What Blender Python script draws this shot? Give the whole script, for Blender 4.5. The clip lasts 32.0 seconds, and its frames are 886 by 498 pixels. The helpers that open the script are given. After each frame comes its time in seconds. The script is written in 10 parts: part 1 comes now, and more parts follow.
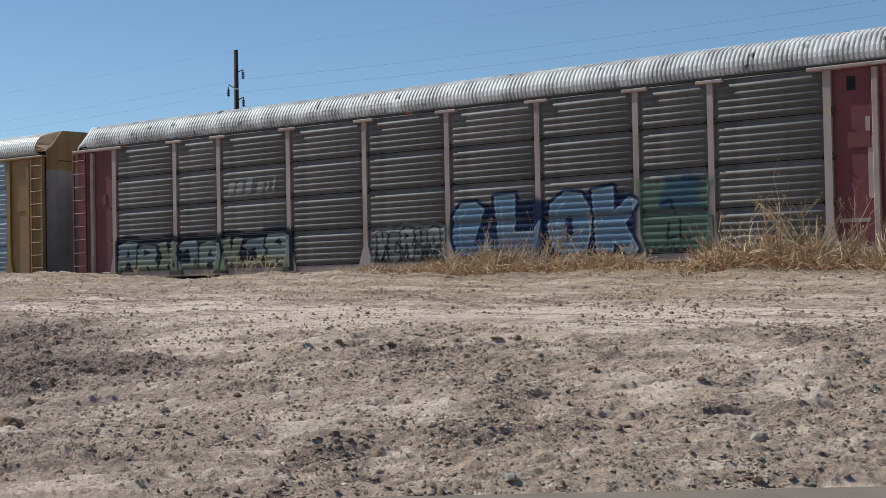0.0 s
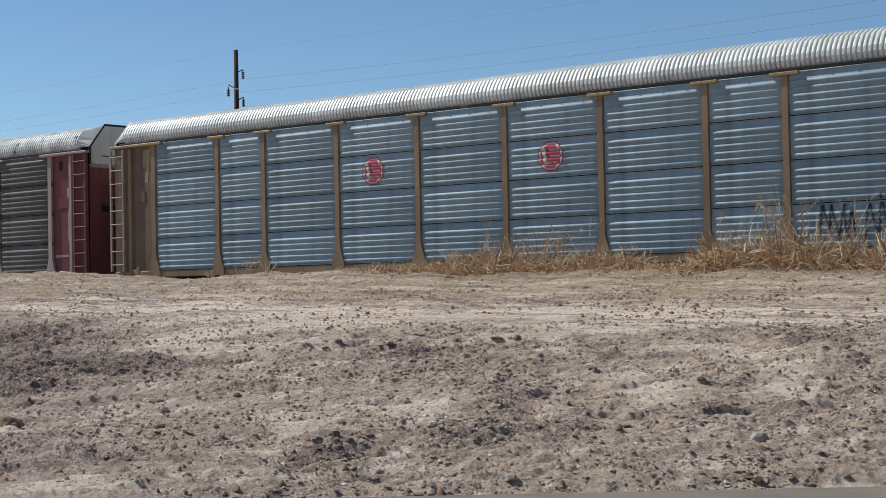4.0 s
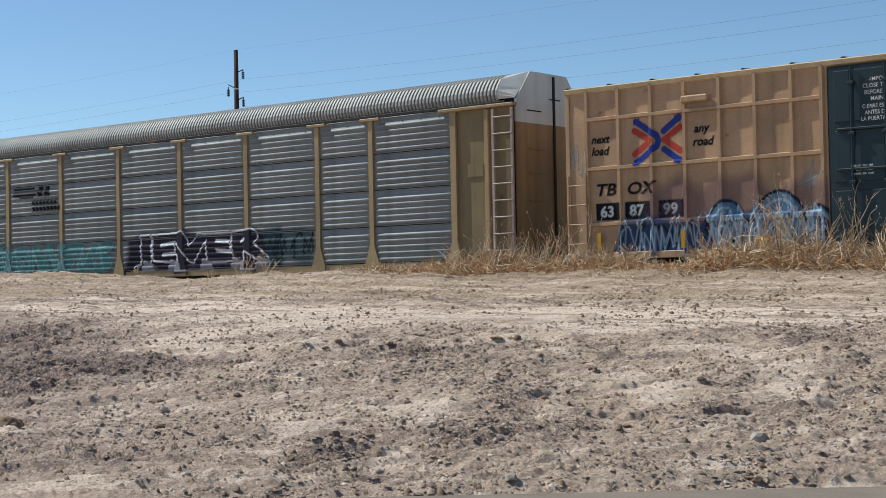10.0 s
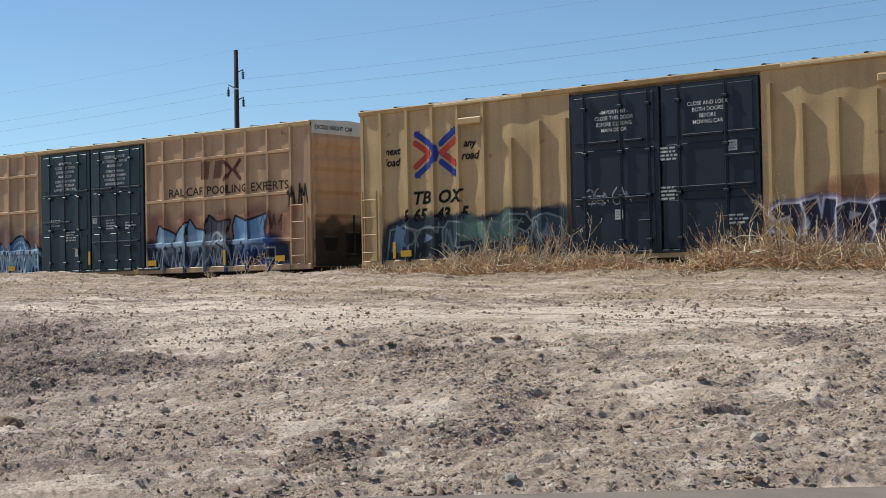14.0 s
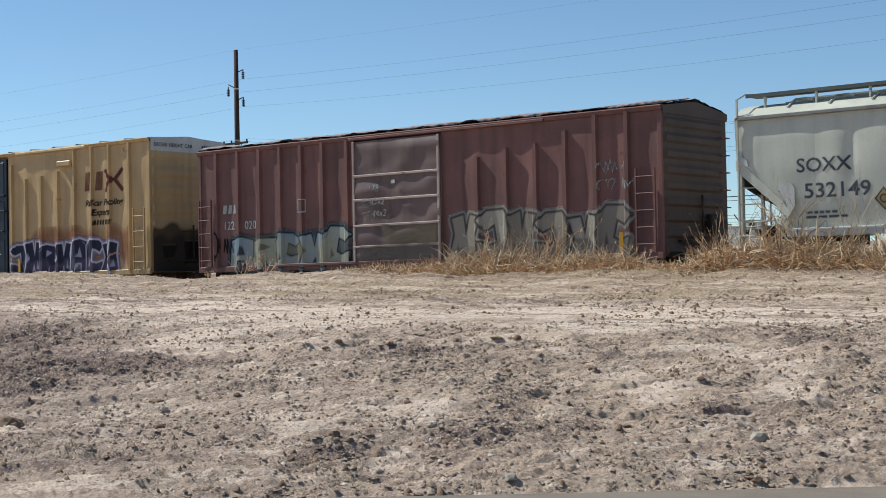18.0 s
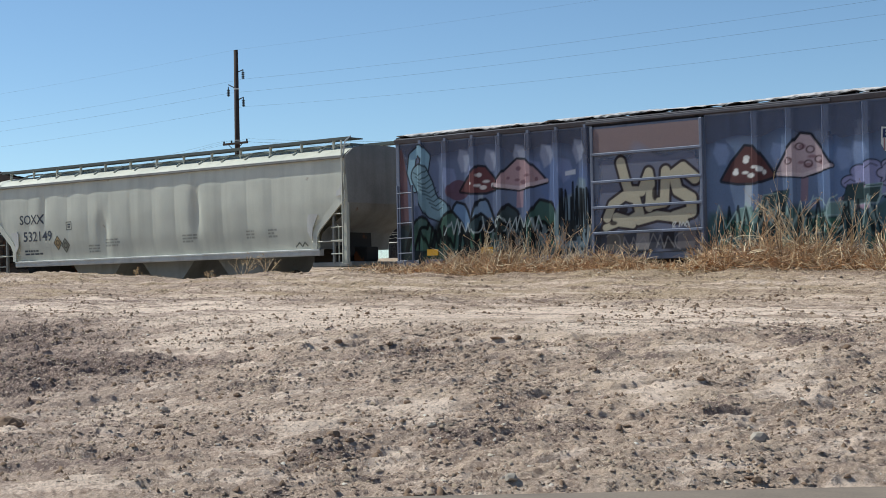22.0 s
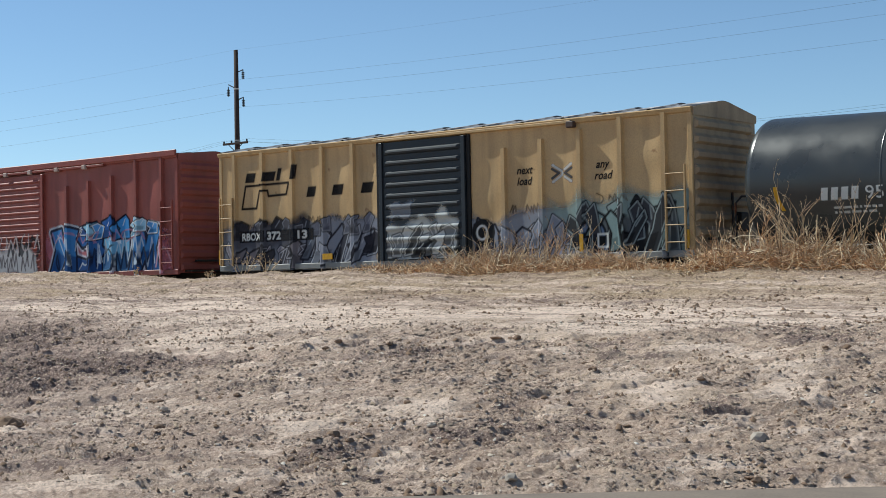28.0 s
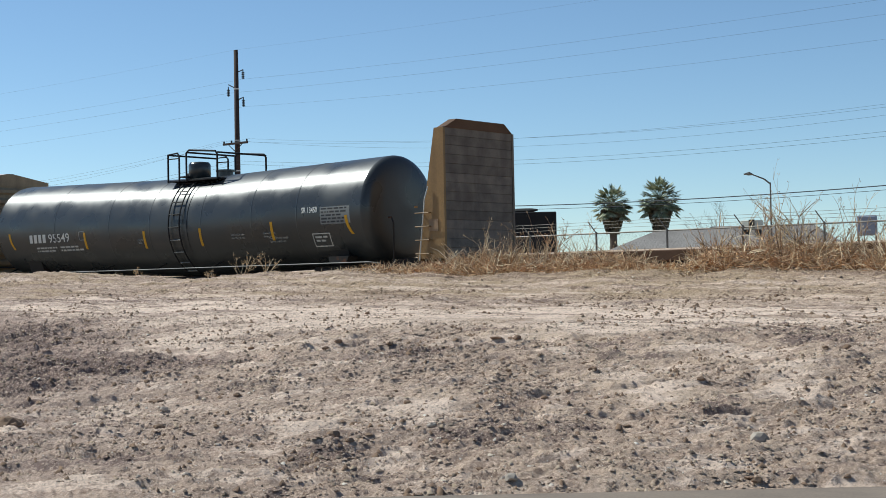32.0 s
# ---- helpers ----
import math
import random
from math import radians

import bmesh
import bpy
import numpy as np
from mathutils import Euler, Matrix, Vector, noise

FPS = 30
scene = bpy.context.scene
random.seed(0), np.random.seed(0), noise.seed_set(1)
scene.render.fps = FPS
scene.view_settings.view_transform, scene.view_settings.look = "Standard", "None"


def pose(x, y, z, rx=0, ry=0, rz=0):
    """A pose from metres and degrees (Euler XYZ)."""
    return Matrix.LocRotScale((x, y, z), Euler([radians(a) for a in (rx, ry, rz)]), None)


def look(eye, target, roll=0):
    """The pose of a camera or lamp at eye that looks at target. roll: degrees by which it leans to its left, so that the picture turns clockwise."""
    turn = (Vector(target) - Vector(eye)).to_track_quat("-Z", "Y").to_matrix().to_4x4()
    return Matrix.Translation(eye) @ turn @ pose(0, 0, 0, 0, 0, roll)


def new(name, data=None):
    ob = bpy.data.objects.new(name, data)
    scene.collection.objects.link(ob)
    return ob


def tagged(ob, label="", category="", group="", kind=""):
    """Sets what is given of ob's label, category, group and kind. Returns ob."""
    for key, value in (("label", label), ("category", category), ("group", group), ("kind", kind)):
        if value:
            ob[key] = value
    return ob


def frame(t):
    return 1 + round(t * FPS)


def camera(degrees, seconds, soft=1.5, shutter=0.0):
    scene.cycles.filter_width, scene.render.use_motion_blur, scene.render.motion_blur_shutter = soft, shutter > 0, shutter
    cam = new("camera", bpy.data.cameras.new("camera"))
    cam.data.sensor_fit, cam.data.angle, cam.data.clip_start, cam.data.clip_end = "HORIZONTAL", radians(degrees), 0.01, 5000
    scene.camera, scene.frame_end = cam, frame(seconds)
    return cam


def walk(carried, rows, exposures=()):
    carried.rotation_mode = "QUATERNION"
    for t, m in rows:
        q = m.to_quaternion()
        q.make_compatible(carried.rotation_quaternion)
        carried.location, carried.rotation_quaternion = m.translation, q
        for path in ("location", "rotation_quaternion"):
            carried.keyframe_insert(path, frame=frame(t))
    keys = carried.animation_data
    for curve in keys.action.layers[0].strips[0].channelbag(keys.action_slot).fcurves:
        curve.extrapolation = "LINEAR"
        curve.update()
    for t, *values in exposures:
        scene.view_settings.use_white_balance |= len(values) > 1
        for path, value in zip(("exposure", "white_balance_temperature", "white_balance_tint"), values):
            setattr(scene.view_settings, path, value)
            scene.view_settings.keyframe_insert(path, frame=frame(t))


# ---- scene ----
import functools

# A freight train rolls past a dirt bank; the camera stands still and looks across the bank.
# World: x along the track (the train rolls towards -x), y away from the camera, z = 0 at the top of the rails.
EYE = (0.0, 0.0, 0.30)
YAW, PITCH, ROLL = radians(38.973), radians(1.4263), -1.141
AIM = (EYE[0] - math.sin(YAW) * math.cos(PITCH), EYE[1] + math.cos(YAW) * math.cos(PITCH), EYE[2] + math.sin(PITCH))
cam = camera(32.017, 32.0, soft=0.65)
walk(cam, [(0.0, look(EYE, AIM, ROLL)), (32.0, look(EYE, AIM, ROLL))], exposures=[(0.0, -0.23, 6090, 2.6), (7.5, -0.23, 6090, 2.6), (10.5, 0.03, 6180, 1.3), (32.0, 0.03, 6180, 1.3)])

TRACK_Y = 32.12          # centre line of the track
HW = 1.52                # half the width of a car body


def travel(t):
    """Metres that the train has rolled since 16 s."""
    u = (t - 16.0) / 16.0
    return 109.7417 * u + 1.72202 * u ** 2 - 0.32629 * u ** 3 - 0.41142 * u ** 4


# ---- light ----
TO_SUN = Vector((-4.0, -0.72, 4.25)).normalized()
world = bpy.data.worlds.new("sky")
scene.world = world
world.use_nodes = True
sky = world.node_tree.nodes.new("ShaderNodeTexSky")
sky.sky_type, sky.sun_disc = "NISHITA", False
sky.sun_elevation = math.asin(TO_SUN.z)
sky.sun_rotation = math.atan2(TO_SUN.x, TO_SUN.y)
sky.altitude, sky.air_density, sky.dust_density, sky.ozone_density = 2200, 1.0, 0.12, 2.7
world.node_tree.links.new(sky.outputs[0], world.node_tree.nodes["Background"].inputs["Color"])
world.node_tree.nodes["Background"].inputs["Strength"].default_value = 0.108
sun_data = bpy.data.lights.new("sun", "SUN")
sun_data.energy, sun_data.angle, sun_data.color = 5.0, radians(0.5), (1.0, 0.955, 0.90)
sun = new("sun", sun_data)
sun.matrix_world = look(TO_SUN * 50, (0, 0, 0))


# ---- mesh helpers ----
def lin(r, g, b):
    return tuple(((c / 255) / 12.92 if c < 10.3 else ((c / 255 + 0.055) / 1.055) ** 2.4) for c in (r, g, b))


class Geo:
    """Vertices and faces of one mesh in the making."""

    def __init__(self):
        self.v, self.f = [], []

    def add(self, verts, faces):
        n = len(self.v)
        self.v += [tuple(p) for p in verts]
        self.f += [tuple(i + n for i in f) for f in faces]
        return self

    def box(self, x0, x1, y0, y1, z0, z1, c=0.0):
        if c <= 0:
            v = [(x, y, z) for x in (x0, x1) for y in (y0, y1) for z in (z0, z1)]
            return self.add(v, [(0, 1, 3, 2), (4, 6, 7, 5), (0, 4, 5, 1), (2, 3, 7, 6), (0, 2, 6, 4), (1, 5, 7, 3)])
        c = min(c, (x1 - x0) * 0.45, (y1 - y0) * 0.45, (z1 - z0) * 0.45)
        v, ix = [], {}
        for i, (xa, sx) in enumerate(((x0, 1), (x1, -1))):
            for j, (ya, sy) in enumerate(((y0, 1), (y1, -1))):
                for k, (za, sz) in enumerate(((z0, 1), (z1, -1))):
                    for a, p in enumerate(((xa, ya + sy * c, za + sz * c), (xa + sx * c, ya, za + sz * c), (xa + sx * c, ya + sy * c, za))):
                        ix[i, j, k, a] = len(v)
                        v.append(p)
        g = lambda i, j, k, a: ix[i, j, k, a]
        f = []
        for i in (0, 1):
            f.append((g(i, 0, 0, 0), g(i, 1, 0, 0), g(i, 1, 1, 0), g(i, 0, 1, 0)))
            f.append((g(0, i, 0, 1), g(1, i, 0, 1), g(1, i, 1, 1), g(0, i, 1, 1)))
            f.append((g(0, 0, i, 2), g(1, 0, i, 2), g(1, 1, i, 2), g(0, 1, i, 2)))
            for j in (0, 1):
                f.append((g(i, j, 0, 0), g(i, j, 1, 0), g(i, j, 1, 1), g(i, j, 0, 1)))
                f.append((g(i, 0, j, 0), g(i, 1, j, 0), g(i, 1, j, 2), g(i, 0, j, 2)))
                f.append((g(0, i, j, 1), g(1, i, j, 1), g(1, i, j, 2), g(0, i, j, 2)))
                for k in (0, 1):
                    f.append((g(i, j, k, 0), g(i, j, k, 1), g(i, j, k, 2)))
        return self.add(v, f)

    def prism(self, outline, axis, a0, a1):
        """A closed outline of (p, q) pairs, drawn out along an axis: x -> (y, z), y -> (x, z), z -> (x, y)."""
        n = len(outline)
        put = {"x": lambda a, p, q: (a, p, q), "y": lambda a, p, q: (p, a, q), "z": lambda a, p, q: (p, q, a)}[axis]
        v = [put(a, p, q) for a in (a0, a1) for p, q in outline]
        f = [tuple(range(n)), tuple(range(2 * n - 1, n - 1, -1))]
        f += [(i, (i + 1) % n, (i + 1) % n + n, i + n) for i in range(n)]
        return self.add(v, f)

    def tube(self, path, r, n=6, closed=False):
        pts = [Vector(p) for p in path]
        rs = r if isinstance(r, (list, tuple)) else [r] * len(pts)
        v, f = [], []
        side = None
        for i, p in enumerate(pts):
            d = (pts[min(i + 1, len(pts) - 1)] - pts[max(i - 1, 0)]).normalized()
            if side is None:
                side = d.cross(Vector((0, 0, 1)) if abs(d.z) < 0.9 else Vector((1, 0, 0))).normalized()
            else:
                side = (side - d * side.dot(d)).normalized()
            up = d.cross(side)
            v += [tuple(p + (side * math.cos(a) + up * math.sin(a)) * rs[i]) for a in [2 * math.pi * k / n for k in range(n)]]
        for i in range(len(pts) - 1):
            f += [(i * n + k, i * n + (k + 1) % n, (i + 1) * n + (k + 1) % n, (i + 1) * n + k) for k in range(n)]
        f += [tuple(range(n - 1, -1, -1)), tuple(range((len(pts) - 1) * n, len(pts) * n))]
        return self.add(v, f)

    def sheet(self, rows):
        """A skin over rows of points, all rows of one length."""
        n, m = len(rows), len(rows[0])
        return self.add([p for r in rows for p in r], [(i * m + j, i * m + j + 1, (i + 1) * m + j + 1, (i + 1) * m + j) for i in range(n - 1) for j in range(m - 1)])

    def mesh(self, name, material, smooth=False):
        me = bpy.data.meshes.new(name)
        me.from_pydata(self.v, [], self.f)
        me.materials.append(material)
        if smooth:
            me.polygons.foreach_set("use_smooth", [True] * len(me.polygons))
        me.update()
        return me


def part(name, geo, material, parent=None, label="", smooth=False, at=None):
    me = geo if isinstance(geo, bpy.types.Mesh) else geo.mesh(name, material, smooth)
    ob = new(name, me)
    if parent:
        ob.parent = parent
    if at:
        ob.location = at
    if label:
        ob["label"] = label
    return ob


def thing(name, label, category, group="", kind="", at=(0, 0, 0)):
    ob = new(name)
    ob.location = at
    ob.empty_display_size = 0.2
    return tagged(ob, label, category, group, kind)


# ---- materials ----
def surf(name, c, c2=None, rough=0.6, metal=0.0, patch=0.9, grain=30.0, amount=0.6, speck=0.25, streak=0.0, streak_col=(0.03, 0.022, 0.016),
         rust=0.0, rust_col=(0.16, 0.055, 0.02), rust_scale=2.2, bump=0.15, bump_far=0.01, per_piece=0.0, attr=None, world_space=False, gloss=0.3):
    """A painted, dusty or bare surface: patches, fine specks, runs down the side, rust and a little relief."""
    m = bpy.data.materials.new(name)
    m.use_nodes = True
    nt = m.node_tree
    b = nt.nodes["Principled BSDF"]
    b.inputs["Roughness"].default_value, b.inputs["Metallic"].default_value, b.inputs["Specular IOR Level"].default_value = rough, metal, gloss
    co = nt.nodes.new("ShaderNodeTexCoord").outputs["Object"]
    if world_space:
        co = nt.nodes.new("ShaderNodeNewGeometry").outputs["Position"]

    def noise_at(scale, detail=5.0, stretch=None, dist=0.0):
        n = nt.nodes.new("ShaderNodeTexNoise")
        n.inputs["Scale"].default_value, n.inputs["Detail"].default_value, n.inputs["Distortion"].default_value = scale, detail, dist
        src = co
        if stretch:
            mp = nt.nodes.new("ShaderNodeMapping")
            mp.inputs["Scale"].default_value = stretch
            nt.links.new(co, mp.inputs["Vector"])
            src = mp.outputs[0]
        nt.links.new(src, n.inputs["Vector"])
        return n.outputs["Fac"]

    def ramp(src, lo, hi):
        r = nt.nodes.new("ShaderNodeMapRange")
        r.inputs["From Min"].default_value, r.inputs["From Max"].default_value = lo, hi
        nt.links.new(src, r.inputs["Value"])
        return r.outputs[0]

    def mix(fac, a, bb, mode="MIX"):
        x = nt.nodes.new("ShaderNodeMix")
        x.data_type, x.blend_type = "RGBA", mode
        for sock, val in ((x.inputs["Factor"], fac), (x.inputs["A"], a), (x.inputs["B"], bb)):
            if isinstance(val, (int, float)):
                sock.default_value = val
            elif isinstance(val, tuple):
                sock.default_value = (*val, 1.0)
            else:
                nt.links.new(val, sock)
        return x.outputs["Result"]

    def times(src, k):
        x = nt.nodes.new("ShaderNodeMath")
        x.operation = "MULTIPLY"
        nt.links.new(src, x.inputs[0])
        x.inputs[1].default_value = k
        return x.outputs[0]

    c2 = c2 or tuple(x * 0.62 for x in c)
    base = c
    if attr:
        at = nt.nodes.new("ShaderNodeAttribute")
        at.attribute_name = attr
        base = at.outputs["Color"]
        col = mix(times(ramp(noise_at(patch), 0.35, 0.75), amount * 0.4), base, tuple(0.18 for _ in c))
    else:
        col = mix(times(ramp(noise_at(patch, 6.0), 0.35, 0.68), amount), base, c2)
    fine = noise_at(grain, 4.0)
    col = mix(times(ramp(fine, 0.4, 0.8), speck), col, tuple(x * 0.35 for x in c2) if not attr else (0.05, 0.045, 0.04))
    if streak:
        col = mix(times(ramp(noise_at(1.0, 4.0, (3.2, 3.2, 0.22)), 0.45, 0.8), streak), col, streak_col)
    if rust:
        col = mix(ramp(noise_at(rust_scale, 9.0), 0.72 - rust * 0.3, 0.80 - rust * 0.3), col, rust_col)
    if per_piece:
        oi = nt.nodes.new("ShaderNodeObjectInfo")
        hs = nt.nodes.new("ShaderNodeHueSaturation")
        nt.links.new(ramp(oi.outputs["Random"], 0.0, 1.0), hs.inputs["Value"])
        r = hs.inputs["Value"].links[0].from_node
        r.inputs["To Min"].default_value, r.inputs["To Max"].default_value = 1 - per_piece, 1 + per_piece
        nt.links.new(col, hs.inputs["Color"])
        col = hs.outputs[0]
    nt.links.new(col, b.inputs["Base Color"])
    if bump:
        bp = nt.nodes.new("ShaderNodeBump")
        bp.inputs["Strength"].default_value, bp.inputs["Distance"].default_value = bump, bump_far
        nt.links.new(fine, bp.inputs["Height"])
        nt.links.new(bp.outputs[0], b.inputs["Normal"])
    if attr:
        tr = nt.nodes.new("ShaderNodeBsdfTransparent")
        ms = nt.nodes.new("ShaderNodeMixShader")
        nt.links.new(at.outputs["Alpha"], ms.inputs[0])
        nt.links.new(tr.outputs[0], ms.inputs[1])
        nt.links.new(b.outputs[0], ms.inputs[2])
        nt.links.new(ms.outputs[0], nt.nodes["Material Output"].inputs["Surface"])
    return m


M_STEEL = surf("dark steel", (0.035, 0.031, 0.028), rough=0.7, metal=0.3, rust=0.4)
# also stands in for shade inside car carriers and beside a door
M_BLACK = surf("black parts and painted shade", (0.016, 0.016, 0.017), rough=0.75)
M_WHEEL = surf("wheel steel", (0.09, 0.06, 0.045), rough=0.6, metal=0.5)
M_TAN = surf("weathered tan paint", lin(176, 150, 110), lin(142, 120, 88), rough=0.55, streak=0.35, rust=0.05)
M_TAN2 = surf("warm tan paint", lin(154, 122, 78), lin(122, 94, 60), rough=0.55, streak=0.4, rust=0.06)
M_BROWNTAN = surf("sun-baked brown tan paint", lin(160, 131, 101), lin(122, 99, 77), rough=0.6, streak=0.3, rust=0.08)
M_BAY = surf("grimy brown tan paint", lin(134, 110, 89), lin(102, 82, 67), rough=0.65, streak=0.5, rust=0.1)
M_BAY2 = surf("grimy olive tan paint", lin(144, 124, 90), lin(112, 96, 70), rough=0.65, streak=0.5, rust=0.08)
M_MAROON = surf("faded maroon paint", lin(126, 68, 70), lin(98, 54, 55), rough=0.6, streak=0.4, rust=0.1)
M_ROSE = surf("chalky maroon paint", lin(184, 166, 156), lin(150, 118, 110), rough=0.65, streak=0.3, rust=0.1)
M_GALV = surf("galvanised blue-grey sheet", lin(163, 178, 184), lin(127, 141, 149), rough=0.58, metal=0.0, patch=0.5, streak=0.4, per_piece=0.10)
M_GALV2 = surf("dull galvanised sheet", lin(146, 147, 145), lin(112, 113, 112), rough=0.58, metal=0.0, patch=0.5, streak=0.35, per_piece=0.10)
M_RUSTY = surf("soot-brown sheet", lin(122, 115, 109), lin(80, 75, 72), rough=0.6, metal=0.0, patch=0.6, streak=0.45, rust=0.04, per_piece=0.12)
M_ROOF = surf("white galvanised roof", lin(236, 235, 231), lin(196, 193, 187), rough=0.45, metal=0.1, patch=0.7, streak=0.2, rust=0.02)
M_ROOF_D = surf("grey galvanised roof", lin(164, 162, 158), lin(134, 131, 128), rough=0.6, metal=0.1, patch=0.7)
M_ROOF_OLD = surf("peeling white roof", lin(240, 238, 234), lin(160, 154, 150), rough=0.5, metal=0.0, patch=1.6, amount=0.8, rust=0.34, rust_scale=2.6, rust_col=(0.12, 0.105, 0.10))
M_ROOF_PEEL = surf("black roof with peeling white paint", lin(206, 202, 198), lin(92, 88, 88), rough=0.65, patch=1.6, amount=1.0, rust=0.74, rust_scale=1.9, rust_col=(0.035, 0.032, 0.032))
M_SLATE = surf("slate grey trim paint", lin(96, 94, 100), lin(70, 66, 70), rough=0.6, streak=0.3, rust=0.1)
M_WHITE = surf("chalky white paint", lin(205, 203, 198), lin(176, 172, 166), rough=0.6, streak=0.2)
M_NAVY = surf("blue-black door paint", lin(40, 58, 65), lin(30, 44, 49), rough=0.42, streak=0.3)
M_INK = surf("ink-blue door paint", lin(32, 40, 54), lin(24, 30, 40), rough=0.42, streak=0.3)
M_CREAMY = surf("sun-bleached cream paint", lin(216, 192, 152), lin(186, 160, 120), rough=0.5, streak=0.2)
M_NAVY_D = surf("near-black door paint", lin(44, 50, 56), lin(32, 36, 40), rough=0.45, streak=0.3)
M_YELLOW = surf("mellow yellow paint", lin(198, 166, 119), lin(172, 143, 101), rough=0.5, streak=0.3, rust=0.05)
# grimy yellow, darkened as well for the shade on the end
M_YELLOW_END = surf("shaded grimy yellow end paint", lin(172, 150, 120), lin(134, 116, 94), rough=0.65, patch=1.4, amount=0.7, streak=0.4, rust=0.08)
M_OCHRE = surf("faded ochre paint", lin(194, 158, 123), lin(164, 131, 99), rough=0.55, streak=0.35, rust=0.06)
M_OXIDE = surf("faded oxide red paint", lin(132, 92, 86), lin(102, 75, 70), rough=0.62, streak=0.5, rust=0.12)
M_DOORBROWN = surf("grimy brown door paint", lin(122, 102, 98), lin(92, 77, 75), rough=0.6, streak=0.5, rust=0.1)
M_BRICKRED = surf("brick red paint", lin(150, 80, 70), lin(120, 66, 59), rough=0.5, streak=0.3, rust=0.05)
M_BROWN = surf("red-brown end paint", lin(90, 75, 69), lin(68, 56, 51), rough=0.65, streak=0.4, rust=0.06)
M_BLUEWASH = surf("blue sprayed paint", lin(122, 128, 146), lin(96, 101, 116), rough=0.55, streak=0.45)
M_GREY = surf("pale grey hopper paint", lin(208, 206, 191), lin(184, 183, 170), rough=0.45, streak=0.18, speck=0.12, rust=0.02)
M_GREY_D = surf("mid grey of underframes, shaded ends and bar glints", lin(150, 150, 146), lin(112, 110, 106), rough=0.55, streak=0.3, rust=0.08)
M_TANK = surf("black tank paint", lin(51, 53, 53), lin(64, 66, 66), rough=0.6, patch=0.35, grain=60, streak=0.5, streak_col=(0.030, 0.036, 0.037), bump=0.01, per_piece=0.10)
tn = M_TANK.node_tree
tb = tn.nodes["Principled BSDF"]
tb.inputs["Specular IOR Level"].default_value = 0.5
# dull and polished stretches of the old paint
tz, tr = tn.nodes.new("ShaderNodeTexNoise"), tn.nodes.new("ShaderNodeMapRange")
tz.inputs["Scale"].default_value, tz.inputs["Detail"].default_value = 0.9, 7.0
for key, val in (("From Min", 0.38), ("From Max", 0.62), ("To Min", 0.25), ("To Max", 0.44)):
    tr.inputs[key].default_value = val
tn.links.new(tn.nodes.new("ShaderNodeTexCoord").outputs["Object"], tz.inputs["Vector"])
tn.links.new(tz.outputs["Fac"], tr.inputs["Value"])
tn.links.new(tr.outputs[0], tb.inputs["Roughness"])
M_AMBER = surf("amber reflector film", lin(214, 160, 40), rough=0.35)
M_PLANK = surf("weathered dark plank", lin(136, 123, 110), lin(92, 83, 75), rough=0.85, patch=3.0, streak=0.3, per_piece=0.18)
M_PAINT = surf("sprayed paint", (0.3, 0.3, 0.3), rough=0.85, attr="paint", amount=0.12, speck=0.12, gloss=0.12)
M_WALK = surf("dark grey-green grating", lin(96, 102, 98), lin(70, 74, 72), rough=0.7)
M_GLINT = surf("bare worn steel", lin(205, 203, 198), lin(170, 165, 158), rough=0.4, metal=0.3)


# ---- painting on the sides of the cars ----
TEXTS = {}


def text_triangles(body, shear=0.0, bold=0.0, align="LEFT"):
    """The triangles of a line of lettering in the built-in font, with capitals one unit high."""
    key = (body, shear, bold, align)
    if key not in TEXTS:
        cu = bpy.data.curves.new("lettering", "FONT")
        cu.body, cu.shear, cu.offset, cu.align_x, cu.space_line = body, shear, bold, align, 1.0
        cu.resolution_u = 3
        ob = bpy.data.objects.new("lettering", cu)
        scene.collection.objects.link(ob)
        me = bpy.data.meshes.new_from_object(ob.evaluated_get(bpy.context.evaluated_depsgraph_get()))
        me.calc_loop_triangles()
        v = np.empty(len(me.vertices) * 3)
        me.vertices.foreach_get("co", v)
        t = np.empty(len(me.loop_triangles) * 3, dtype=np.int64)
        me.loop_triangles.foreach_get("vertices", t)
        TEXTS[key] = v.reshape(-1, 3)[t.reshape(-1, 3)][:, :, :2] / 0.69
        bpy.data.objects.remove(ob)
        bpy.data.meshes.remove(me)
        bpy.data.curves.remove(cu)
    return TEXTS[key]


def wobble(x, z, scale, seed):
    """Smooth random values from -1 to 1 over the plane."""
    r = np.random.RandomState(seed)
    out = np.zeros_like(x)
    for k in range(7):
        a, ph, fr = r.rand() * 6.28, r.rand() * 6.28, scale * (0.6 + 1.6 * r.rand())
        out += np.sin((x * math.cos(a) + z * math.sin(a)) * fr * 6.28 + ph)
    return out / 4.0


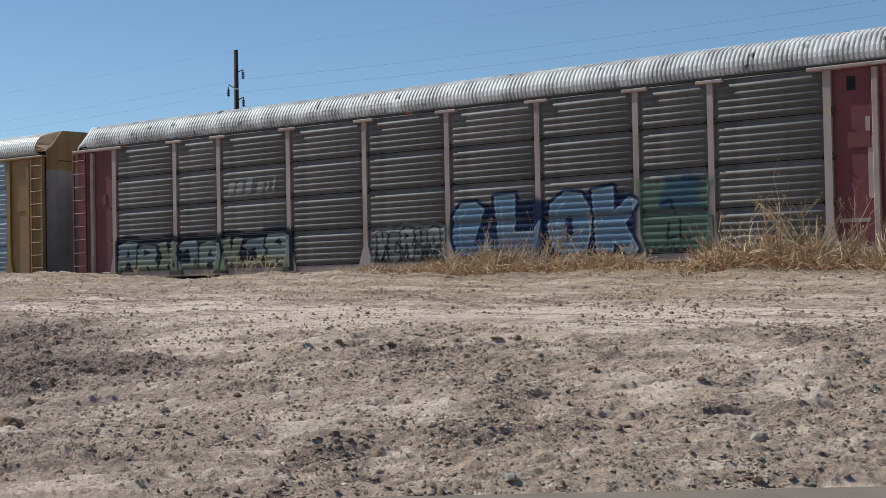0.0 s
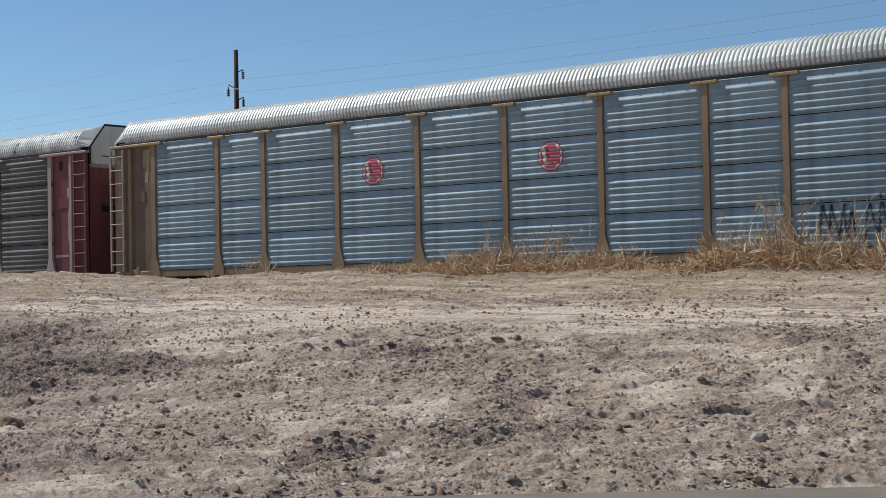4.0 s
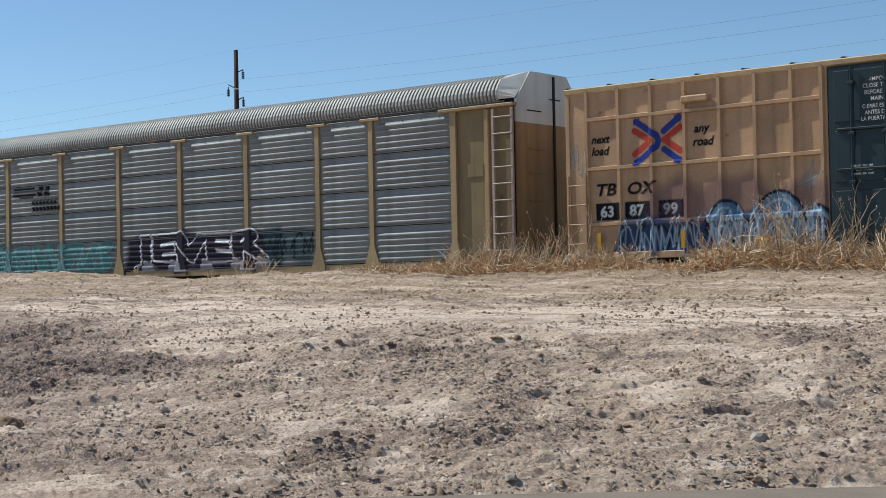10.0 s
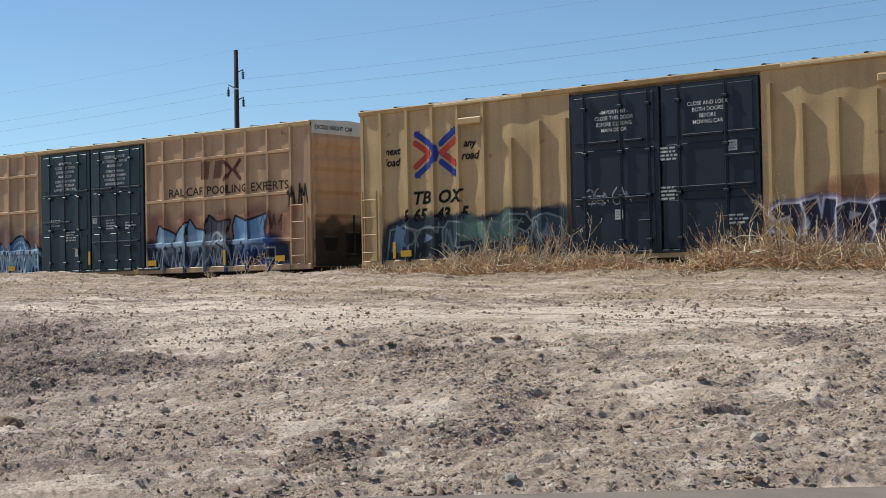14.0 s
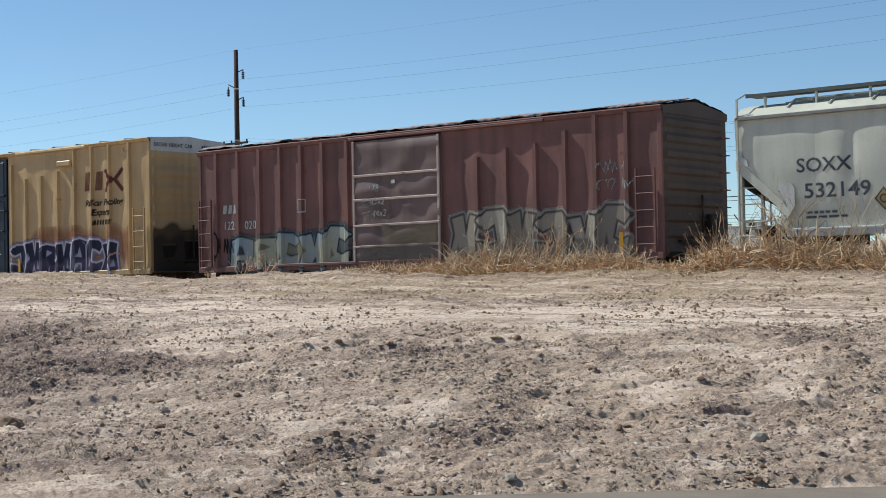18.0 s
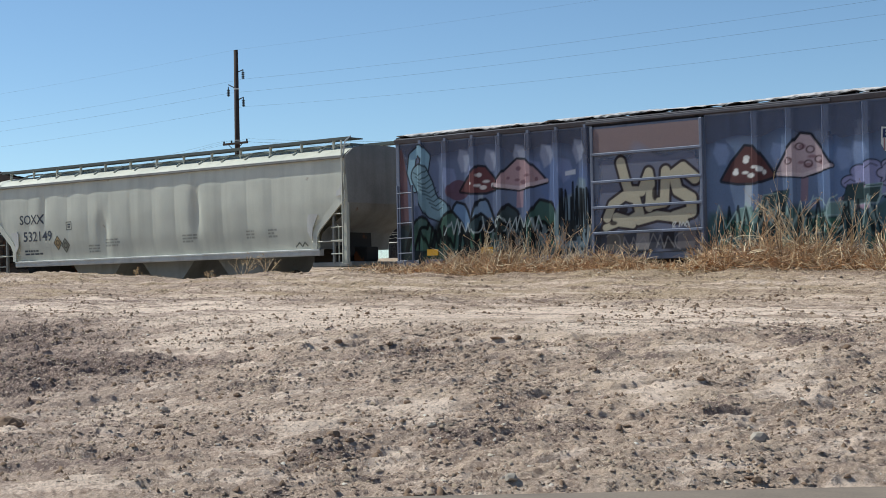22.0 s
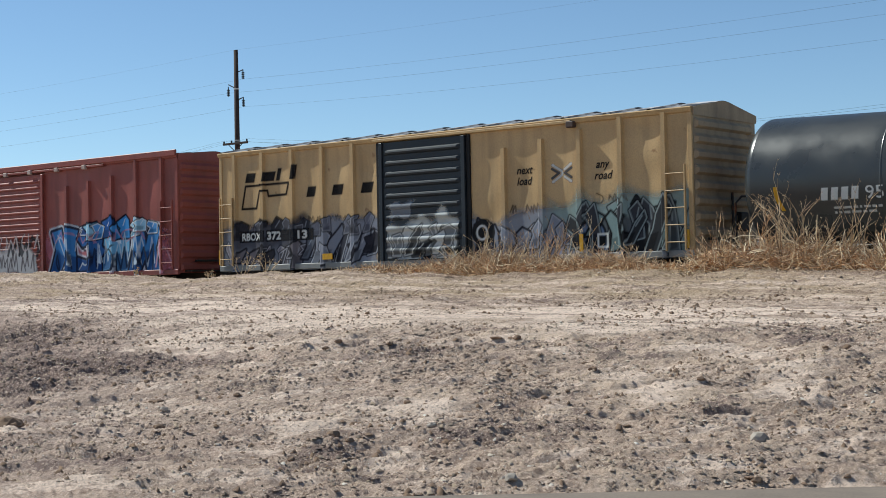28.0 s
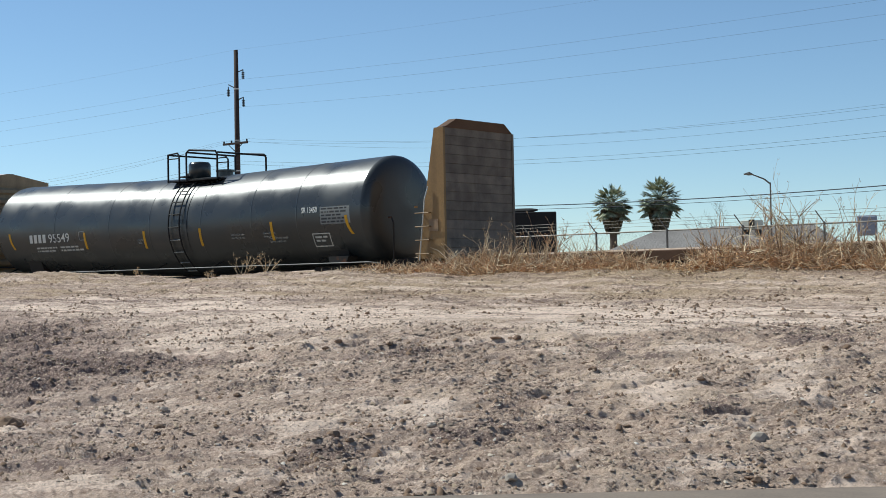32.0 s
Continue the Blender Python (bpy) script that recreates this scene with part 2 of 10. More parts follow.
class Wash:
    """A stretch of a car's side on which paint is laid in coats."""

    def __init__(self, x0, x1, z0, z1, cell=0.025):
        self.nx, self.nz = max(2, int((x1 - x0) / cell)), max(2, int((z1 - z0) / cell))
        self.x, self.z = np.meshgrid(np.linspace(x0, x1, self.nx), np.linspace(z0, z1, self.nz))
        self.cell = cell
        self.c = np.zeros((self.nz, self.nx, 3))
        self.a = np.zeros((self.nz, self.nx))

    def coat(self, mask, colour, alpha=1.0):
        m = np.clip(mask, 0, 1) * alpha
        new_a = m + self.a * (1 - m)
        w = (m / np.maximum(new_a, 1e-6))[..., None]
        self.c = self.c * (1 - w) + np.array(colour) * w
        self.a = new_a
        return self

    def far(self, pts, closed=False):
        d = np.full(self.x.shape, 1e9)
        pts = list(pts) + ([pts[0]] if closed else [])
        for (ax, az), (bx, bz) in zip(pts, pts[1:]):
            ux, uz = bx - ax, bz - az
            t = np.clip(((self.x - ax) * ux + (self.z - az) * uz) / max(ux * ux + uz * uz, 1e-9), 0, 1)
            d = np.minimum(d, np.hypot(self.x - ax - t * ux, self.z - az - t * uz))
        return d

    def inside(self, pts):
        odd = np.zeros(self.x.shape, dtype=bool)
        for (ax, az), (bx, bz) in zip(pts, list(pts[1:]) + [pts[0]]):
            if az != bz:
                odd ^= ((az > self.z) != (bz > self.z)) & (self.x < (bx - ax) * (self.z - az) / (bz - az) + ax)
        return odd

    def line(self, pts, width, colour, alpha=1.0, soft=None, closed=False):
        soft = soft or self.cell
        return self.coat((width / 2 - self.far(pts, closed)) / soft + 0.5, colour, alpha)

    def fill(self, pts, colour, alpha=1.0, grow=0.0, soft=None):
        soft = soft or self.cell
        d = self.far(pts, True)
        d = np.where(self.inside(pts), d, -d)
        return self.coat((d + grow) / soft + 0.5, colour, alpha)

    def disc(self, x, z, rx, rz, colour, alpha=1.0, soft=None):
        soft = soft or self.cell
        d = (1 - np.hypot((self.x - x) / rx, (self.z - z) / rz)) * min(rx, rz)
        return self.coat(d / soft + 0.5, colour, alpha)

    def ring(self, x, z, rx, rz, w, colour, alpha=1.0):
        d = abs(1 - np.hypot((self.x - x) / rx, (self.z - z) / rz)) * min(rx, rz)
        return self.coat((w / 2 - d) / self.cell + 0.5, colour, alpha)

    def mist(self, x0, x1, z0, z1, colour, alpha=0.6, soft=0.15, scale=0.5, seed=1):
        """A ragged sprayed area."""
        d = np.minimum(np.minimum(self.x - x0, x1 - self.x), np.minimum(self.z - z0, z1 - self.z))
        d = d + wobble(self.x, self.z, scale, seed) * soft
        return self.coat(d / soft + 0.5, colour, alpha)

    def text(self, body, x, z, high, colour, shear=0.0, bold=0.0, wide=1.0, align="LEFT", alpha=1.0):
        """Lettering whose first line stands on z; high: the height of a capital."""
        if high < self.cell * 7:
            bold = max(bold, 0.012)
        tri = text_triangles(body, shear, bold, align) * np.array((high * wide, high)) + np.array((x, z))
        return self.coat(self.cover(tri) * 1.25, colour, alpha)

    def cover(self, tri):
        """How much of each cell the triangles cover."""
        x0, z0 = self.x[0, 0], self.z[0, 0]
        dx, dz = self.x[0, 1] - x0, self.z[1, 0] - z0
        m = np.zeros(self.x.shape)
        sub = ((-0.25, -0.25), (0.25, -0.25), (-0.25, 0.25), (0.25, 0.25))
        for t in tri:
            i0, i1 = int((t[:, 0].min() - x0) / dx - 1), int((t[:, 0].max() - x0) / dx + 2)
            j0, j1 = int((t[:, 1].min() - z0) / dz - 1), int((t[:, 1].max() - z0) / dz + 2)
            i0, j0, i1, j1 = max(i0, 0), max(j0, 0), min(i1 + 1, self.nx), min(j1 + 1, self.nz)
            if i0 >= i1 or j0 >= j1:
                continue
            (ax, az), (bx, bz), (cx, cz) = t
            den = (bz - cz) * (ax - cx) + (cx - bx) * (az - cz)
            if abs(den) < 1e-12:
                continue
            for ox, oz in sub:
                px, pz = self.x[j0:j1, i0:i1] + ox * dx, self.z[j0:j1, i0:i1] + oz * dz
                u = ((bz - cz) * (px - cx) + (cx - bx) * (pz - cz)) / den
                w = ((cz - az) * (px - cx) + (ax - cx) * (pz - cz)) / den
                m[j0:j1, i0:i1] += ((u >= 0) & (w >= 0) & (u + w <= 1)) * 0.25
        return m

    def word(self, body, x0, x1, z0, z1, fill, line, rim, seed=1, alpha=0.95, low=None):
        """A big sprayed word that fills a box, with a rim and a paler lower part."""
        tri = text_triangles(body, 0.0, 0.05, "LEFT").copy()
        lo, hi = tri.reshape(-1, 2).min(0), tri.reshape(-1, 2).max(0)
        uv = (tri - lo) / (hi - lo)
        x, z = x0 + (x1 - x0) * uv[..., 0], z0 + (z1 - z0) * uv[..., 1]
        z = z + 0.05 * np.sin(x * 4.1 + seed) + 0.10 * (uv[..., 1] - 0.5) * np.sin(x * 2.3 + seed * 2)
        x = x + 0.08 * np.sin(z * 5.0 + seed) + 0.06 * (z - z0)
        m = np.clip(self.cover(np.stack([x, z], -1)) * 1.2, 0, 1)
        wide = m
        for _ in range(max(1, int(rim / self.cell))):
            p = np.pad(wide, 1)
            wide = np.maximum.reduce([wide, p[:-2, 1:-1], p[2:, 1:-1], p[1:-1, :-2], p[1:-1, 2:]])
        self.coat(wide, line, alpha).coat(m, fill, alpha)
        if low:
            self.coat(np.minimum(m, (z0 + (z1 - z0) * 0.42 + 0.12 * wobble(self.x, self.z, 0.9, seed) - self.z) / 0.06), low, alpha * 0.9)
        return self

    def bars(self, x, z, high, count, colour, alpha=1.0, pitch=None, gap=0.32):
        """Writing that is not spelt out: one upright bar for each character."""
        pitch = pitch or high * 0.8
        for k in range(count):
            xa, w = x + k * pitch, pitch * (1 - gap)
            self.fill([(xa, z), (xa + w, z), (xa + w + 0.15 * high, z + high), (xa + 0.15 * high, z + high)], colour, alpha)
        return self

    def rows(self, x, z, wide, high, n, colour, alpha=0.9, seed=5, fill=0.55):
        """Lines of small writing, n of them downwards from z."""
        r = np.random.RandomState(seed)
        for k in range(n):
            zz, xx = z - k * high, x
            while xx < x + wide * (0.7 + 0.3 * r.rand()):
                w = min(high * (0.6 + 2.0 * r.rand()), x + wide - xx)
                self.coat((np.minimum(np.minimum(self.x - xx, xx + w - self.x), np.minimum(self.z - zz, zz + high * fill - self.z)) / self.cell + 0.5), colour, alpha)
                xx += w + high * 0.35
        return self

    def groups(self, reach=0.16):
        """Masks of the separate groups of painted marks."""
        step = max(1, int(reach / self.cell))
        h, w = -(-self.nz // step), -(-self.nx // step)
        pad = np.zeros((h * step, w * step))
        pad[:self.nz, :self.nx] = self.a
        todo = {(int(j), int(i)) for j, i in np.argwhere(pad.reshape(h, step, w, step).max((1, 3)) > 0.05)}
        out = []
        while todo:
            stack, group = [todo.pop()], []
            while stack:
                j, i = stack.pop()
                group.append((j, i))
                for n in [(j + dj, i + di) for dj in (-1, 0, 1) for di in (-1, 0, 1)]:
                    if n in todo:
                        todo.remove(n)
                        stack.append(n)
            m = np.zeros((h * step, w * step))
            for j, i in group:
                m[j * step:(j + 1) * step, i * step:(i + 1) * step] = 1
            out.append((min(group), m[:self.nz, :self.nx]))
        return [m for _, m in sorted(out, key=lambda o: o[0])]

    def lay(self, name, parent, proud, label="", y=None, gap=0.004):
        """The painted film as a mesh that follows the side; proud(x, z): how far the side stands out there."""
        if name == "lettering":
            # each group of marks is a part of its own
            for mask in self.groups():
                one = Wash(self.x[0, 0], self.x[0, -1], self.z[0, 0], self.z[-1, 0], self.cell)
                one.x, one.z, one.c, one.a = self.x, self.z, self.c, self.a * mask
                ob = one.lay("mark", parent, proud, label, y, gap)
                ob.name = ob.data.name = name
            return None
        y = -HW if y is None else y
        keep = self.a > 0.03
        cells = keep[:-1, :-1] | keep[1:, :-1] | keep[:-1, 1:] | keep[1:, 1:]
        used = np.zeros(self.x.shape, dtype=bool)
        used[:-1, :-1] |= cells
        used[1:, :-1] |= cells
        used[:-1, 1:] |= cells
        used[1:, 1:] |= cells
        idx = np.full(self.x.shape, -1, dtype=np.int64)
        idx[used] = np.arange(used.sum())
        yy = np.broadcast_to(y - proud(self.x, self.z) - gap, self.x.shape)
        v = np.stack([self.x[used], yy[used], self.z[used]], -1)
        q = np.stack([idx[:-1, :-1][cells], idx[:-1, 1:][cells], idx[1:, 1:][cells], idx[1:, :-1][cells]], -1)
        me = bpy.data.meshes.new(name)
        me.vertices.add(len(v))
        me.vertices.foreach_set("co", v.ravel())
        me.loops.add(q.size)
        me.loops.foreach_set("vertex_index", q.ravel().astype(np.int32))
        me.polygons.add(len(q))
        me.polygons.foreach_set("loop_start", np.arange(0, q.size, 4, dtype=np.int32))
        ca = me.color_attributes.new("paint", "FLOAT_COLOR", "POINT")
        ca.data.foreach_set("color", np.concatenate([self.c[used], self.a[used][:, None]], -1).ravel())
        me.materials.append(M_PAINT)
        me.update(calc_edges=True)
        me.validate()
        return part(name, me, M_PAINT, parent, label)


# Strokes of sprayed forms in a box one wide and one high: hooks, wedges, arches, arrows, none of them a letter
FORMS = [
    [[(0.1, 0.1), (0.25, 0.95), (0.8, 0.8), (0.55, 0.45), (0.95, 0.1)]],
    [[(0.9, 0.95), (0.3, 0.9), (0.1, 0.4), (0.5, 0.05), (0.85, 0.35), (0.6, 0.6)]],
    [[(0.05, 0.3), (0.4, 1.0), (0.6, 0.2), (0.95, 0.9)], [(0.2, 0.05), (0.75, 0.1)]],
    [[(0.15, 1.0), (0.1, 0.1), (0.6, 0.3), (0.5, 0.75), (0.95, 1.0)]],
    [[(0.5, 1.0), (0.1, 0.7), (0.2, 0.1), (0.8, 0.05), (0.9, 0.65), (0.45, 0.5)]],
    [[(0.05, 0.8), (0.9, 1.0), (0.35, 0.55), (0.9, 0.3), (0.15, 0.0)], [(0.6, 0.75), (0.7, 0.2)]],
    [[(0.1, 0.0), (0.2, 0.7), (0.55, 1.0), (0.9, 0.6), (0.7, 0.0)], [(0.3, 0.35), (0.95, 0.4)]],
    [[(0.95, 0.1), (0.3, 0.0), (0.1, 0.5), (0.45, 0.95), (0.95, 0.8)], [(0.5, 0.3), (0.8, 0.5)]],
]


def throw_up(w, n, x0, x1, z0, z1, fill, edge, thick=0.2, rim=0.09, shine=None, lean=0.0, halo=None, seed=1, alpha=0.95):
    """A row of n big sprayed forms: a halo, an outline, a filling and a few shines."""
    r = random.Random(seed)
    step = (x1 - x0) / n
    strokes = []
    pick = -1
    for k in range(n):
        pick = (pick + r.randint(1, len(FORMS) - 1)) % len(FORMS)
        ox, ww = x0 + step * (k + 0.02), step * (0.92 + 0.16 * r.random())
        oz, hh = z0 + (z1 - z0) * 0.06 * r.random(), (z1 - z0) * (0.86 + 0.14 * r.random())
        flip = r.random() < 0.5
        for s in FORMS[pick]:
            strokes.append([(ox + (1 - p if flip else p) * ww + lean * q * hh + r.uniform(-0.03, 0.03), oz + q * hh + r.uniform(-0.03, 0.03)) for p, q in s])
    d = np.full(w.x.shape, 1e9)
    for s in strokes:
        d = np.minimum(d, w.far(s) * r.uniform(0.85, 1.2))
    d = d + wobble(w.x, w.z, 1.3, seed) * 0.02
    if halo:
        w.coat((thick / 2 + rim * 2.1 - d) / 0.05 + 0.5, halo, alpha * 0.9)
    cast = np.full(w.x.shape, 1e9)
    for s in strokes:
        cast = np.minimum(cast, w.far([(a + 0.09, b - 0.08) for a, b in s]))
    w.coat((thick / 2 + rim * 0.6 - cast) / w.cell + 0.5, tuple(0.35 * e for e in edge), alpha * 0.9)
    w.coat((thick / 2 + rim - d) / w.cell + 0.5, edge, alpha)
    fills = fill if isinstance(fill, list) else [fill]
    w.coat((thick / 2 - d) / w.cell + 0.5, fills[0], alpha)
    up = (w.z - z0) / (z1 - z0) + wobble(w.x, w.z, 1.6, seed + 7) * 0.16
    for i, c in enumerate(fills[1:]):
        band = (0.62, 0.30, 0.12)[i % 3]
        w.coat(np.minimum((thick / 2 - d) / w.cell + 0.5, (up - band) / 0.10 if i % 2 == 0 else (band - up) / 0.10), c, alpha)
    # inner outlines where the forms overlap
    for s in strokes[1::2]:
        e = w.far(s)
        w.coat((0.022 - abs(e - thick * 0.5)) / w.cell + 0.5, edge, alpha * 0.8)
    if shine:
        w.coat((0.014 - abs(d - thick / 2 - rim * 0.5)) / w.cell + 0.5, shine, 0.55)
        for s in strokes:
            (ax, az), (bx, bz) = s[0], s[1]
            w.line([(ax * 0.8 + bx * 0.2, az * 0.8 + bz * 0.2), (ax * 0.5 + bx * 0.5, az * 0.5 + bz * 0.5)], 0.03, shine, 0.8)
    return w


# Chunky sprayed forms, drawn in a box one wide and one high, each with the slots cut into it
BLOCKS = [
    ([(0, 0), (0.02, 0.9), (0.3, 1), (0.9, 0.96), (1, 0.6), (0.82, 0.48), (1, 0.3), (0.95, 0.02), (0.6, 0.05), (0.5, 0.3), (0.4, 0)], [(0.30, 0.6), (0.35, 0.82), (0.66, 0.72)]),
    ([(0.05, 0.05), (0, 0.8), (0.2, 1), (0.75, 0.98), (1, 0.8), (0.8, 0.62), (0.5, 0.72), (0.42, 0.35), (0.6, 0.28), (0.95, 0.35), (0.92, 0.08), (0.5, 0)], [(0.15, 0.2), (0.2, 0.45), (0.3, 0.25)]),
    ([(0, 0.02), (0.15, 0.6), (0.05, 0.95), (0.4, 1.02), (0.5, 0.55), (0.62, 1), (0.98, 0.94), (0.8, 0.5), (0.98, 0), (0.62, 0.02), (0.5, 0.3), (0.38, 0)], [(0.2, 0.15), (0.28, 0.4), (0.34, 0.16)]),
    ([(0, 0.1), (0.08, 0.94), (0.5, 1.04), (0.95, 0.9), (1, 0.1), (0.7, -0.02), (0.6, 0.3), (0.4, 0.3), (0.32, 0)], [(0.38, 0.48), (0.48, 0.78), (0.62, 0.5)]),
]


def piece(w, n, x0, x1, z0, z1, fills, line, rim=0.05, halo=None, glow=0.12, slot=None, seed=1, alpha=0.95, lean=0.0, low=None):
    """A row of n chunky sprayed forms that crowd one another: a glow behind, rims, fills, slots and a paler foot."""
    r = random.Random(seed)
    step, shapes, pick = (x1 - x0) / n, [], 0
    for k in range(n):
        pick = (pick + r.randint(1, 3)) % 4
        flip, ww, hh, oz = r.random() < 0.4, step * r.uniform(0.98, 1.16), (z1 - z0) * r.uniform(0.86, 1.05), z0 + (z1 - z0) * r.uniform(-0.02, 0.05)
        put = lambda pts: [(x0 + step * k - 0.03 * step + (1 - u if flip else u) * ww + lean * v * hh + r.uniform(-0.02, 0.02), oz + v * hh + r.uniform(-0.02, 0.02)) for u, v in pts]
        shapes.append((put(BLOCKS[pick][0]), put(BLOCKS[pick][1]), fills[k % len(fills)]))
    if halo:
        for pts, _, _ in shapes:
            w.fill(pts, halo, alpha * 0.85, rim + glow, 0.08)
    for pts, cut, c in shapes:
        w.fill(pts, line, alpha, rim).fill(pts, c, alpha)
        if low:
            d = np.where(w.inside(pts), w.far(pts, True), -1.0)
            w.coat(np.minimum(d / w.cell, (z0 + (z1 - z0) * 0.4 + 0.15 * wobble(w.x, w.z, 0.9, seed) - w.z) / 0.08), low, alpha * 0.8)
        w.fill(cut, slot or line, alpha)
        (ax, az), (bx, bz) = pts[1], pts[2]
        w.line([(ax * 0.85 + bx * 0.15, az - 0.10 * (z1 - z0)), (ax * 0.4 + bx * 0.6, bz - 0.10 * (z1 - z0))], rim * 0.5, slot or line, alpha * 0.6)
    return w


def scribble(w, x0, x1, z0, z1, colour, n=8, width=0.035, seed=2, alpha=0.85):
    """Loose hand-drawn hooks and zigzags."""
    r = random.Random(seed)
    step = (x1 - x0) / n
    for k in range(n):
        cx, cz = x0 + (k + 0.5) * step, (z0 + z1) / 2
        hx, hz = step * 0.55, (z1 - z0) * 0.5
        kind, flip = r.random(), r.choice((-1, 1))
        if kind < 0.35:
            # a hook
            a0, turn = r.uniform(0, 6.28), flip * r.uniform(2.2, 4.2)
            pts = [(cx + hx * math.cos(a0 + turn * u / 7) * (1 - 0.05 * u), cz + hz * math.sin(a0 + turn * u / 7) * (1 - 0.04 * u)) for u in range(8)]
            pts.append((cx + r.uniform(-1, 1) * hx, z0 if r.random() < 0.5 else z1))
        else:
            # a bent zigzag
            pts = [(cx + flip * hx * (-1.0 + 2.0 * u / 4) + r.uniform(-0.3, 0.3) * hx, cz + hz * (1 if u % 2 else -1) * r.uniform(0.35, 1.0)) for u in range(5)]
            if kind > 0.75:
                pts = pts[:3] + [(pts[1][0] + 0.2 * hx, pts[1][1] - 0.1 * hz)]
        w.line(pts, width, colour, alpha)
    return w


# ---- running gear ----
WHEELSETS = []
WHEEL_R = 0.42


@functools.lru_cache(None)
def wheelset_mesh():
    """Two wheels on their axle, about the axle's middle."""
    w = Geo()
    rim = [(0.42, -0.065), (0.42, 0.05), (0.45, 0.06), (0.45, 0.075), (0.36, 0.075), (0.1, 0.03), (0.1, -0.09), (0.36, -0.05)]
    n, m = 20, len(rim)
    for y in (-0.76, 0.76):
        sg = -1 if y > 0 else 1
        v = [(r * math.cos(2 * math.pi * k / n), y + o * sg, r * math.sin(2 * math.pi * k / n)) for k in range(n) for r, o in rim]
        w.add(v, [(k * m + i, k * m + (i + 1) % m, ((k + 1) % n) * m + (i + 1) % m, ((k + 1) % n) * m + i) for k in range(n) for i in range(m)])
        w.tube([(0, y - 0.1, 0), (0, y + 0.1, 0)], 0.105, 12)
    w.tube([(0, -1.1, 0), (0, 1.1, 0)], 0.08, 8)
    for y in (-1.12, 1.12):
        for k in range(3):
            a = 2 * math.pi * k / 3
            w.box(0.05 * math.cos(a) - 0.015, 0.05 * math.cos(a) + 0.015, y - 0.03, y + 0.03, 0.05 * math.sin(a) - 0.015, 0.05 * math.sin(a) + 0.015)
    return w.mesh("wheelset", M_WHEEL)


def truck(parent, x, z=0.0):
    """A two-axle truck with its four wheels; x: its middle."""
    g = Geo()
    for y in (-1.05, 1.05):
        g.prism([(x - 1.15, 0.36), (x - 1.15, 0.58), (x - 0.7, 0.66), (x - 0.35, 0.78), (x + 0.35, 0.78), (x + 0.7, 0.66), (x + 1.15, 0.58), (x + 1.15, 0.36),
                 (x + 0.75, 0.36), (x + 0.4, 0.24), (x - 0.4, 0.24), (x - 0.75, 0.36)], "y", y - 0.07, y + 0.07)
    g.box(x - 0.22, x + 0.22, -1.05, 1.05, 0.5, 0.72, 0.03)
    tr = part("truck", g, M_STEEL, parent)
    for dx in (-0.85, 0.85):
        ws = part("wheelset", wheelset_mesh(), M_WHEEL, tr, at=(x + dx, 0.0, 0.43))
        WHEELSETS.append(ws)
    return tr


def coupler(parent, x, way):
    g = Geo().box(min(x, x + way * 0.75), max(x, x + way * 0.75), -0.1, 0.1, 0.72, 0.92, 0.02)
    k = x + way * 0.62
    g.prism([(k - 0.15, -0.2), (k + 0.12, -0.2), (k + 0.16, 0.0), (k + 0.1, 0.22), (k - 0.12, 0.2)], "z", 0.68, 0.98)
    part("coupler", g, M_STEEL, parent)
    hose = [(x, 0.35, 0.85), (x + way * 0.2, 0.36, 0.6), (x + way * 0.45, 0.3, 0.45), (x + way * 0.6, 0.2, 0.5)]
    part("brake_hose", Geo().tube(hose, 0.03, 6), M_BLACK, parent)


def underframe(parent, length, trucks, z=0.95):
    g = Geo().box(0.2, length - 0.2, -0.35, 0.35, z - 0.28, z - 0.02, 0.02)
    for k in range(1, 8):
        x = length * k / 8
        g.box(x - 0.06, x + 0.06, -1.3, 1.3, z - 0.16, z - 0.02)
    part("underframe", g, M_STEEL, parent)
    for x in trucks:
        truck(parent, x)
    coupler(parent, 0.0, -1)
    coupler(parent, length, 1)


def ladder(parent, x0, x1, z0, z1, rungs, material, y=-HW - 0.09, stile=0.022, rung=0.014, drop=False, stiles=True):
    """Grab irons between two stiles, stood off from the side by brackets."""
    lad = part("ladder", Geo().box(x0 - stile, x0 + stile, y - 0.01, y + 0.05, z0, z1, 0.004).box(x1 - stile, x1 + stile, y - 0.01, y + 0.05, z0, z1, 0.004)
               if stiles else Geo().box(x0 - 0.02, x0 + 0.02, y, y + 0.1, z1 - 0.03, z1 + 0.01), material, parent)
    for k in range(rungs):
        z = z0 + (z1 - z0) * (k + 0.5) / rungs
        path = [(x0, y, z), (x1, y, z)] if stiles else [(x0, y + 0.1, z), (x0, y, z), (x1, y, z), (x1, y + 0.1, z)]
        part("rung", Geo().tube(path, rung, 6), material, lad)
    return lad


# ---- covered car carriers ----
RACK = 27.4
POSTS = [1.93, 4.72, 6.62, 9.44, 12.28, 15.10, 17.92, 20.72, 22.68, 25.48]
PANEL_ROWS = [(0.99, 1.93), (1.95, 2.89), (2.91, 3.85), (3.87, 4.81)]
PANELS = {}


def rib_lines(high, dense):
    """Heights of the pressed ribs in one panel."""
    if dense:
        return [high * f for f in (0.12, 0.29, 0.46, 0.63, 0.80)]
    return [high * f for f in (0.10, 0.27, 0.44, 0.61, 0.76)]


def rib_shape(dense):
    """Section of a pressed rib: height from its middle, and how far it stands out."""
    rw, rd = (0.064, 0.060) if dense else (0.050, 0.055)
    return [(-rw, 0.0), (-rw * 0.72, rd * 0.68), (-rw * 0.30, rd), (rw * 0.15, rd * 0.98), (rw * 0.6, rd * 0.66), (rw, 0.0)]


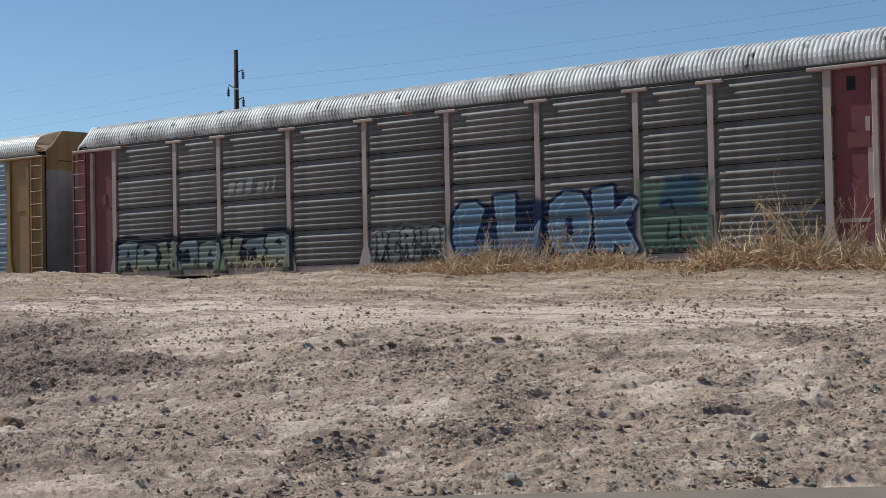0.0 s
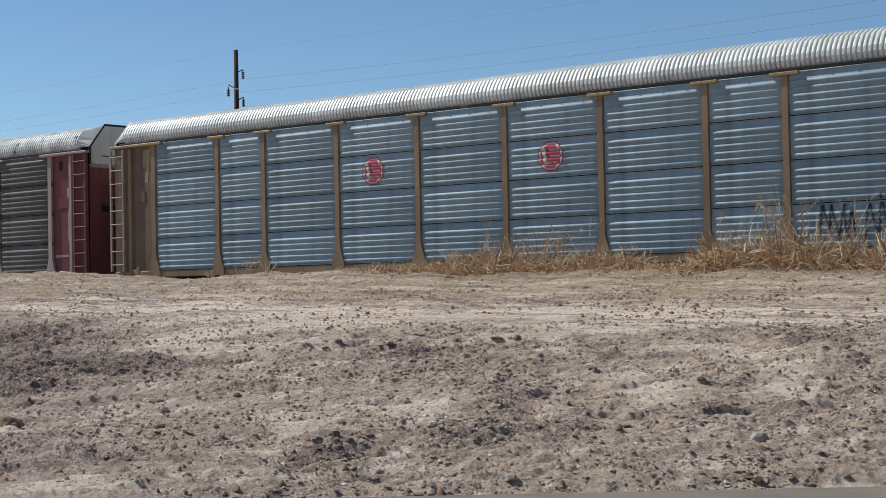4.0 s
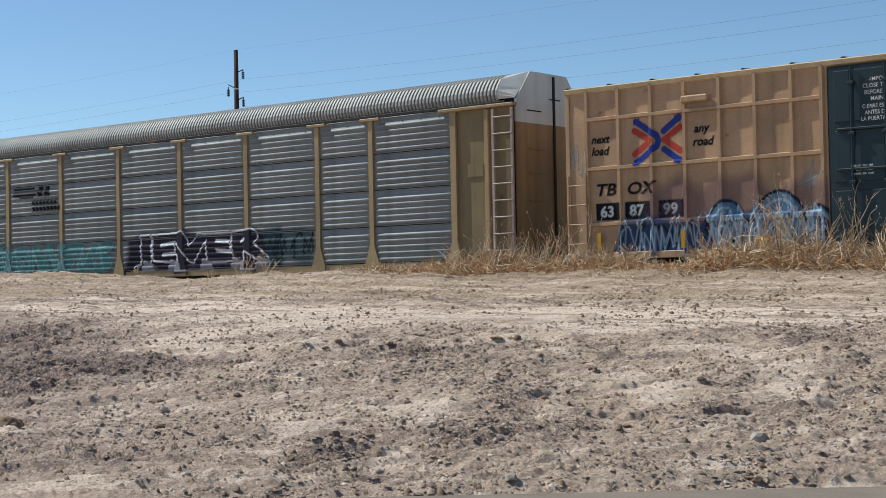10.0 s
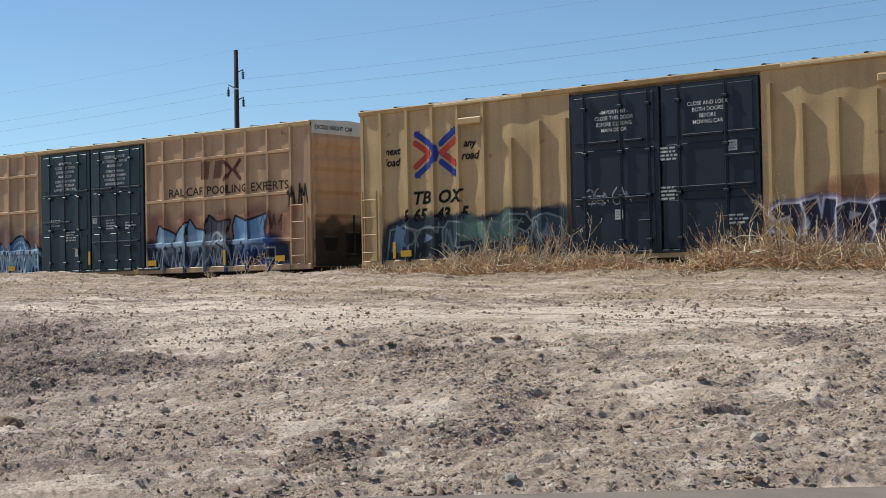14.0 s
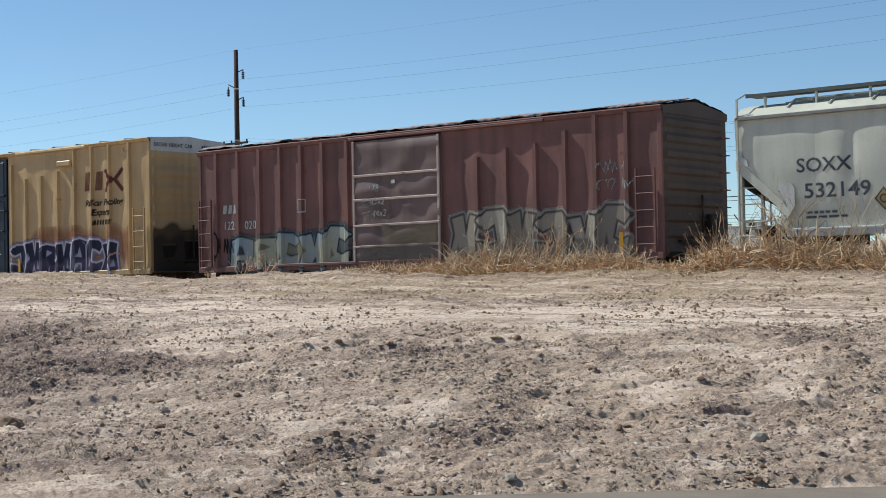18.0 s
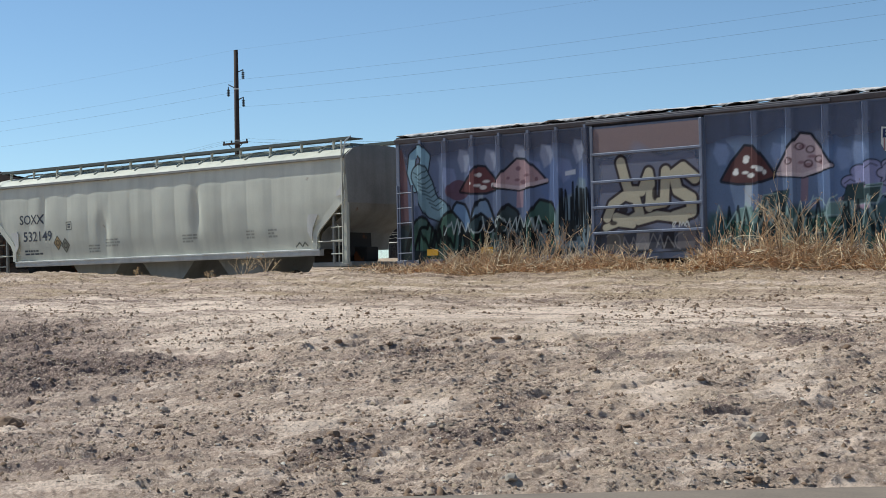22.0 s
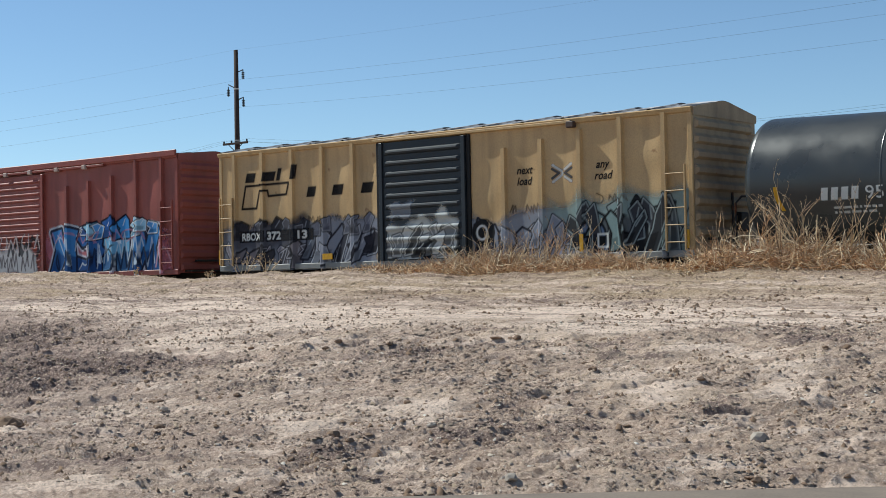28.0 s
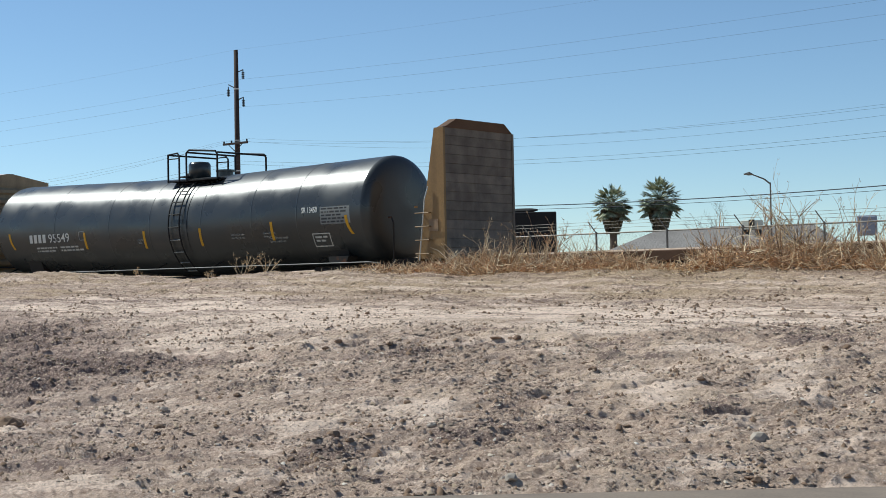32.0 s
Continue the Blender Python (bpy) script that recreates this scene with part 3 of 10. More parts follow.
def rack_panel(wide, high, dense, material):
    key = (round(wide, 2), round(high, 2), dense, material.name)
    if key in PANELS:
        return PANELS[key]
    xs = [0.0, 0.05, 0.13, wide - 0.13, wide - 0.05, wide]
    prof = [(0.0, 0.0)]
    for zc in rib_lines(high, dense):
        prof += [(zc + dz, d) for dz, d in rib_shape(dense)]
    prof += [(high, 0.0)]
    g = Geo().sheet([[(x, -d * (0 if i in (0, 1, 4, 5) else 1), z) for i, x in enumerate(xs)] for z, d in prof])
    g.box(0.0, wide, -0.02, 0.0, 0.0, 0.025).box(0.0, wide, -0.02, 0.0, high - 0.025, high)
    if not dense:
        z = high * 0.885
        k = 0.35
        while k < wide - 0.2:
            g.box(k - 0.012, k + 0.012, -0.014, 0.0, z - 0.012, z + 0.012)
            k += 0.62
    PANELS[key] = g.mesh("panel", material, True)
    return PANELS[key]


def rack_proud(dense):
    def f(x, z):
        out = np.full(np.shape(x), -0.052)
        for z0, z1 in PANEL_ROWS:
            for zc in rib_lines(z1 - z0, dense):
                for dz in (-0.018, 0.0, 0.018):
                    out = np.maximum(out, -0.046 + np.interp(z - z0 - zc + dz, *zip(*rib_shape(dense))))
        for p in POSTS:
            half = np.where(z < 1.45, 0.13 + (1.45 - z) * 0.30, 0.13)
            out = np.where(abs(x - p) < half, 0.02, out)
        out = np.where((x < POSTS[0]) | (x > POSTS[-1]), np.maximum(out, -0.05), out)
        out = np.where(z < 0.99, np.maximum(out, -0.03), out)
        return out
    return f


ROOF_ARCH = [(-1.38, 4.86), (-1.45, 4.95), (-1.495, 5.06), (-1.475, 5.18), (-1.40, 5.32), (-1.28, 5.47), (-1.05, 5.58), (-0.75, 5.65), (-0.35, 5.70), (0.0, 5.715)]


def rack_roof(x0, x1, pitch, material):
    """One sheet of the corrugated arched roof."""
    arch = ROOF_ARCH + [(-y, z) for y, z in reversed(ROOF_ARCH[:-1])]
    n = max(1, round((x1 - x0) / pitch))
    step = (x1 - x0) / n
    rows = []
    for k in range(n):
        for u, d in ((0.0, -0.065), (0.20, -0.065), (0.29, 0.004), (0.50, 0.006), (0.80, 0.004), (0.90, -0.062)):
            x = x0 + (k + u) * step
            row = []
            for i, (y, z) in enumerate(arch):
                ny, nz = (y / 1.49, max(0.0, (z - 4.6) / 1.1))
                ln = math.hypot(ny, nz) or 1
                row.append((x, y + ny / ln * d, z + nz / ln * d))
            rows.append(row)
    rows.append([(x1, p[1], p[2]) for p in rows[0]])
    g = Geo().sheet(rows)
    return g


def autorack(s0, label, frame_mat, panel_mat, roof_mat, dense, end_low, end_high, cap_mat, patch_mat=None, bay_mat=None):
    bay_mat = bay_mat or frame_mat
    car = thing("autorack", label, "railcar", "cars of the freight train", at=(s0, TRACK_Y, 0))
    L = RACK
    underframe(car, L, (4.0, L - 4.0))
    # a solid black box stands in for the dark inside of the car
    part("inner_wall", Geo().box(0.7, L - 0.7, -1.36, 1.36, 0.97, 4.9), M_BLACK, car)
    for y0, y1 in ((-1.50, -1.38), (1.38, 1.50)):
        part("side_sill", Geo().box(0.1, L - 0.1, y0, y1, 0.78, 0.975, 0.015), frame_mat, car)
        part("top_chord", Geo().box(0.3, L - 0.3, y0 + 0.02, y1 - 0.02, 4.82, 4.90, 0.01), M_STEEL, car)
    # sheets between the posts
    for a, b in zip(POSTS, POSTS[1:]):
        for z0, z1 in PANEL_ROWS:
            part("panel", rack_panel(b - a - 0.16, z1 - z0, dense, panel_mat), panel_mat, car, at=(a + 0.08, -1.468, z0))
    part("far_side", Geo().box(POSTS[0], POSTS[-1], 1.39, 1.43, 0.97, 4.82), panel_mat, car)
    for i, p in enumerate(POSTS):
        wide = 0.075 if 0 < i < len(POSTS) - 1 else 0.09
        g = Geo().prism([(p - 0.25, 0.80), (p + 0.25, 0.80), (p + 0.23, 1.0), (p + wide, 1.45), (p + wide, 4.76), (p - wide, 4.76), (p - wide, 1.45), (p - 0.23, 1.0)], "y", -1.535, -1.40)
        po = part("post", g, frame_mat, car)
        cap = Geo().box(p - 0.34, p + 0.34, -1.58, -1.40, 4.74, 4.815, 0.012)
        part("post_cap", cap, cap_mat, po)
        if dense:
            for z0, z1 in PANEL_ROWS[:3]:
                for sx in (-1, 1):
                    part("latch", Geo().tube([(p + sx * 0.09, -1.5, z1 - 0.05), (p + sx * 0.16, -1.53, z1 + 0.02), (p + sx * 0.09, -1.5, z1 + 0.09)], 0.018, 5), M_STEEL, po)
    # smooth end bays, corner posts, ladders
    for left in (True, False):
        fx = (lambda u: u) if left else (lambda u: L - u)
        bx = lambda g, u0, u1, *r: g.box(min(fx(u0), fx(u1)), max(fx(u0), fx(u1)), *r)
        part("end_bay_sheet", bx(Geo(), 0.07, 1.90, -1.46, -1.42, 0.97, 4.80, 0.005), bay_mat, car)
        part("corner_post", bx(Geo(), 0.78, 0.92, -1.55, -1.40, 0.80, 4.72, 0.015), frame_mat, car)
        part("end_beam", bx(Geo(), -0.02, 2.35, -1.60, -1.38, 4.75, 4.83, 0.015), cap_mat, car)
        part("end_bay_frame", bx(bx(Geo(), 0.98, 1.50, -1.48, -1.458, 3.05, 3.40), 1.0, 1.48, -1.486, -1.47, 3.07, 3.38), bay_mat, car)
        ladder(car, min(fx(0.02), fx(0.60)), max(fx(0.02), fx(0.60)), 0.98, 4.70, 9, M_MAROON if bay_mat is M_MAROON else M_ROSE if bay_mat is not frame_mat else frame_mat, y=-1.60, stile=0.034, rung=0.02)
        e0, e1 = (0.0, 0.06) if left else (L - 0.06, L)
        low = [(-1.40, 0.80), (1.40, 0.80), (1.40, 4.36), (-1.40, 4.36)]
        part("end_door", Geo().prism(low, "x", e0, e1), end_low, car)
        hi = [(-1.40, 4.36), (1.40, 4.36), (1.40, 4.93), (0.80, 5.66), (-0.80, 5.66), (-1.40, 4.93)]
        part("end_door_top", Geo().prism(hi, "x", e0, e1), end_high, car)
        sx = -0.03 if left else L
        part("door_seam", Geo().box(sx, sx + 0.03, 0.16, 0.24, 0.9, 5.60), M_BLACK, car)
        for z in (1.7, 2.4, 3.1, 3.7):
            part("end_bar", Geo().box(sx - 0.0, sx + 0.025, -0.9, -0.1, z, z + 0.035), end_low, car)
        part("end_mark", Geo().box(sx, sx + 0.012, -0.95, -0.35, 4.66, 4.69), M_STEEL, car)
        part("end_mark", Geo().box(sx, sx + 0.012, 0.0, 0.5, 5.0, 5.03), M_STEEL, car)
        # hood from the last roof sheet down to the end doors
        h0, h1 = fx(0.52), fx(0.03)
        arch = [p for p in ROOF_ARCH[1:]] + [(-y, z) for y, z in reversed(ROOF_ARCH[1:-1])]
        ends = [(-1.40, 4.95), (-1.40, 4.97), (-1.38, 5.0), (-1.2, 5.18), (-0.98, 5.45), (-0.80, 5.66), (-0.4, 5.67), (0.0, 5.67)]
        ends = ends + [(-y, z) for y, z in reversed(ends[:-1])]
        part("hood", Geo().sheet([[(h0, y, z) for y, z in arch], [(h1, y, z) for y, z in ends]]), end_high, car)
        # black plate added for the shade under the hood
        part("hood_shadow_plate", bx(Geo(), 0.05, 0.55, -1.36, 1.36, 4.82, 4.93), M_BLACK, car)
        if left and patch_mat:
            part("paint_patch", Geo().prism([(1.42, 4.62), (1.72, 4.66), (1.70, 4.2), (1.60, 3.62), (1.50, 3.66), (1.52, 4.1), (1.38, 4.15)], "y", -1.466, -1.461), patch_mat, car)
    cuts = [0.5] + [p for p in POSTS[1:-1]] + [L - 0.5]
    for a, b in zip(cuts, cuts[1:]):
        part("roof_sheet", rack_roof(a, b, 0.118, roof_mat), roof_mat, car)
    return car


# ---- box cars ----
def end_wall(parent, x, way, z0, z1, ribs, material, depth=0.11, top=None, top_mat=None, half=HW - 0.04):
    """An end with horizontal pressed ribs."""
    prof = [(z0, 0.0)]
    step = (z1 - z0) / ribs
    for k in range(ribs):
        zc = z0 + (k + 0.5) * step
        prof += [(zc - step * 0.36, 0.0), (zc - step * 0.20, depth), (zc + step * 0.10, depth * 1.05), (zc + step * 0.24, depth * 0.4), (zc + step * 0.34, 0.0)]
    prof += [(z1, 0.0)]
    ys = [-half, -half + 0.03, -half + 0.10, half - 0.30, half - 0.20, half]
    g = Geo().sheet([[(x + way * d * (0 if i in (0, 1, 4, 5) else 1), y, z) for i, y in enumerate(ys)] for z, d in prof])
    g.box(min(x - way * 0.012, x - way * 0.05), max(x - way * 0.012, x - way * 0.05), -half, half, z0, z1)
    ob = part("end_wall", g, material, parent)
    if top:
        part("end_top_sheet", Geo().prism(top, "x", min(x, x + way * 0.03), max(x, x + way * 0.03)), top_mat or material, parent)
    return ob


def side_proud(ribs, depth, half=0.045, extra=(), dent=None):
    def f(x, z):
        out = -dent(x, z) if dent else np.zeros(np.shape(x))
        for r in ribs:
            out = np.where(abs(x - r) < half + 0.02, depth, out)
        for x0, x1, z0, z1, d in extra:
            out = np.where((x > x0 - 0.02) & (x < x1 + 0.02) & (z > z0 - 0.02) & (z < z1 + 0.02), d, out)
        return out
    return f


DENTS = {}


def dented(ribs, L, z0, z1, seed, depth):
    """How far the thin side sheets have sunk in between their ribs, unevenly."""
    lines = np.array(sorted(list(ribs) + [0.0, L]))

    def f(x, z):
        i = np.clip(np.searchsorted(lines, x) - 1, 0, len(lines) - 2)
        a, b = lines[i], lines[i + 1]
        u = np.clip((x - a) / np.maximum(b - a, 1e-3), 0, 1)
        edge = np.clip((z - z0) / 0.25, 0, 1) * np.clip((z1 - z) / 0.3, 0, 1)
        bow = np.sin(math.pi * u) ** 1.2 * (0.75 + 0.6 * np.sin(z * 2.3 + a * 5.1 + seed) * np.sin(z * 1.1 + a * 2.7))
        return depth * edge * np.minimum((b - a) / 1.1, 1.3) * (bow + 0.45 * np.sin(math.pi * u) * wobble(x, z, 0.55, int(seed)))
    return f


def buckled_side(x0, x1, z0, z1, dent, y=-HW):
    nx, nz = max(2, int((x1 - x0) / 0.07)), max(2, int((z1 - z0) / 0.10))
    x, z = np.meshgrid(np.linspace(x0, x1, nx + 1), np.linspace(z0, z1, nz + 1))
    d = dent(x, z)
    return Geo().sheet([[(float(x[j, i]), float(y + d[j, i]), float(z[j, i])) for i in range(nx + 1)] for j in range(nz + 1)])


def boxcar(s0, L, z0, z1, ribs, side_mat, end_mat, roof_mat, label, peak=0.28, door=None, rib_mat=None, rib_depth=0.085, rib_wide=0.09, ends=8, chord_mat=None,
           end_top=None, end_top_mat=None, rungs=4, ladder_high=1.5, seed=1, roof_step=1.2, trucks=None, rib_tops=None, girts=(), sill_mat=None, ladder_mat=None, name="boxcar", buckle=0.030, end_deep=0.05):
    """A box car; door: (x0, x1); rib_tops: a lower top for the ribs near the door."""
    car = thing(name, label, "railcar", "cars of the freight train", at=(s0, TRACK_Y, 0))
    rib_mat = rib_mat or side_mat
    underframe(car, L, trucks or (2.3, L - 2.3), z0 + 0.02)
    xd0, xd1 = door
    DENTS[car.name] = dented(list(ribs) + [xd0, xd1], L, z0, z1, seed, buckle)
    part("floor_and_far_side", Geo().box(0.05, L - 0.05, -HW + 0.06, HW - 0.02, z0, z0 + 0.1).box(0.05, L - 0.05, HW - 0.05, HW, z0, z1).box(0.06, L - 0.06, -HW + 0.10, -HW + 0.13, z0, z1), side_mat, car)
    for a, b in ((0.0, xd0), (xd1, L)):
        part("side_sheet", buckled_side(a, b, z0, z1, DENTS[car.name]), side_mat, car, smooth=True)
    for i, r in enumerate(ribs):
        zt = z1 - 0.05
        if rib_tops and i in rib_tops:
            zt = rib_tops[i]
        w = rib_wide / 2
        g = Geo().prism([(r - w - 0.03, -HW + 0.01), (r - w, -HW - rib_depth), (r + w, -HW - rib_depth), (r + w + 0.03, -HW + 0.01)], "z", z0 + 0.02, zt)
        part("side_rib", g, rib_mat, car)
    for gz, ga, gb in girts:
        part("girt", Geo().prism([(-HW + 0.01, gz - 0.06), (-HW - rib_depth - 0.004, gz - 0.035), (-HW - rib_depth - 0.004, gz + 0.035), (-HW + 0.01, gz + 0.06)], "x", ga, gb), rib_mat, car)
    for x in (0.06, L - 0.06):
        part("corner_post", Geo().box(x - 0.06, x + 0.06, -HW - 0.02, -HW + 0.06, z0, z1, 0.012), rib_mat, car)
    part("side_sill", Geo().box(0.0, L, -HW - 0.05, -HW + 0.05, z0 - 0.10, z0 + 0.06, 0.015), sill_mat or side_mat, car)
    part("top_chord", Geo().prism([(-HW + 0.06, z1 - 0.12), (-HW - 0.05, z1 - 0.08), (-HW - 0.085, z1 + 0.01), (-HW - 0.02, z1 + 0.04), (-HW + 0.06, z1 + 0.04)], "x", 0.0, L), chord_mat or side_mat, car)
    part("far_top_chord", Geo().box(0.0, L, HW - 0.05, HW + 0.06, z1 - 0.1, z1 + 0.02), chord_mat or side_mat, car)
    top = end_top or [(-HW + 0.02, z1 - 0.16), (HW - 0.02, z1 - 0.16), (HW, z1 + 0.02), (0.12, z1 + peak), (-0.12, z1 + peak), (-HW, z1 + 0.02)]
    for x, way in ((0.0, -1), (L, 1)):
        end_wall(car, x, way, z0 - 0.05, z1 - 0.15, ends, end_mat, end_deep, top=top, top_mat=end_top_mat)
    # roof sheets with raised seams
    n = round(L / roof_step)
    st = L / n
    me = None
    for k in range(n):
        if me is None:
            g = Geo()
            hump = 0.035
            for sy in (-1, 1):
                rows = []
                for u in (0.0, 0.04, 0.09, 0.14, 0.5, 0.86, 1.0):
                    d = {0.04: 0.05, 0.09: 0.05}.get(u, hump * math.sin(math.pi * u) * 0.6)
                    rows.append([(u * st, sy * (HW + 0.03), z1 + 0.02 + d), (u * st, sy * HW * 0.6, z1 + 0.02 + peak * 0.42 + d), (u * st, sy * 0.1, z1 + peak + 0.012 + d), (u * st, 0, z1 + peak + 0.016 + d)])
                g.sheet(rows)
            me = g.mesh("roof_sheet", roof_mat)
        part("roof_sheet", me, roof_mat, car, at=(k * st, 0, 0))
    lm = ladder_mat or rib_mat
    for x0, x1 in ((0.12, 0.62), (L - 0.66, L - 0.16)):
        ladder(car, x0, x1, z0 + 0.05, z0 + ladder_high, rungs, lm, y=-HW - 0.13, stile=0.02)
    for k in range(7):
        zr = z0 + 0.3 + k * 0.42
        part("end_rung", Geo().tube([(L + 0.02, HW - 0.5, zr), (L + 0.14, HW - 0.5, zr), (L + 0.14, HW - 0.12, zr), (L + 0.02, HW - 0.12, zr)], 0.014, 5), lm, car)
    part("brake_gear", Geo().box(L, L + 0.18, 0.35, 0.75, z0 + 0.5, z0 + 0.95, 0.03).tube([(L + 0.1, 0.1, z0 + 0.4), (L + 0.1, 0.1, z0 + 1.4)], 0.03, 6).box(L, L + 0.1, -0.9, 0.2, z0 + 0.28, z0 + 0.34), M_STEEL, car)
    part("crossover_step", Geo().box(L, L + 0.28, -1.3, 1.3, z0 - 0.02, z0 + 0.02), M_STEEL, car)
    return car


def peeling_roof(car, L, z1, peak, pale, seed):
    """Loose sheets of old roof coating, buckled into waves, white on the crests and near-black in the folds."""
    for side in (-1, 1):
        x, v = np.meshgrid(np.linspace(0.03, L - 0.03, int(L / 0.045)), np.linspace(0.0, 1.0, 17))
        way = x - 2.4 * v
        wave = wobble(way, v * 0.4, 0.62, seed) + 0.5 * wobble(way, v * 1.2, 1.6, seed + 1)
        lift = 0.035 + 0.05 * np.clip(wave, -0.6, 1.2)
        y = side * (HW + 0.02 - v * (HW - 0.06))
        z = z1 + 0.045 + peak * np.interp(v, (0, 0.4, 1), (0, 0.45, 1.0)) + np.maximum(lift, 0.012)
        white = np.clip((wave - 0.22 + 0.35 * wobble(x, v * 3, 2.6, seed + 2)) / 0.25, 0, 1)[..., None]
        colour = np.array(pale) * white + np.array(lin(40, 37, 39)) * (1 - white)
        ny, nx = x.shape
        i = np.arange(ny * nx).reshape(ny, nx)
        q = np.stack([i[:-1, :-1], i[:-1, 1:], i[1:, 1:], i[1:, :-1]], -1).reshape(-1, 4)
        me = bpy.data.meshes.new("roof_coating")
        me.from_pydata(np.stack([x, y, z], -1).reshape(-1, 3).tolist(), [], q.tolist())
        ca = me.color_attributes.new("paint", "FLOAT_COLOR", "POINT")
        ca.data.foreach_set("color", np.concatenate([colour, np.ones((ny, nx, 1))], -1).ravel())
        me.materials.append(M_PAINT)
        part("roof_coating", me, M_PAINT, car, "peeling white and near-black roof coating", smooth=True)


def ribbed_door(car, x0, x1, z0, z1, n, material, frame_mat, rib_high=0.055, pitch_gap=0.0, y=-HW - 0.06, depth=0.045, name="sliding_door", label=""):
    """A sliding door with rounded horizontal ribs and a frame."""
    prof = [(z0, 0.0)]
    for k in range(n):
        zc = z0 + 0.12 + (z1 - z0 - 0.24) * (k + 0.5) / n
        prof += [(zc - rib_high, 0.0), (zc - rib_high * 0.5, depth * 0.8), (zc, depth), (zc + rib_high * 0.5, depth * 0.8), (zc + rib_high, 0.0)]
    prof += [(z1, 0.0)]
    xs = [x0, x0 + 0.16, x0 + 0.26, x1 - 0.26, x1 - 0.16, x1]
    g = Geo().sheet([[(x, y - d * (0 if i in (0, 1, 4, 5) else 1), z) for i, x in enumerate(xs)] for z, d in prof])
    g.box(x0, x1, y + 0.002, -HW + 0.05, z0, z1)
    d = part(name, g, material, car, label)
    for x in (x0 + 0.06, x1 - 0.06):
        part("door_frame", Geo().box(x - 0.06, x + 0.06, y - 0.05, y, z0, z1, 0.012), frame_mat, d)
    return d


def barred_door(car, x0, x1, z0, z1, bars, material, frame_mat, bulge=0.03, seed=4, y=-HW - 0.07, name="sliding_door", label=""):
    """A sliding door of flat, dented sheets between horizontal beams."""
    nx, zs = 16, np.linspace(z0, z1, 34)
    rows = []
    for z in zs:
        near = min(abs(z - b) for b in list(bars) + [z0, z1])
        k = min(1.0, near / 0.2)
        rows.append([(x, y - bulge * k * (0.2 + noise.noise((x * 1.3, z * 1.6, seed))), z) for x in np.linspace(x0, x1, nx)])
    g = Geo().sheet(rows).box(x0, x1, y + 0.03, -HW + 0.05, z0, z1)
    d = part(name, g, material, car, label, smooth=True)
    for b in bars:
        part("door_beam", Geo().box(x0 + 0.02, x1 - 0.02, y - 0.06, y, b - 0.035, b + 0.03, 0.012), frame_mat, d)
    for x in (x0 + 0.04, x1 - 0.04):
        part("door_frame", Geo().box(x - 0.04, x + 0.04, y - 0.05, y, z0, z1, 0.012), frame_mat, d)
    return d


def plug_door(car, x0, x1, z0, z1, material, rods, bars, seed):
    """A plug door with upright lock rods, keepers and cross bars."""
    y = -HW - 0.05
    d = part("plug_door", Geo().box(x0 + 0.02, x1 - 0.02, y, -HW + 0.05, z0, z1, 0.015), material, car, "navy blue plug door")
    for k in range(3):
        za, zb = z0 + (z1 - z0) * (k + 0.06) / 3, z0 + (z1 - z0) * (k + 0.92) / 3
        for a, b in zip([x0 + 0.1] + rods, rods + [x1 - 0.1]):
            part("door_panel", Geo().box(a + 0.05, b - 0.05, y - 0.018, y + 0.01, za, zb, 0.012), material, d)
    for r in rods:
        part("lock_rod", Geo().tube([(r, y - 0.07, z0 + 0.02), (r, y - 0.07, z1 - 0.02)], 0.022, 7), material, d)
        for f in (0.08, 0.35, 0.62, 0.9):
            z = z0 + (z1 - z0) * f
            part("keeper", Geo().box(r - 0.07, r + 0.07, y - 0.10, y, z - 0.035, z + 0.035, 0.01), material, d)
    for z, a, b in bars:
        part("door_bar", Geo().box(a, b, y - 0.075, y, z - 0.022, z + 0.022, 0.006), material, d)
        # a paler strip along the bar paints its glint
        part("bar_edge", Geo().box(a + 0.03, b - 0.03, y - 0.079, y - 0.055, z + 0.018, z + 0.03), M_GREY_D, d)
    part("door_crank", Geo().tube([(rods[-1] - 0.25, y - 0.1, z0 + 0.75), (rods[-1] + 0.05, y - 0.12, z0 + 0.75), (rods[-1] + 0.05, y - 0.12, z0 + 0.55)], 0.025, 6), M_STEEL, d)
    return d


def door_track(car, x0, x1, z, material, y=-HW - 0.10):
    part("door_track", Geo().box(x0, x1, y, -HW + 0.01, z - 0.03, z + 0.04, 0.01), material, car)


def marker(car, x, z, material, wide=0.10, high=0.42, y=-HW - 0.012):
    part("reflector_strip", Geo().box(x - wide / 2, x + wide / 2, y, y + 0.02, z, z + high), material, car)


# ---- the train, from its head ----
TRAIN = []

r0 = autorack(-176.75, "covered car carrier with ochre frame and blue-grey sheets on the track", M_TAN2, M_GALV, M_ROOF, False, M_GREY_D, M_TAN2, M_TAN2)
r1 = autorack(-147.77, "covered car carrier with maroon frame and sooty ribbed sheets", M_ROSE, M_RUSTY, M_ROOF_OLD, True, M_MAROON, M_WHITE, M_ROSE, None, M_MAROON)
# no hole is cut: a black plate paints the dark of the bay opening
for a, b, y0, y1, z0, z1, mat, name in ((1.30, 1.50, -1.465, -1.458, 4.28, 4.58, M_BLACK, "bay_opening"), (1.05, 1.72, -1.468, -1.46, 1.50, 1.58, M_ROSE, "bay_strip"), (0.93, 1.06, -1.466, -1.46, 2.0, 3.3, M_ROSE, "worn_strip"), (1.0, 1.10, -1.466, -1.46, 3.3, 3.7, M_ROSE, "worn_strip")):
    part(name, Geo().box(RACK - b, RACK - a, y0, y1, z0, z1), mat, r1)
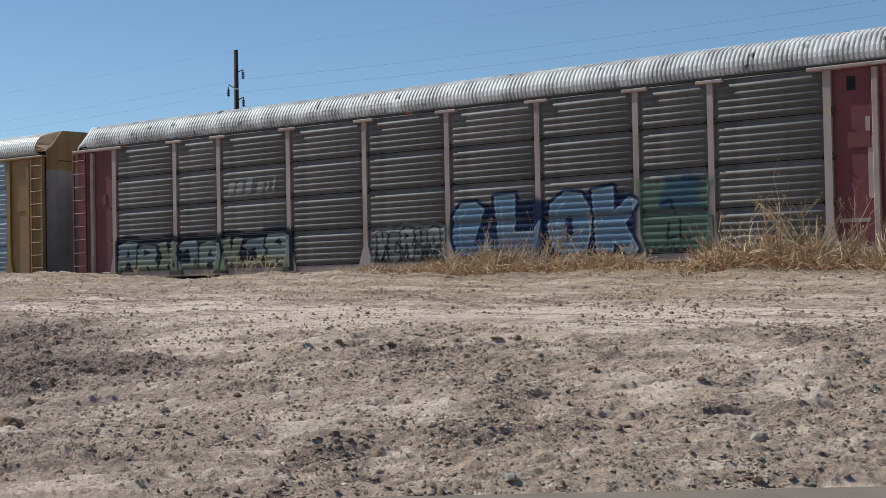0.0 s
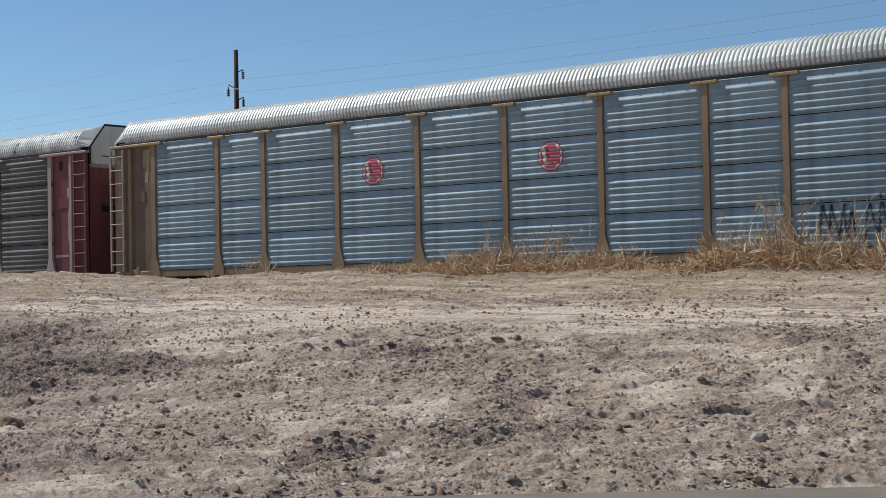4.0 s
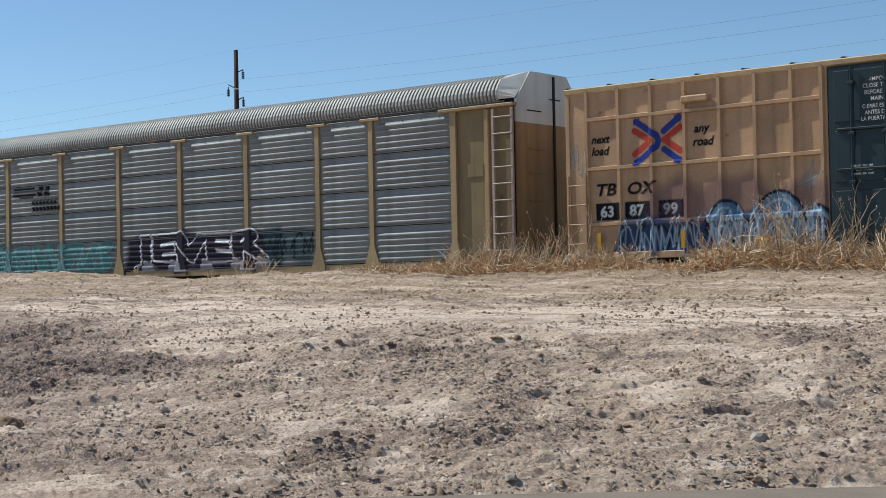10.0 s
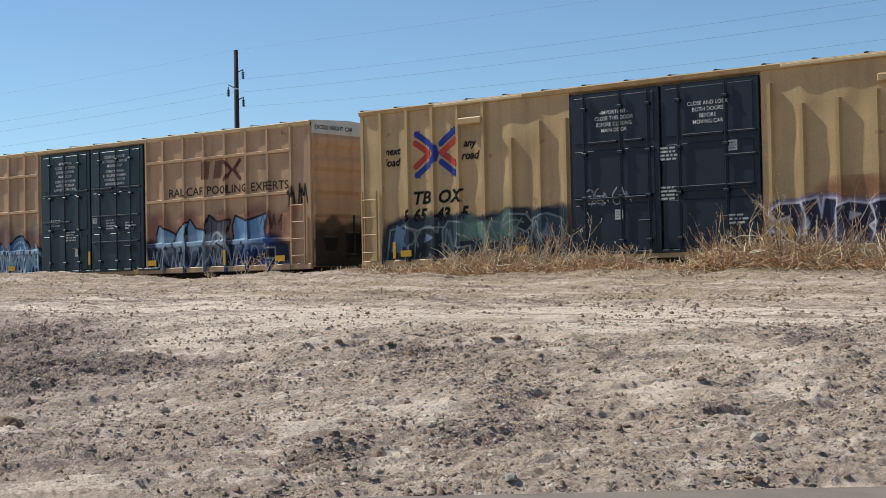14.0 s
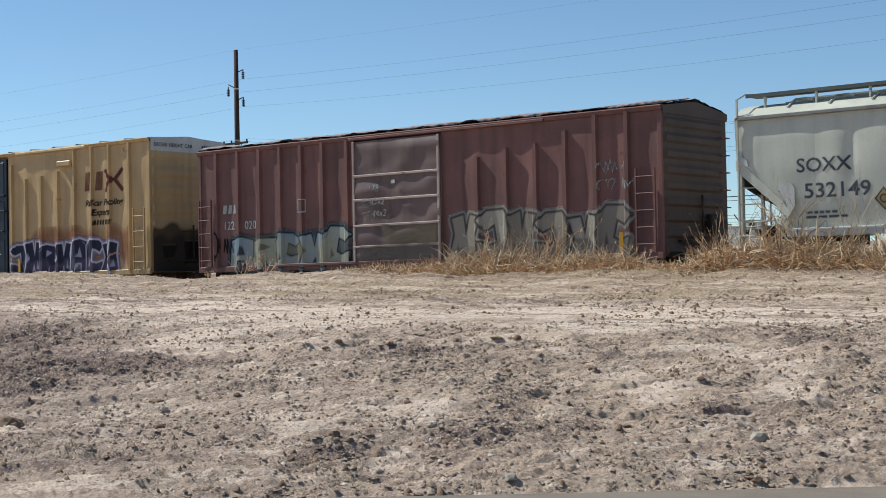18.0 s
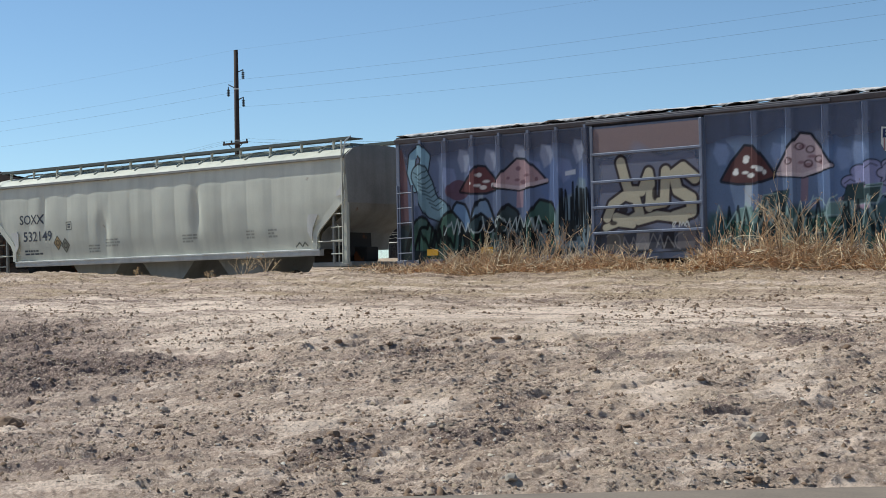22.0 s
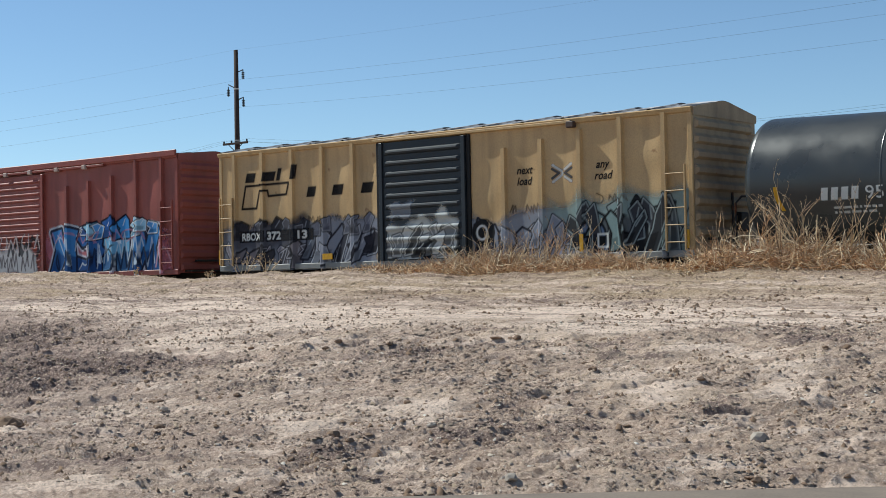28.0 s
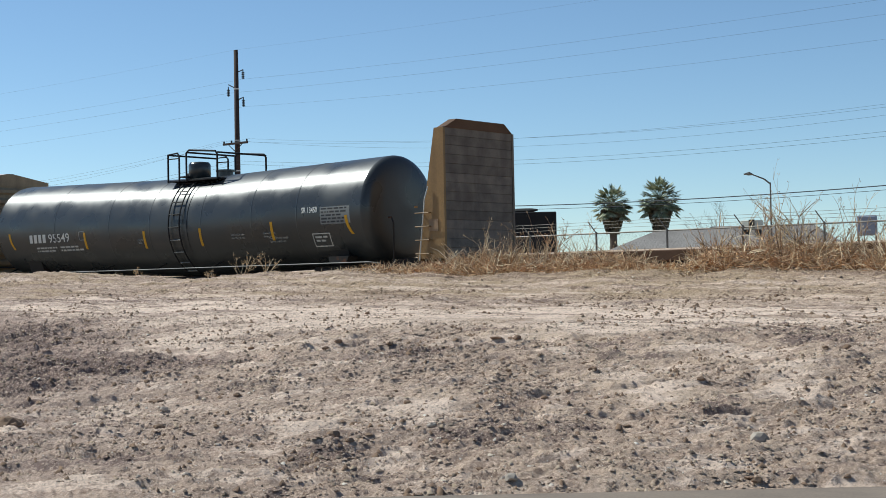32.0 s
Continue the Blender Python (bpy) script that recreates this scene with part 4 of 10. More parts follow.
part("end_plate", Geo().box(RACK, RACK + 0.02, -0.95, 0.05, 2.92, 3.14, 0.004), M_BLACK, r1, "black plate on the end door")
part("end_top_edge", Geo().tube([(RACK + 0.01, -1.41, 4.4), (RACK + 0.01, -1.41, 4.95), (RACK + 0.01, -0.82, 5.67), (RACK + 0.01, 0.82, 5.67), (RACK + 0.01, 1.41, 4.95)], 0.035, 6), M_BLACK, r1)
part("end_band", Geo().box(RACK, RACK + 0.012, -1.40, 1.40, 4.30, 4.42), M_GREY_D, r1)
part("door_hardware", Geo().box(RACK, RACK + 0.04, 0.05, 0.5, 5.08, 5.13).box(RACK, RACK + 0.05, 0.12, 0.28, 5.0, 5.22).box(RACK, RACK + 0.04, 0.9, 0.96, 4.5, 5.5), M_STEEL, r1)
r2 = autorack(-119.17, "covered car carrier with tan frame, blue-grey sheets and red emblems", M_BROWNTAN, M_GALV, M_ROOF, False, M_BROWNTAN, M_WHITE, M_TAN, M_TAN, M_BAY)
r3 = autorack(-90.74, "covered car carrier with tan frame and dull grey sheets", M_TAN, M_GALV2, M_ROOF_D, False, M_TAN2, M_WHITE, M_TAN, M_YELLOW, M_BAY2)

# high-cube box car with a lattice of ribs
LAT = [0.62, 1.50, 2.38, 3.26, 4.15, 5.03, 5.90, 6.60, 11.94, 12.70, 13.60, 14.48, 15.37, 16.24, 17.11, 18.02]
b4 = boxcar(-61.80, 18.75, 0.98, 4.93, LAT, M_OCHRE, M_OCHRE, M_GREY_D, "tall faded ochre box car with lattice ribs and navy double doors", peak=0.10, door=(6.72, 11.82), ends=6,
            chord_mat=M_CREAMY, buckle=0.016, rib_wide=0.075, rib_depth=0.07, seed=11, end_deep=0.06, girts=[(z, a, b) for z in (4.19, 3.02, 1.71) for a, b in ((0.6, 6.6), (11.94, 18.02))],
            end_top=[(-1.48, 4.62), (1.48, 4.62), (1.48, 4.98), (0.0, 5.04), (-1.48, 4.98)], end_top_mat=M_WHITE, roof_step=1.15, rungs=4, ladder_high=1.9)
plug_door(b4, 6.74, 9.26, 1.0, 4.80, M_NAVY, [7.30, 8.05, 8.75], [(3.45, 6.95, 8.3), (2.6, 6.95, 8.3), (3.55, 8.5, 9.2)], 1)
plug_door(b4, 9.28, 11.80, 1.0, 4.80, M_NAVY, [9.80, 10.6, 11.25], [(3.55, 9.5, 10.4), (3.55, 10.7, 11.7), (2.7, 9.4, 11.6), (1.9, 9.4, 11.6)], 2)
door_track(b4, 6.0, 12.5, 1.02, M_NAVY)

RIB5 = [0.75, 1.65, 2.50, 3.33, 4.15, 5.00, 5.85, 6.62, 12.0, 12.75, 13.58, 14.43, 15.28, 16.14, 17.0, 17.95]
b5 = boxcar(-41.20, 18.88, 0.98, 4.98, RIB5, M_YELLOW, M_YELLOW, M_GREY_D, "tall mellow yellow box car with plain ribs and dark double doors", peak=0.12, door=(6.72, 11.78), ends=7,
            rib_wide=0.08, rib_depth=0.08, seed=23, end_deep=0.032, end_top=[(-1.48, 4.62), (1.48, 4.62), (1.48, 5.02), (0.0, 5.1), (-1.48, 5.02)], end_top_mat=M_WHITE, roof_step=1.15,
            rib_tops={5: 3.95, 6: 4.3, 7: 4.3, 8: 4.6, 9: 4.1, 10: 4.15, 11: 4.25}, ladder_high=1.9)
plug_door(b5, 6.74, 9.24, 1.0, 4.82, M_INK, [7.20, 8.2, 8.95], [(3.62, 7.3, 8.1), (3.62, 8.3, 8.8), (2.3, 6.9, 8.9)], 3)
plug_door(b5, 9.26, 11.76, 1.0, 4.82, M_INK, [9.75, 10.95], [(3.62, 9.85, 10.9), (3.62, 11.0, 11.7), (2.45, 9.6, 11.6), (3.1, 10.9, 11.7)], 4)
door_track(b5, 6.0, 12.5, 1.02, M_INK)
for b, x0, x1 in ((b5, 12.3, 15.9), (b5, 2.6, 5.4)):
    door_track(b, x0, x1, 4.94, M_CREAMY)
part("hand_brake_hood", Geo().box(3.4, 4.15, -HW - 0.14, -HW, 4.38, 4.56, 0.03), M_YELLOW, b5)
part("hand_brake_hood", Geo().box(14.5, 15.2, -HW - 0.14, -HW, 4.38, 4.56, 0.03), M_YELLOW, b5)
part("hand_brake_hood", Geo().box(3.2, 3.9, -HW - 0.12, -HW, 4.36, 4.52, 0.03), M_OCHRE, b4)

RIB6 = [0.78, 1.68, 2.55, 3.37, 4.18, 5.00, 5.90, 10.30, 11.20, 12.10, 12.97, 13.84, 14.72]
b6 = boxcar(-20.15, 15.65, 0.96, 4.36, RIB6, M_OXIDE, M_BROWN, M_ROOF_PEEL, "faded oxide red box car with dented sliding door", peak=0.20, door=(6.15, 9.15), ends=9,
            rib_wide=0.10, seed=31, rib_tops={7: 3.55, 8: 3.7, 9: 3.75, 10: 4.0}, ladder_high=2.0, rungs=5)
barred_door(b6, 6.15, 9.15, 1.02, 4.22, (1.42, 1.98, 2.66, 3.30), M_DOORBROWN, M_ROSE, bulge=0.09)
peeling_roof(b6, 15.65, 4.36, 0.20, lin(170, 152, 150), 3)
door_track(b6, 6.0, 12.4, 4.30, M_OXIDE)
door_track(b6, 3.2, 12.0, 1.0, M_OXIDE)

RIB8 = [0.85, 1.68, 2.55, 3.40, 4.28, 5.12, 5.95, 10.40, 11.22, 12.07, 12.97, 13.82, 14.70, 15.50]
b8 = boxcar(15.10, 15.55, 0.96, 4.15, RIB8, M_BLUEWASH, M_BROWN, M_ROOF_PEEL, "box car sprayed all over in blue with mushrooms and leaves", peak=0.20, door=(6.12, 9.12), ends=10,
            rib_wide=0.07, buckle=0.014, seed=47, rib_tops={7: 3.35, 8: 3.4, 9: 3.45, 10: 3.6}, ladder_high=2.0, rungs=5, chord_mat=M_SLATE)
barred_door(b8, 6.12, 9.12, 1.02, 4.0, (1.5, 2.1, 2.7, 3.35), M_BLUEWASH, M_BLUEWASH, bulge=0.02)
peeling_roof(b8, 15.55, 4.15, 0.20, lin(214, 208, 204), 8)
door_track(b8, 6.0, 12.2, 4.10, M_SLATE)

RIB9 = [0.72, 1.88, 3.02, 4.16, 5.25, 10.40, 11.50, 12.62, 13.78, 14.95]
b9 = boxcar(32.55, 15.65, 0.94, 4.40, RIB9, M_BRICKRED, M_BRICKRED, M_STEEL, "brick red box car with louvred door and blue sprayed letters", peak=0.16, door=(6.22, 9.25), ends=9,
            rib_wide=0.10, seed=59, rib_tops={5: 3.75, 6: 3.85, 7: 3.95}, ladder_high=2.1, rungs=5, chord_mat=M_BRICKRED)
ribbed_door(b9, 6.22, 9.25, 1.0, 4.2, 15, M_BRICKRED, M_BRICKRED, rib_high=0.05, depth=0.04, name="louvred_door")
door_track(b9, 6.0, 12.3, 4.30, M_BRICKRED)
part("rim_fascia", Geo().box(0.0, 15.65, -HW - 0.10, -HW - 0.02, 4.36, 4.55, 0.02), M_BRICKRED, b9)
for x in (6.0, 7.3, 8.6, 10.0, 11.4):
    part("door_roller", Geo().box(x - 0.09, x + 0.09, -HW - 0.16, -HW - 0.05, 4.22, 4.36, 0.02), M_ROSE, b9)

RIB10 = [0.66, 1.78, 2.94, 4.09, 5.22, 10.25, 11.38, 12.50, 13.65, 14.82]
b10 = boxcar(50.00, 15.55, 0.98, 4.25, RIB10, M_YELLOW, M_YELLOW_END, M_ROOF_PEEL, "mustard yellow box car with black ribbed door and grey sprayed band", peak=0.26, door=(6.18, 9.10), ends=9,
             rib_wide=0.11, seed=71, end_deep=0.085, sill_mat=M_GREY_D, rib_tops={5: 3.72, 6: 3.85, 7: 4.0}, ladder_high=2.0, rungs=5)
ribbed_door(b10, 6.2, 9.08, 1.02, 4.12, 10, M_NAVY_D, M_NAVY_D, rib_high=0.075, depth=0.06)
door_track(b10, 6.0, 12.3, 4.19, M_YELLOW)
# black strips stand in for the shaded gaps on both sides of the door
for x in (6.13, 9.15):
    part("door_jamb", Geo().box(x - 0.055, x + 0.055, -HW - 0.05, -HW + 0.05, 1.0, 4.14, 0.01), M_BLACK, b10)
part("brake_hanger", Geo().box(12.2, 12.42, -HW - 0.16, -HW, 4.05, 4.2, 0.02), M_BROWN, b10)


def hopper(s0):
    L = 15.95
    car = thing("covered_hopper", "pale grey covered hopper with dented curved sides and roof walkway", "railcar", "cars of the freight train", at=(s0, TRACK_Y, 0))
    for x in (1.9, L - 1.9):
        truck(car, x)
    coupler(car, 0.0, -1)
    coupler(car, L, 1)
    running_gear = set(car.children_recursive)
    prof = [(-1.40, 1.30), (-1.49, 1.9), (-1.53, 2.6), (-1.53, 3.3), (-1.50, 3.72)]
    seams = [1.9 + k * 1.02 for k in range(13)]
    # bowed side sheets between the seams, cut off by the end slopes
    edges = [0.05] + seams[:-1] + [L - 0.05]
    dents = [(5.68, 2.15, 0.20, 0.75), (9.95, 2.55, 0.15, 0.8), (2.7, 2.9, 0.1, 0.5)]
    for a, b in zip(edges, edges[1:]):
        rows = []
        for j in range(19):
            q = j / 18
            z = 1.30 + (3.74 - 1.30) * q
            row = []
            for i in range(11):
                x = a + (b - a) * i / 10
                lo = 0.05 + min(max((2.64 - z) / 0.84, 0.0), 1.0) * 1.05
                hi = L - 0.05 - min(max((2.64 - z) / 0.84, 0.0), 1.0) * 1.05
                xx = min(max(x, lo), hi)
                k = min(range(len(prof) - 1), key=lambda n: 0 if prof[n][1] <= z <= prof[n + 1][1] else 1)
                u = (z - prof[k][1]) / (prof[k + 1][1] - prof[k][1])
                y = prof[k][0] + (prof[k + 1][0] - prof[k][0]) * max(0, min(1, u))
                y += -0.018 * math.sin(math.pi * (x - a) / (b - a)) * math.sin(math.pi * q) + 0.012 * noise.noise((x * 1.5, z, 3.3))
                for dx, dz, dr, dd in dents:
                    y += 0.10 * dd * math.exp(-((x - dx) / dr) ** 2 - ((z - dz) / 0.55) ** 2)
                row.append((xx, y, z))
            rows.append(row)
        part("side_sheet", Geo().sheet(rows), M_GREY, car, smooth=True)
    part("far_side", Geo().prism([(1.1, 1.8), (1.1, 1.3), (L - 1.1, 1.3), (L - 1.1, 1.8), (L - 0.1, 2.64), (L - 0.1, 3.75), (0.1, 3.75), (0.1, 2.64)], "y", 1.40, 1.44), M_GREY, car)
    part("side_sill", Geo().box(1.2, L - 1.0, -1.54, -1.36, 1.13, 1.30, 0.012), M_WHITE, car)
    part("sill_lip", Geo().box(1.2, L - 1.0, -1.56, -1.48, 1.255, 1.29), M_GLINT, car)
    part("top_chord", Geo().box(0.04, L - 0.04, -1.60, -1.44, 3.72, 3.80, 0.012).box(0.04, L - 0.04, 1.44, 1.56, 3.72, 3.80), M_GREY_D, car)
    arch = [(-1.60, 3.79), (-1.46, 3.86), (-1.20, 4.02), (-0.85, 4.10), (-0.3, 4.14), (0.3, 4.14), (0.85, 4.10), (1.20, 4.02), (1.46, 3.86), (1.60, 3.79)]
    n = 12
    for k in range(n):
        part("roof_sheet", Geo().sheet([[(x, y, z) for y, z in arch] for x in (0.05 + (L - 0.1) * k / n, 0.05 + (L - 0.1) * (k + 1) / n)]), M_GREY, car, smooth=True)
    # running boards on brackets, and the long hatch
    for y in (-0.98, 0.98):
        wk = part("running_board", Geo().box(0.15, L - 0.1, y - 0.28, y + 0.28, 4.27, 4.30).box(0.15, L - 0.1, y - 0.29, y - 0.27, 4.24, 4.32), M_WALK, car)
        for k in range(13):
            x = 0.6 + k * 1.22
            part("bracket", Geo().prism([(y - 0.27, 4.27), (y - 0.27, 4.04), (y - 0.23, 4.0), (y - 0.21, 4.04), (y - 0.18, 4.27)], "x", x - 0.018, x + 0.018), M_GREY, wk)
    part("roof_hatch", Geo().box(0.9, L - 0.9, -0.32, 0.32, 4.13, 4.26, 0.04), M_WALK, car)
    for k in range(15):
        x = 1.2 + k * 0.97
        part("hatch_band", Geo().tube([(x, -1.35, 3.95), (x + 0.02, -1.0, 4.14), (x + 0.1, -0.6, 4.20), (x + 0.12, 0.4, 4.26)], 0.03, 6), M_GREY, car)
    # ends: slope sheets, posts, ladders, platforms
    for left in (True, False):
        fx = (lambda u: u) if left else (lambda u: L - u)
        pr = lambda pts: [(fx(u), z) for u, z in pts]
        bowl = [(0.02, 2.75), (0.02, 2.55), (0.08, 2.36), (0.22, 2.2), (0.5, 2.02), (0.85, 1.84), (1.02, 1.7), (1.1, 1.3)]
        part("slope_sheet", Geo().sheet([[(fx(u), y, z) for y in (-1.42, -0.7, 0.0, 0.7, 1.40)] for u, z in bowl]), M_GREY_D, car, smooth=True)
        part("slope_flange", Geo().prism(pr([(0.02, 2.62), (0.98, 1.80), (1.08, 1.62), (1.09, 1.3), (1.24, 1.3), (1.24, 1.72), (1.12, 1.90), (0.12, 2.82), (0.02, 2.86)]), "y", -1.55, -1.50), M_GREY, car)
        part("corner_plate", Geo().prism(pr([(1.02, 2.24), (1.36, 2.26), (1.42, 2.16), (1.42, 1.78), (1.26, 1.55), (1.22, 1.86)]), "y", -1.575, -1.55), M_WHITE, car)
        part("corner_plate", Geo().prism(pr([(0.08, 2.72), (0.34, 2.70), (0.30, 2.84), (0.20, 2.90), (0.16, 3.04), (0.08, 3.04)]), "y", -1.575, -1.55), M_WHITE, car)
        part("brake_pipe", Geo().tube([(fx(0.5), -1.3, 1.05), (fx(0.5), -1.3, 1.9), (fx(0.75), -1.3, 2.1)], 0.022, 6).tube([(fx(1.35), -1.44, 1.5), (fx(0.1), -1.44, 1.48)], 0.02, 6), M_GREY, car)
        part("brake_cylinder", Geo().tube([(fx(0.95), -0.9, 1.25), (fx(0.4), -0.9, 1.25)], 0.14, 12), M_STEEL, car)
        part("brake_valve", Geo().box(min(fx(0.8), fx(0.3)), max(fx(0.8), fx(0.3)), -0.4, 0.1, 1.05, 1.35, 0.03), M_STEEL, car)
        part("end_post", Geo().box(min(fx(0.02), fx(0.14)), max(fx(0.02), fx(0.14)), -1.50, -1.38, 0.98, 3.75, 0.01), M_GREY, car)
        part("end_post", Geo().box(min(fx(0.02), fx(0.12)), max(fx(0.02), fx(0.12)), 1.3, 1.42, 0.98, 3.75, 0.01), M_GREY_D, car)
        part("inner_post", Geo().box(min(fx(0.55), fx(0.62)), max(fx(0.55), fx(0.62)), -1.44, -1.36, 0.98, 2.3, 0.01), M_GREY_D, car)
        part("platform", Geo().box(min(fx(-0.05), fx(1.4)), max(fx(-0.05), fx(1.4)), -1.42, 1.42, 0.92, 1.05, 0.02), M_GREY_D, car)
        part("bolster_web", Geo().prism(pr([(0.9, 1.05), (2.2, 1.05), (2.2, 1.30), (1.3, 1.35), (0.95, 1.9)]), "y", -0.5, 0.5), M_STEEL, car)
        lad = part("ladder", Geo().box(min(fx(0.08), fx(0.11)), max(fx(0.08), fx(0.11)), -1.6, -1.55, 1.0, 4.2), M_GREY, car)
        for k in range(8):
            z = 1.15 + k * 0.36
            if z < 2.5:
                part("rung", Geo().tube([(fx(0.08), -1.56, z), (fx(0.60), -1.50, z)], 0.014, 5), M_GREY, lad)
        part("roof_grab", Geo().tube([(fx(0.06), -1.55, 3.8), (fx(0.03), -1.5, 4.18), (fx(0.1), -1.2, 4.33), (fx(0.5), -0.9, 4.33)], 0.02, 6), M_GLINT, car)
        # the right cap is a darker grey, with that end's shade in its colour
        part("end_cap", Geo().prism([(-1.44, 2.52), (1.42, 2.52), (1.54, 3.78), (1.20, 4.02), (0.85, 4.09), (0.3, 4.13), (-0.3, 4.13), (-0.85, 4.09), (-1.20, 4.02), (-1.54, 3.78)], "x", min(fx(0.0), fx(0.045)), max(fx(0.0), fx(0.045))), M_GREY if left else M_GREY_D, car)
        part("end_sheet", Geo().box(min(fx(0.05), fx(0.09)), max(fx(0.05), fx(0.09)), -1.45, 1.43, 2.92, 3.78), M_GREY_D, car)
    # discharge gates below
    for x in (4.6, 8.0, 11.4):
        part("discharge_gate", Geo().prism([(x - 1.3, 1.25), (x + 1.3, 1.25), (x + 0.45, 0.5), (x - 0.45, 0.5)], "y", -0.9, 0.9), M_GREY_D, car)
    # the body rides high on its bolsters
    for ob in set(car.children_recursive) - running_gear:
        for v in ob.data.vertices:
            v.co.z += RIDE * min(max((v.co.z - 1.06) / 0.08, 0.0), 1.0)
    return car


RIDE = 0.12
h7 = hopper(-2.64)


TANK_R, TANK_A, TANK_B, TANK_M = 1.50, 1.60, 17.78, 10.4


def tank_axis(x):
    """Height of the tank's axis: the shell falls a little towards its middle."""
    return 2.28 + 0.023 * abs(x - TANK_M)


def tank_car(s0):
    car = thing("tank_car", "glossy black tank car with dome fittings and amber reflector strips", "railcar", "cars of the freight train", at=(s0, TRACK_Y, 0))
    L = 19.2
    R = TANK_R
    for x in (3.0, L - 2.6):
        truck(car, x)
    coupler(car, 0.75, -1)
    coupler(car, L - 0.25, 1)
    n = 72

    def around(x, r, a):
        return (x, -r * math.sin(a), tank_axis(x) + r * math.cos(a))

    ring = [2 * math.pi * k / n for k in range(n + 1)]
    cuts = [TANK_A, 4.6, 7.3, 9.2, TANK_M, 11.5, 13.6, 15.4, TANK_B]
    for a, b in zip(cuts, cuts[1:]):
        part("shell_course", Geo().sheet([[around(x, R, t) for t in ring] for x in (a, (a + b) / 2, b)]), M_TANK, car, smooth=True)
        if a > TANK_A:
            part("weld_seam", Geo().sheet([[around(a + dx, R + dr, t) for t in ring] for dx, dr in ((-0.03, -0.003), (-0.012, 0.006), (0.012, 0.006), (0.03, -0.003))]), M_TANK, car, smooth=True)
    for x, way in ((TANK_A, -1), (TANK_B, 1)):
        rows = []
        for i in range(15):
            q = i / 14
            r = R * math.cos(math.pi / 2 * q) if i < 14 else 0.001
            dx = 0.30 * (1 - (r / R) ** 6.0) ** 0.5
            rows.append([(x + way * dx, -r * math.sin(t), tank_axis(x) + r * math.cos(t)) for t in ring])
        part("tank_head", Geo().sheet(rows), M_TANK, car, smooth=True)
    for xa, xb in ((0.7, 4.6), (L - 4.2, L - 0.2)):
        part("stub_sill", Geo().box(xa, xb, -0.4, 0.4, 0.72, 1.10, 0.02), M_STEEL, car)
    for x in (3.0, L - 2.6):
        part("saddle", Geo().prism([(-0.95, 1.0), (0.95, 1.0), (1.12, 1.5), (0.8, 1.25), (0.0, 1.02), (-0.8, 1.25), (-1.12, 1.5)], "x", x - 0.35, x + 0.35), M_STEEL, car)
    rail = [(1.2, -1.30, 0.98), (1.5, -1.42, 1.02), (L - 1.2, -1.42, 1.02), (L - 0.9, -1.3, 0.98)]
    part("side_handrail", Geo().tube(rail, 0.016, 6), M_GREY_D, car)
    for k in range(7):
        x = 1.9 + k * 2.5
        part("rail_bracket", Geo().tube([(x, -1.42, 1.02), (x, -0.95, 1.2)], 0.02, 5), M_STEEL, car)
    for x, way in ((1.05, 1), (L - 0.55, -1)):
        part("end_handrail", Geo().tube([(x, -1.15, 0.9), (x, -1.15, 2.05), (x + way * 0.12, -1.1, 2.2), (x + way * 0.3, -1.0, 2.2)], 0.025, 6), M_STEEL, car)
        part("end_platform", Geo().box(min(x - 0.1, x + way * 0.75), max(x - 0.1, x + way * 0.75), -1.4, 1.4, 0.86, 0.93, 0.01), M_STEEL, car)
        part("step", Geo().box(x - 0.2, x + 0.2, -1.45, -1.38, 0.45, 0.49), M_STEEL, car)
    part("outlet_hood", Geo().prism([(16.55, 1.02), (17.15, 1.02), (17.25, 1.2), (16.5, 1.2)], "y", -1.4, -1.0), M_STEEL, car)
    part("brake_rigging", Geo().box(4.4, L - 4.0, -0.30, 0.30, 0.50, 0.80, 0.03).tube([(4.0, -0.7, 0.72), (L - 3.6, -0.7, 0.72)], 0.05, 6), M_STEEL, car)
    # fittings, platform and railing on top
    p0, p1 = 9.55, 11.72
    deck = part("platform", Geo().box(p0, p1, -1.0, -0.5, 3.64, 3.68).box(p0, p1, 0.5, 1.0, 3.64, 3.68).box(p0, p0 + 0.3, -0.6, 0.6, 3.80, 3.84), M_BLACK, car)
    for y in (-1.0, 1.0):
        part("railing", Geo().tube([(p0, y, 3.62), (p0, y, 4.48), (p0 + 0.42, y, 4.50), (p0 + 0.50, y, 4.42), (p0 + 0.50, y, 3.65)], 0.03, 7).tube([(p0, y, 4.34), (p0 + 0.48, y, 4.34)], 0.02, 6), M_BLACK, deck)
        part("railing", Geo().tube([(p0 + 0.82, y, 3.62), (p0 + 0.82, y, 4.48), (p0 + 0.94, y, 4.56), (p1 - 0.08, y, 4.46), (p1, y, 4.36), (p1, y, 3.64)], 0.03, 7), M_BLACK, deck)
    for x, z in ((p0, 4.47), (p1, 4.42), (p0 + 0.82, 4.5)):
        part("cross_rail", Geo().tube([(x, -1.0, z), (x, 1.0, z)], 0.028, 7), M_BLACK, deck)
    part("dome_cover", Geo().tube([(9.85, 0, 3.7), (9.85, 0, 4.2), (9.85, 0, 4.28), (9.85, 0, 4.3)], [0.34, 0.34, 0.29, 0.1], 20), M_TANK, car, smooth=True)
    part("manway", Geo().tube([(11.0, 0, 3.72), (11.0, 0, 3.92)], 0.24, 18).tube([(11.0, 0, 3.92), (11.0, 0, 3.98)], 0.29, 18), M_TANK, car)
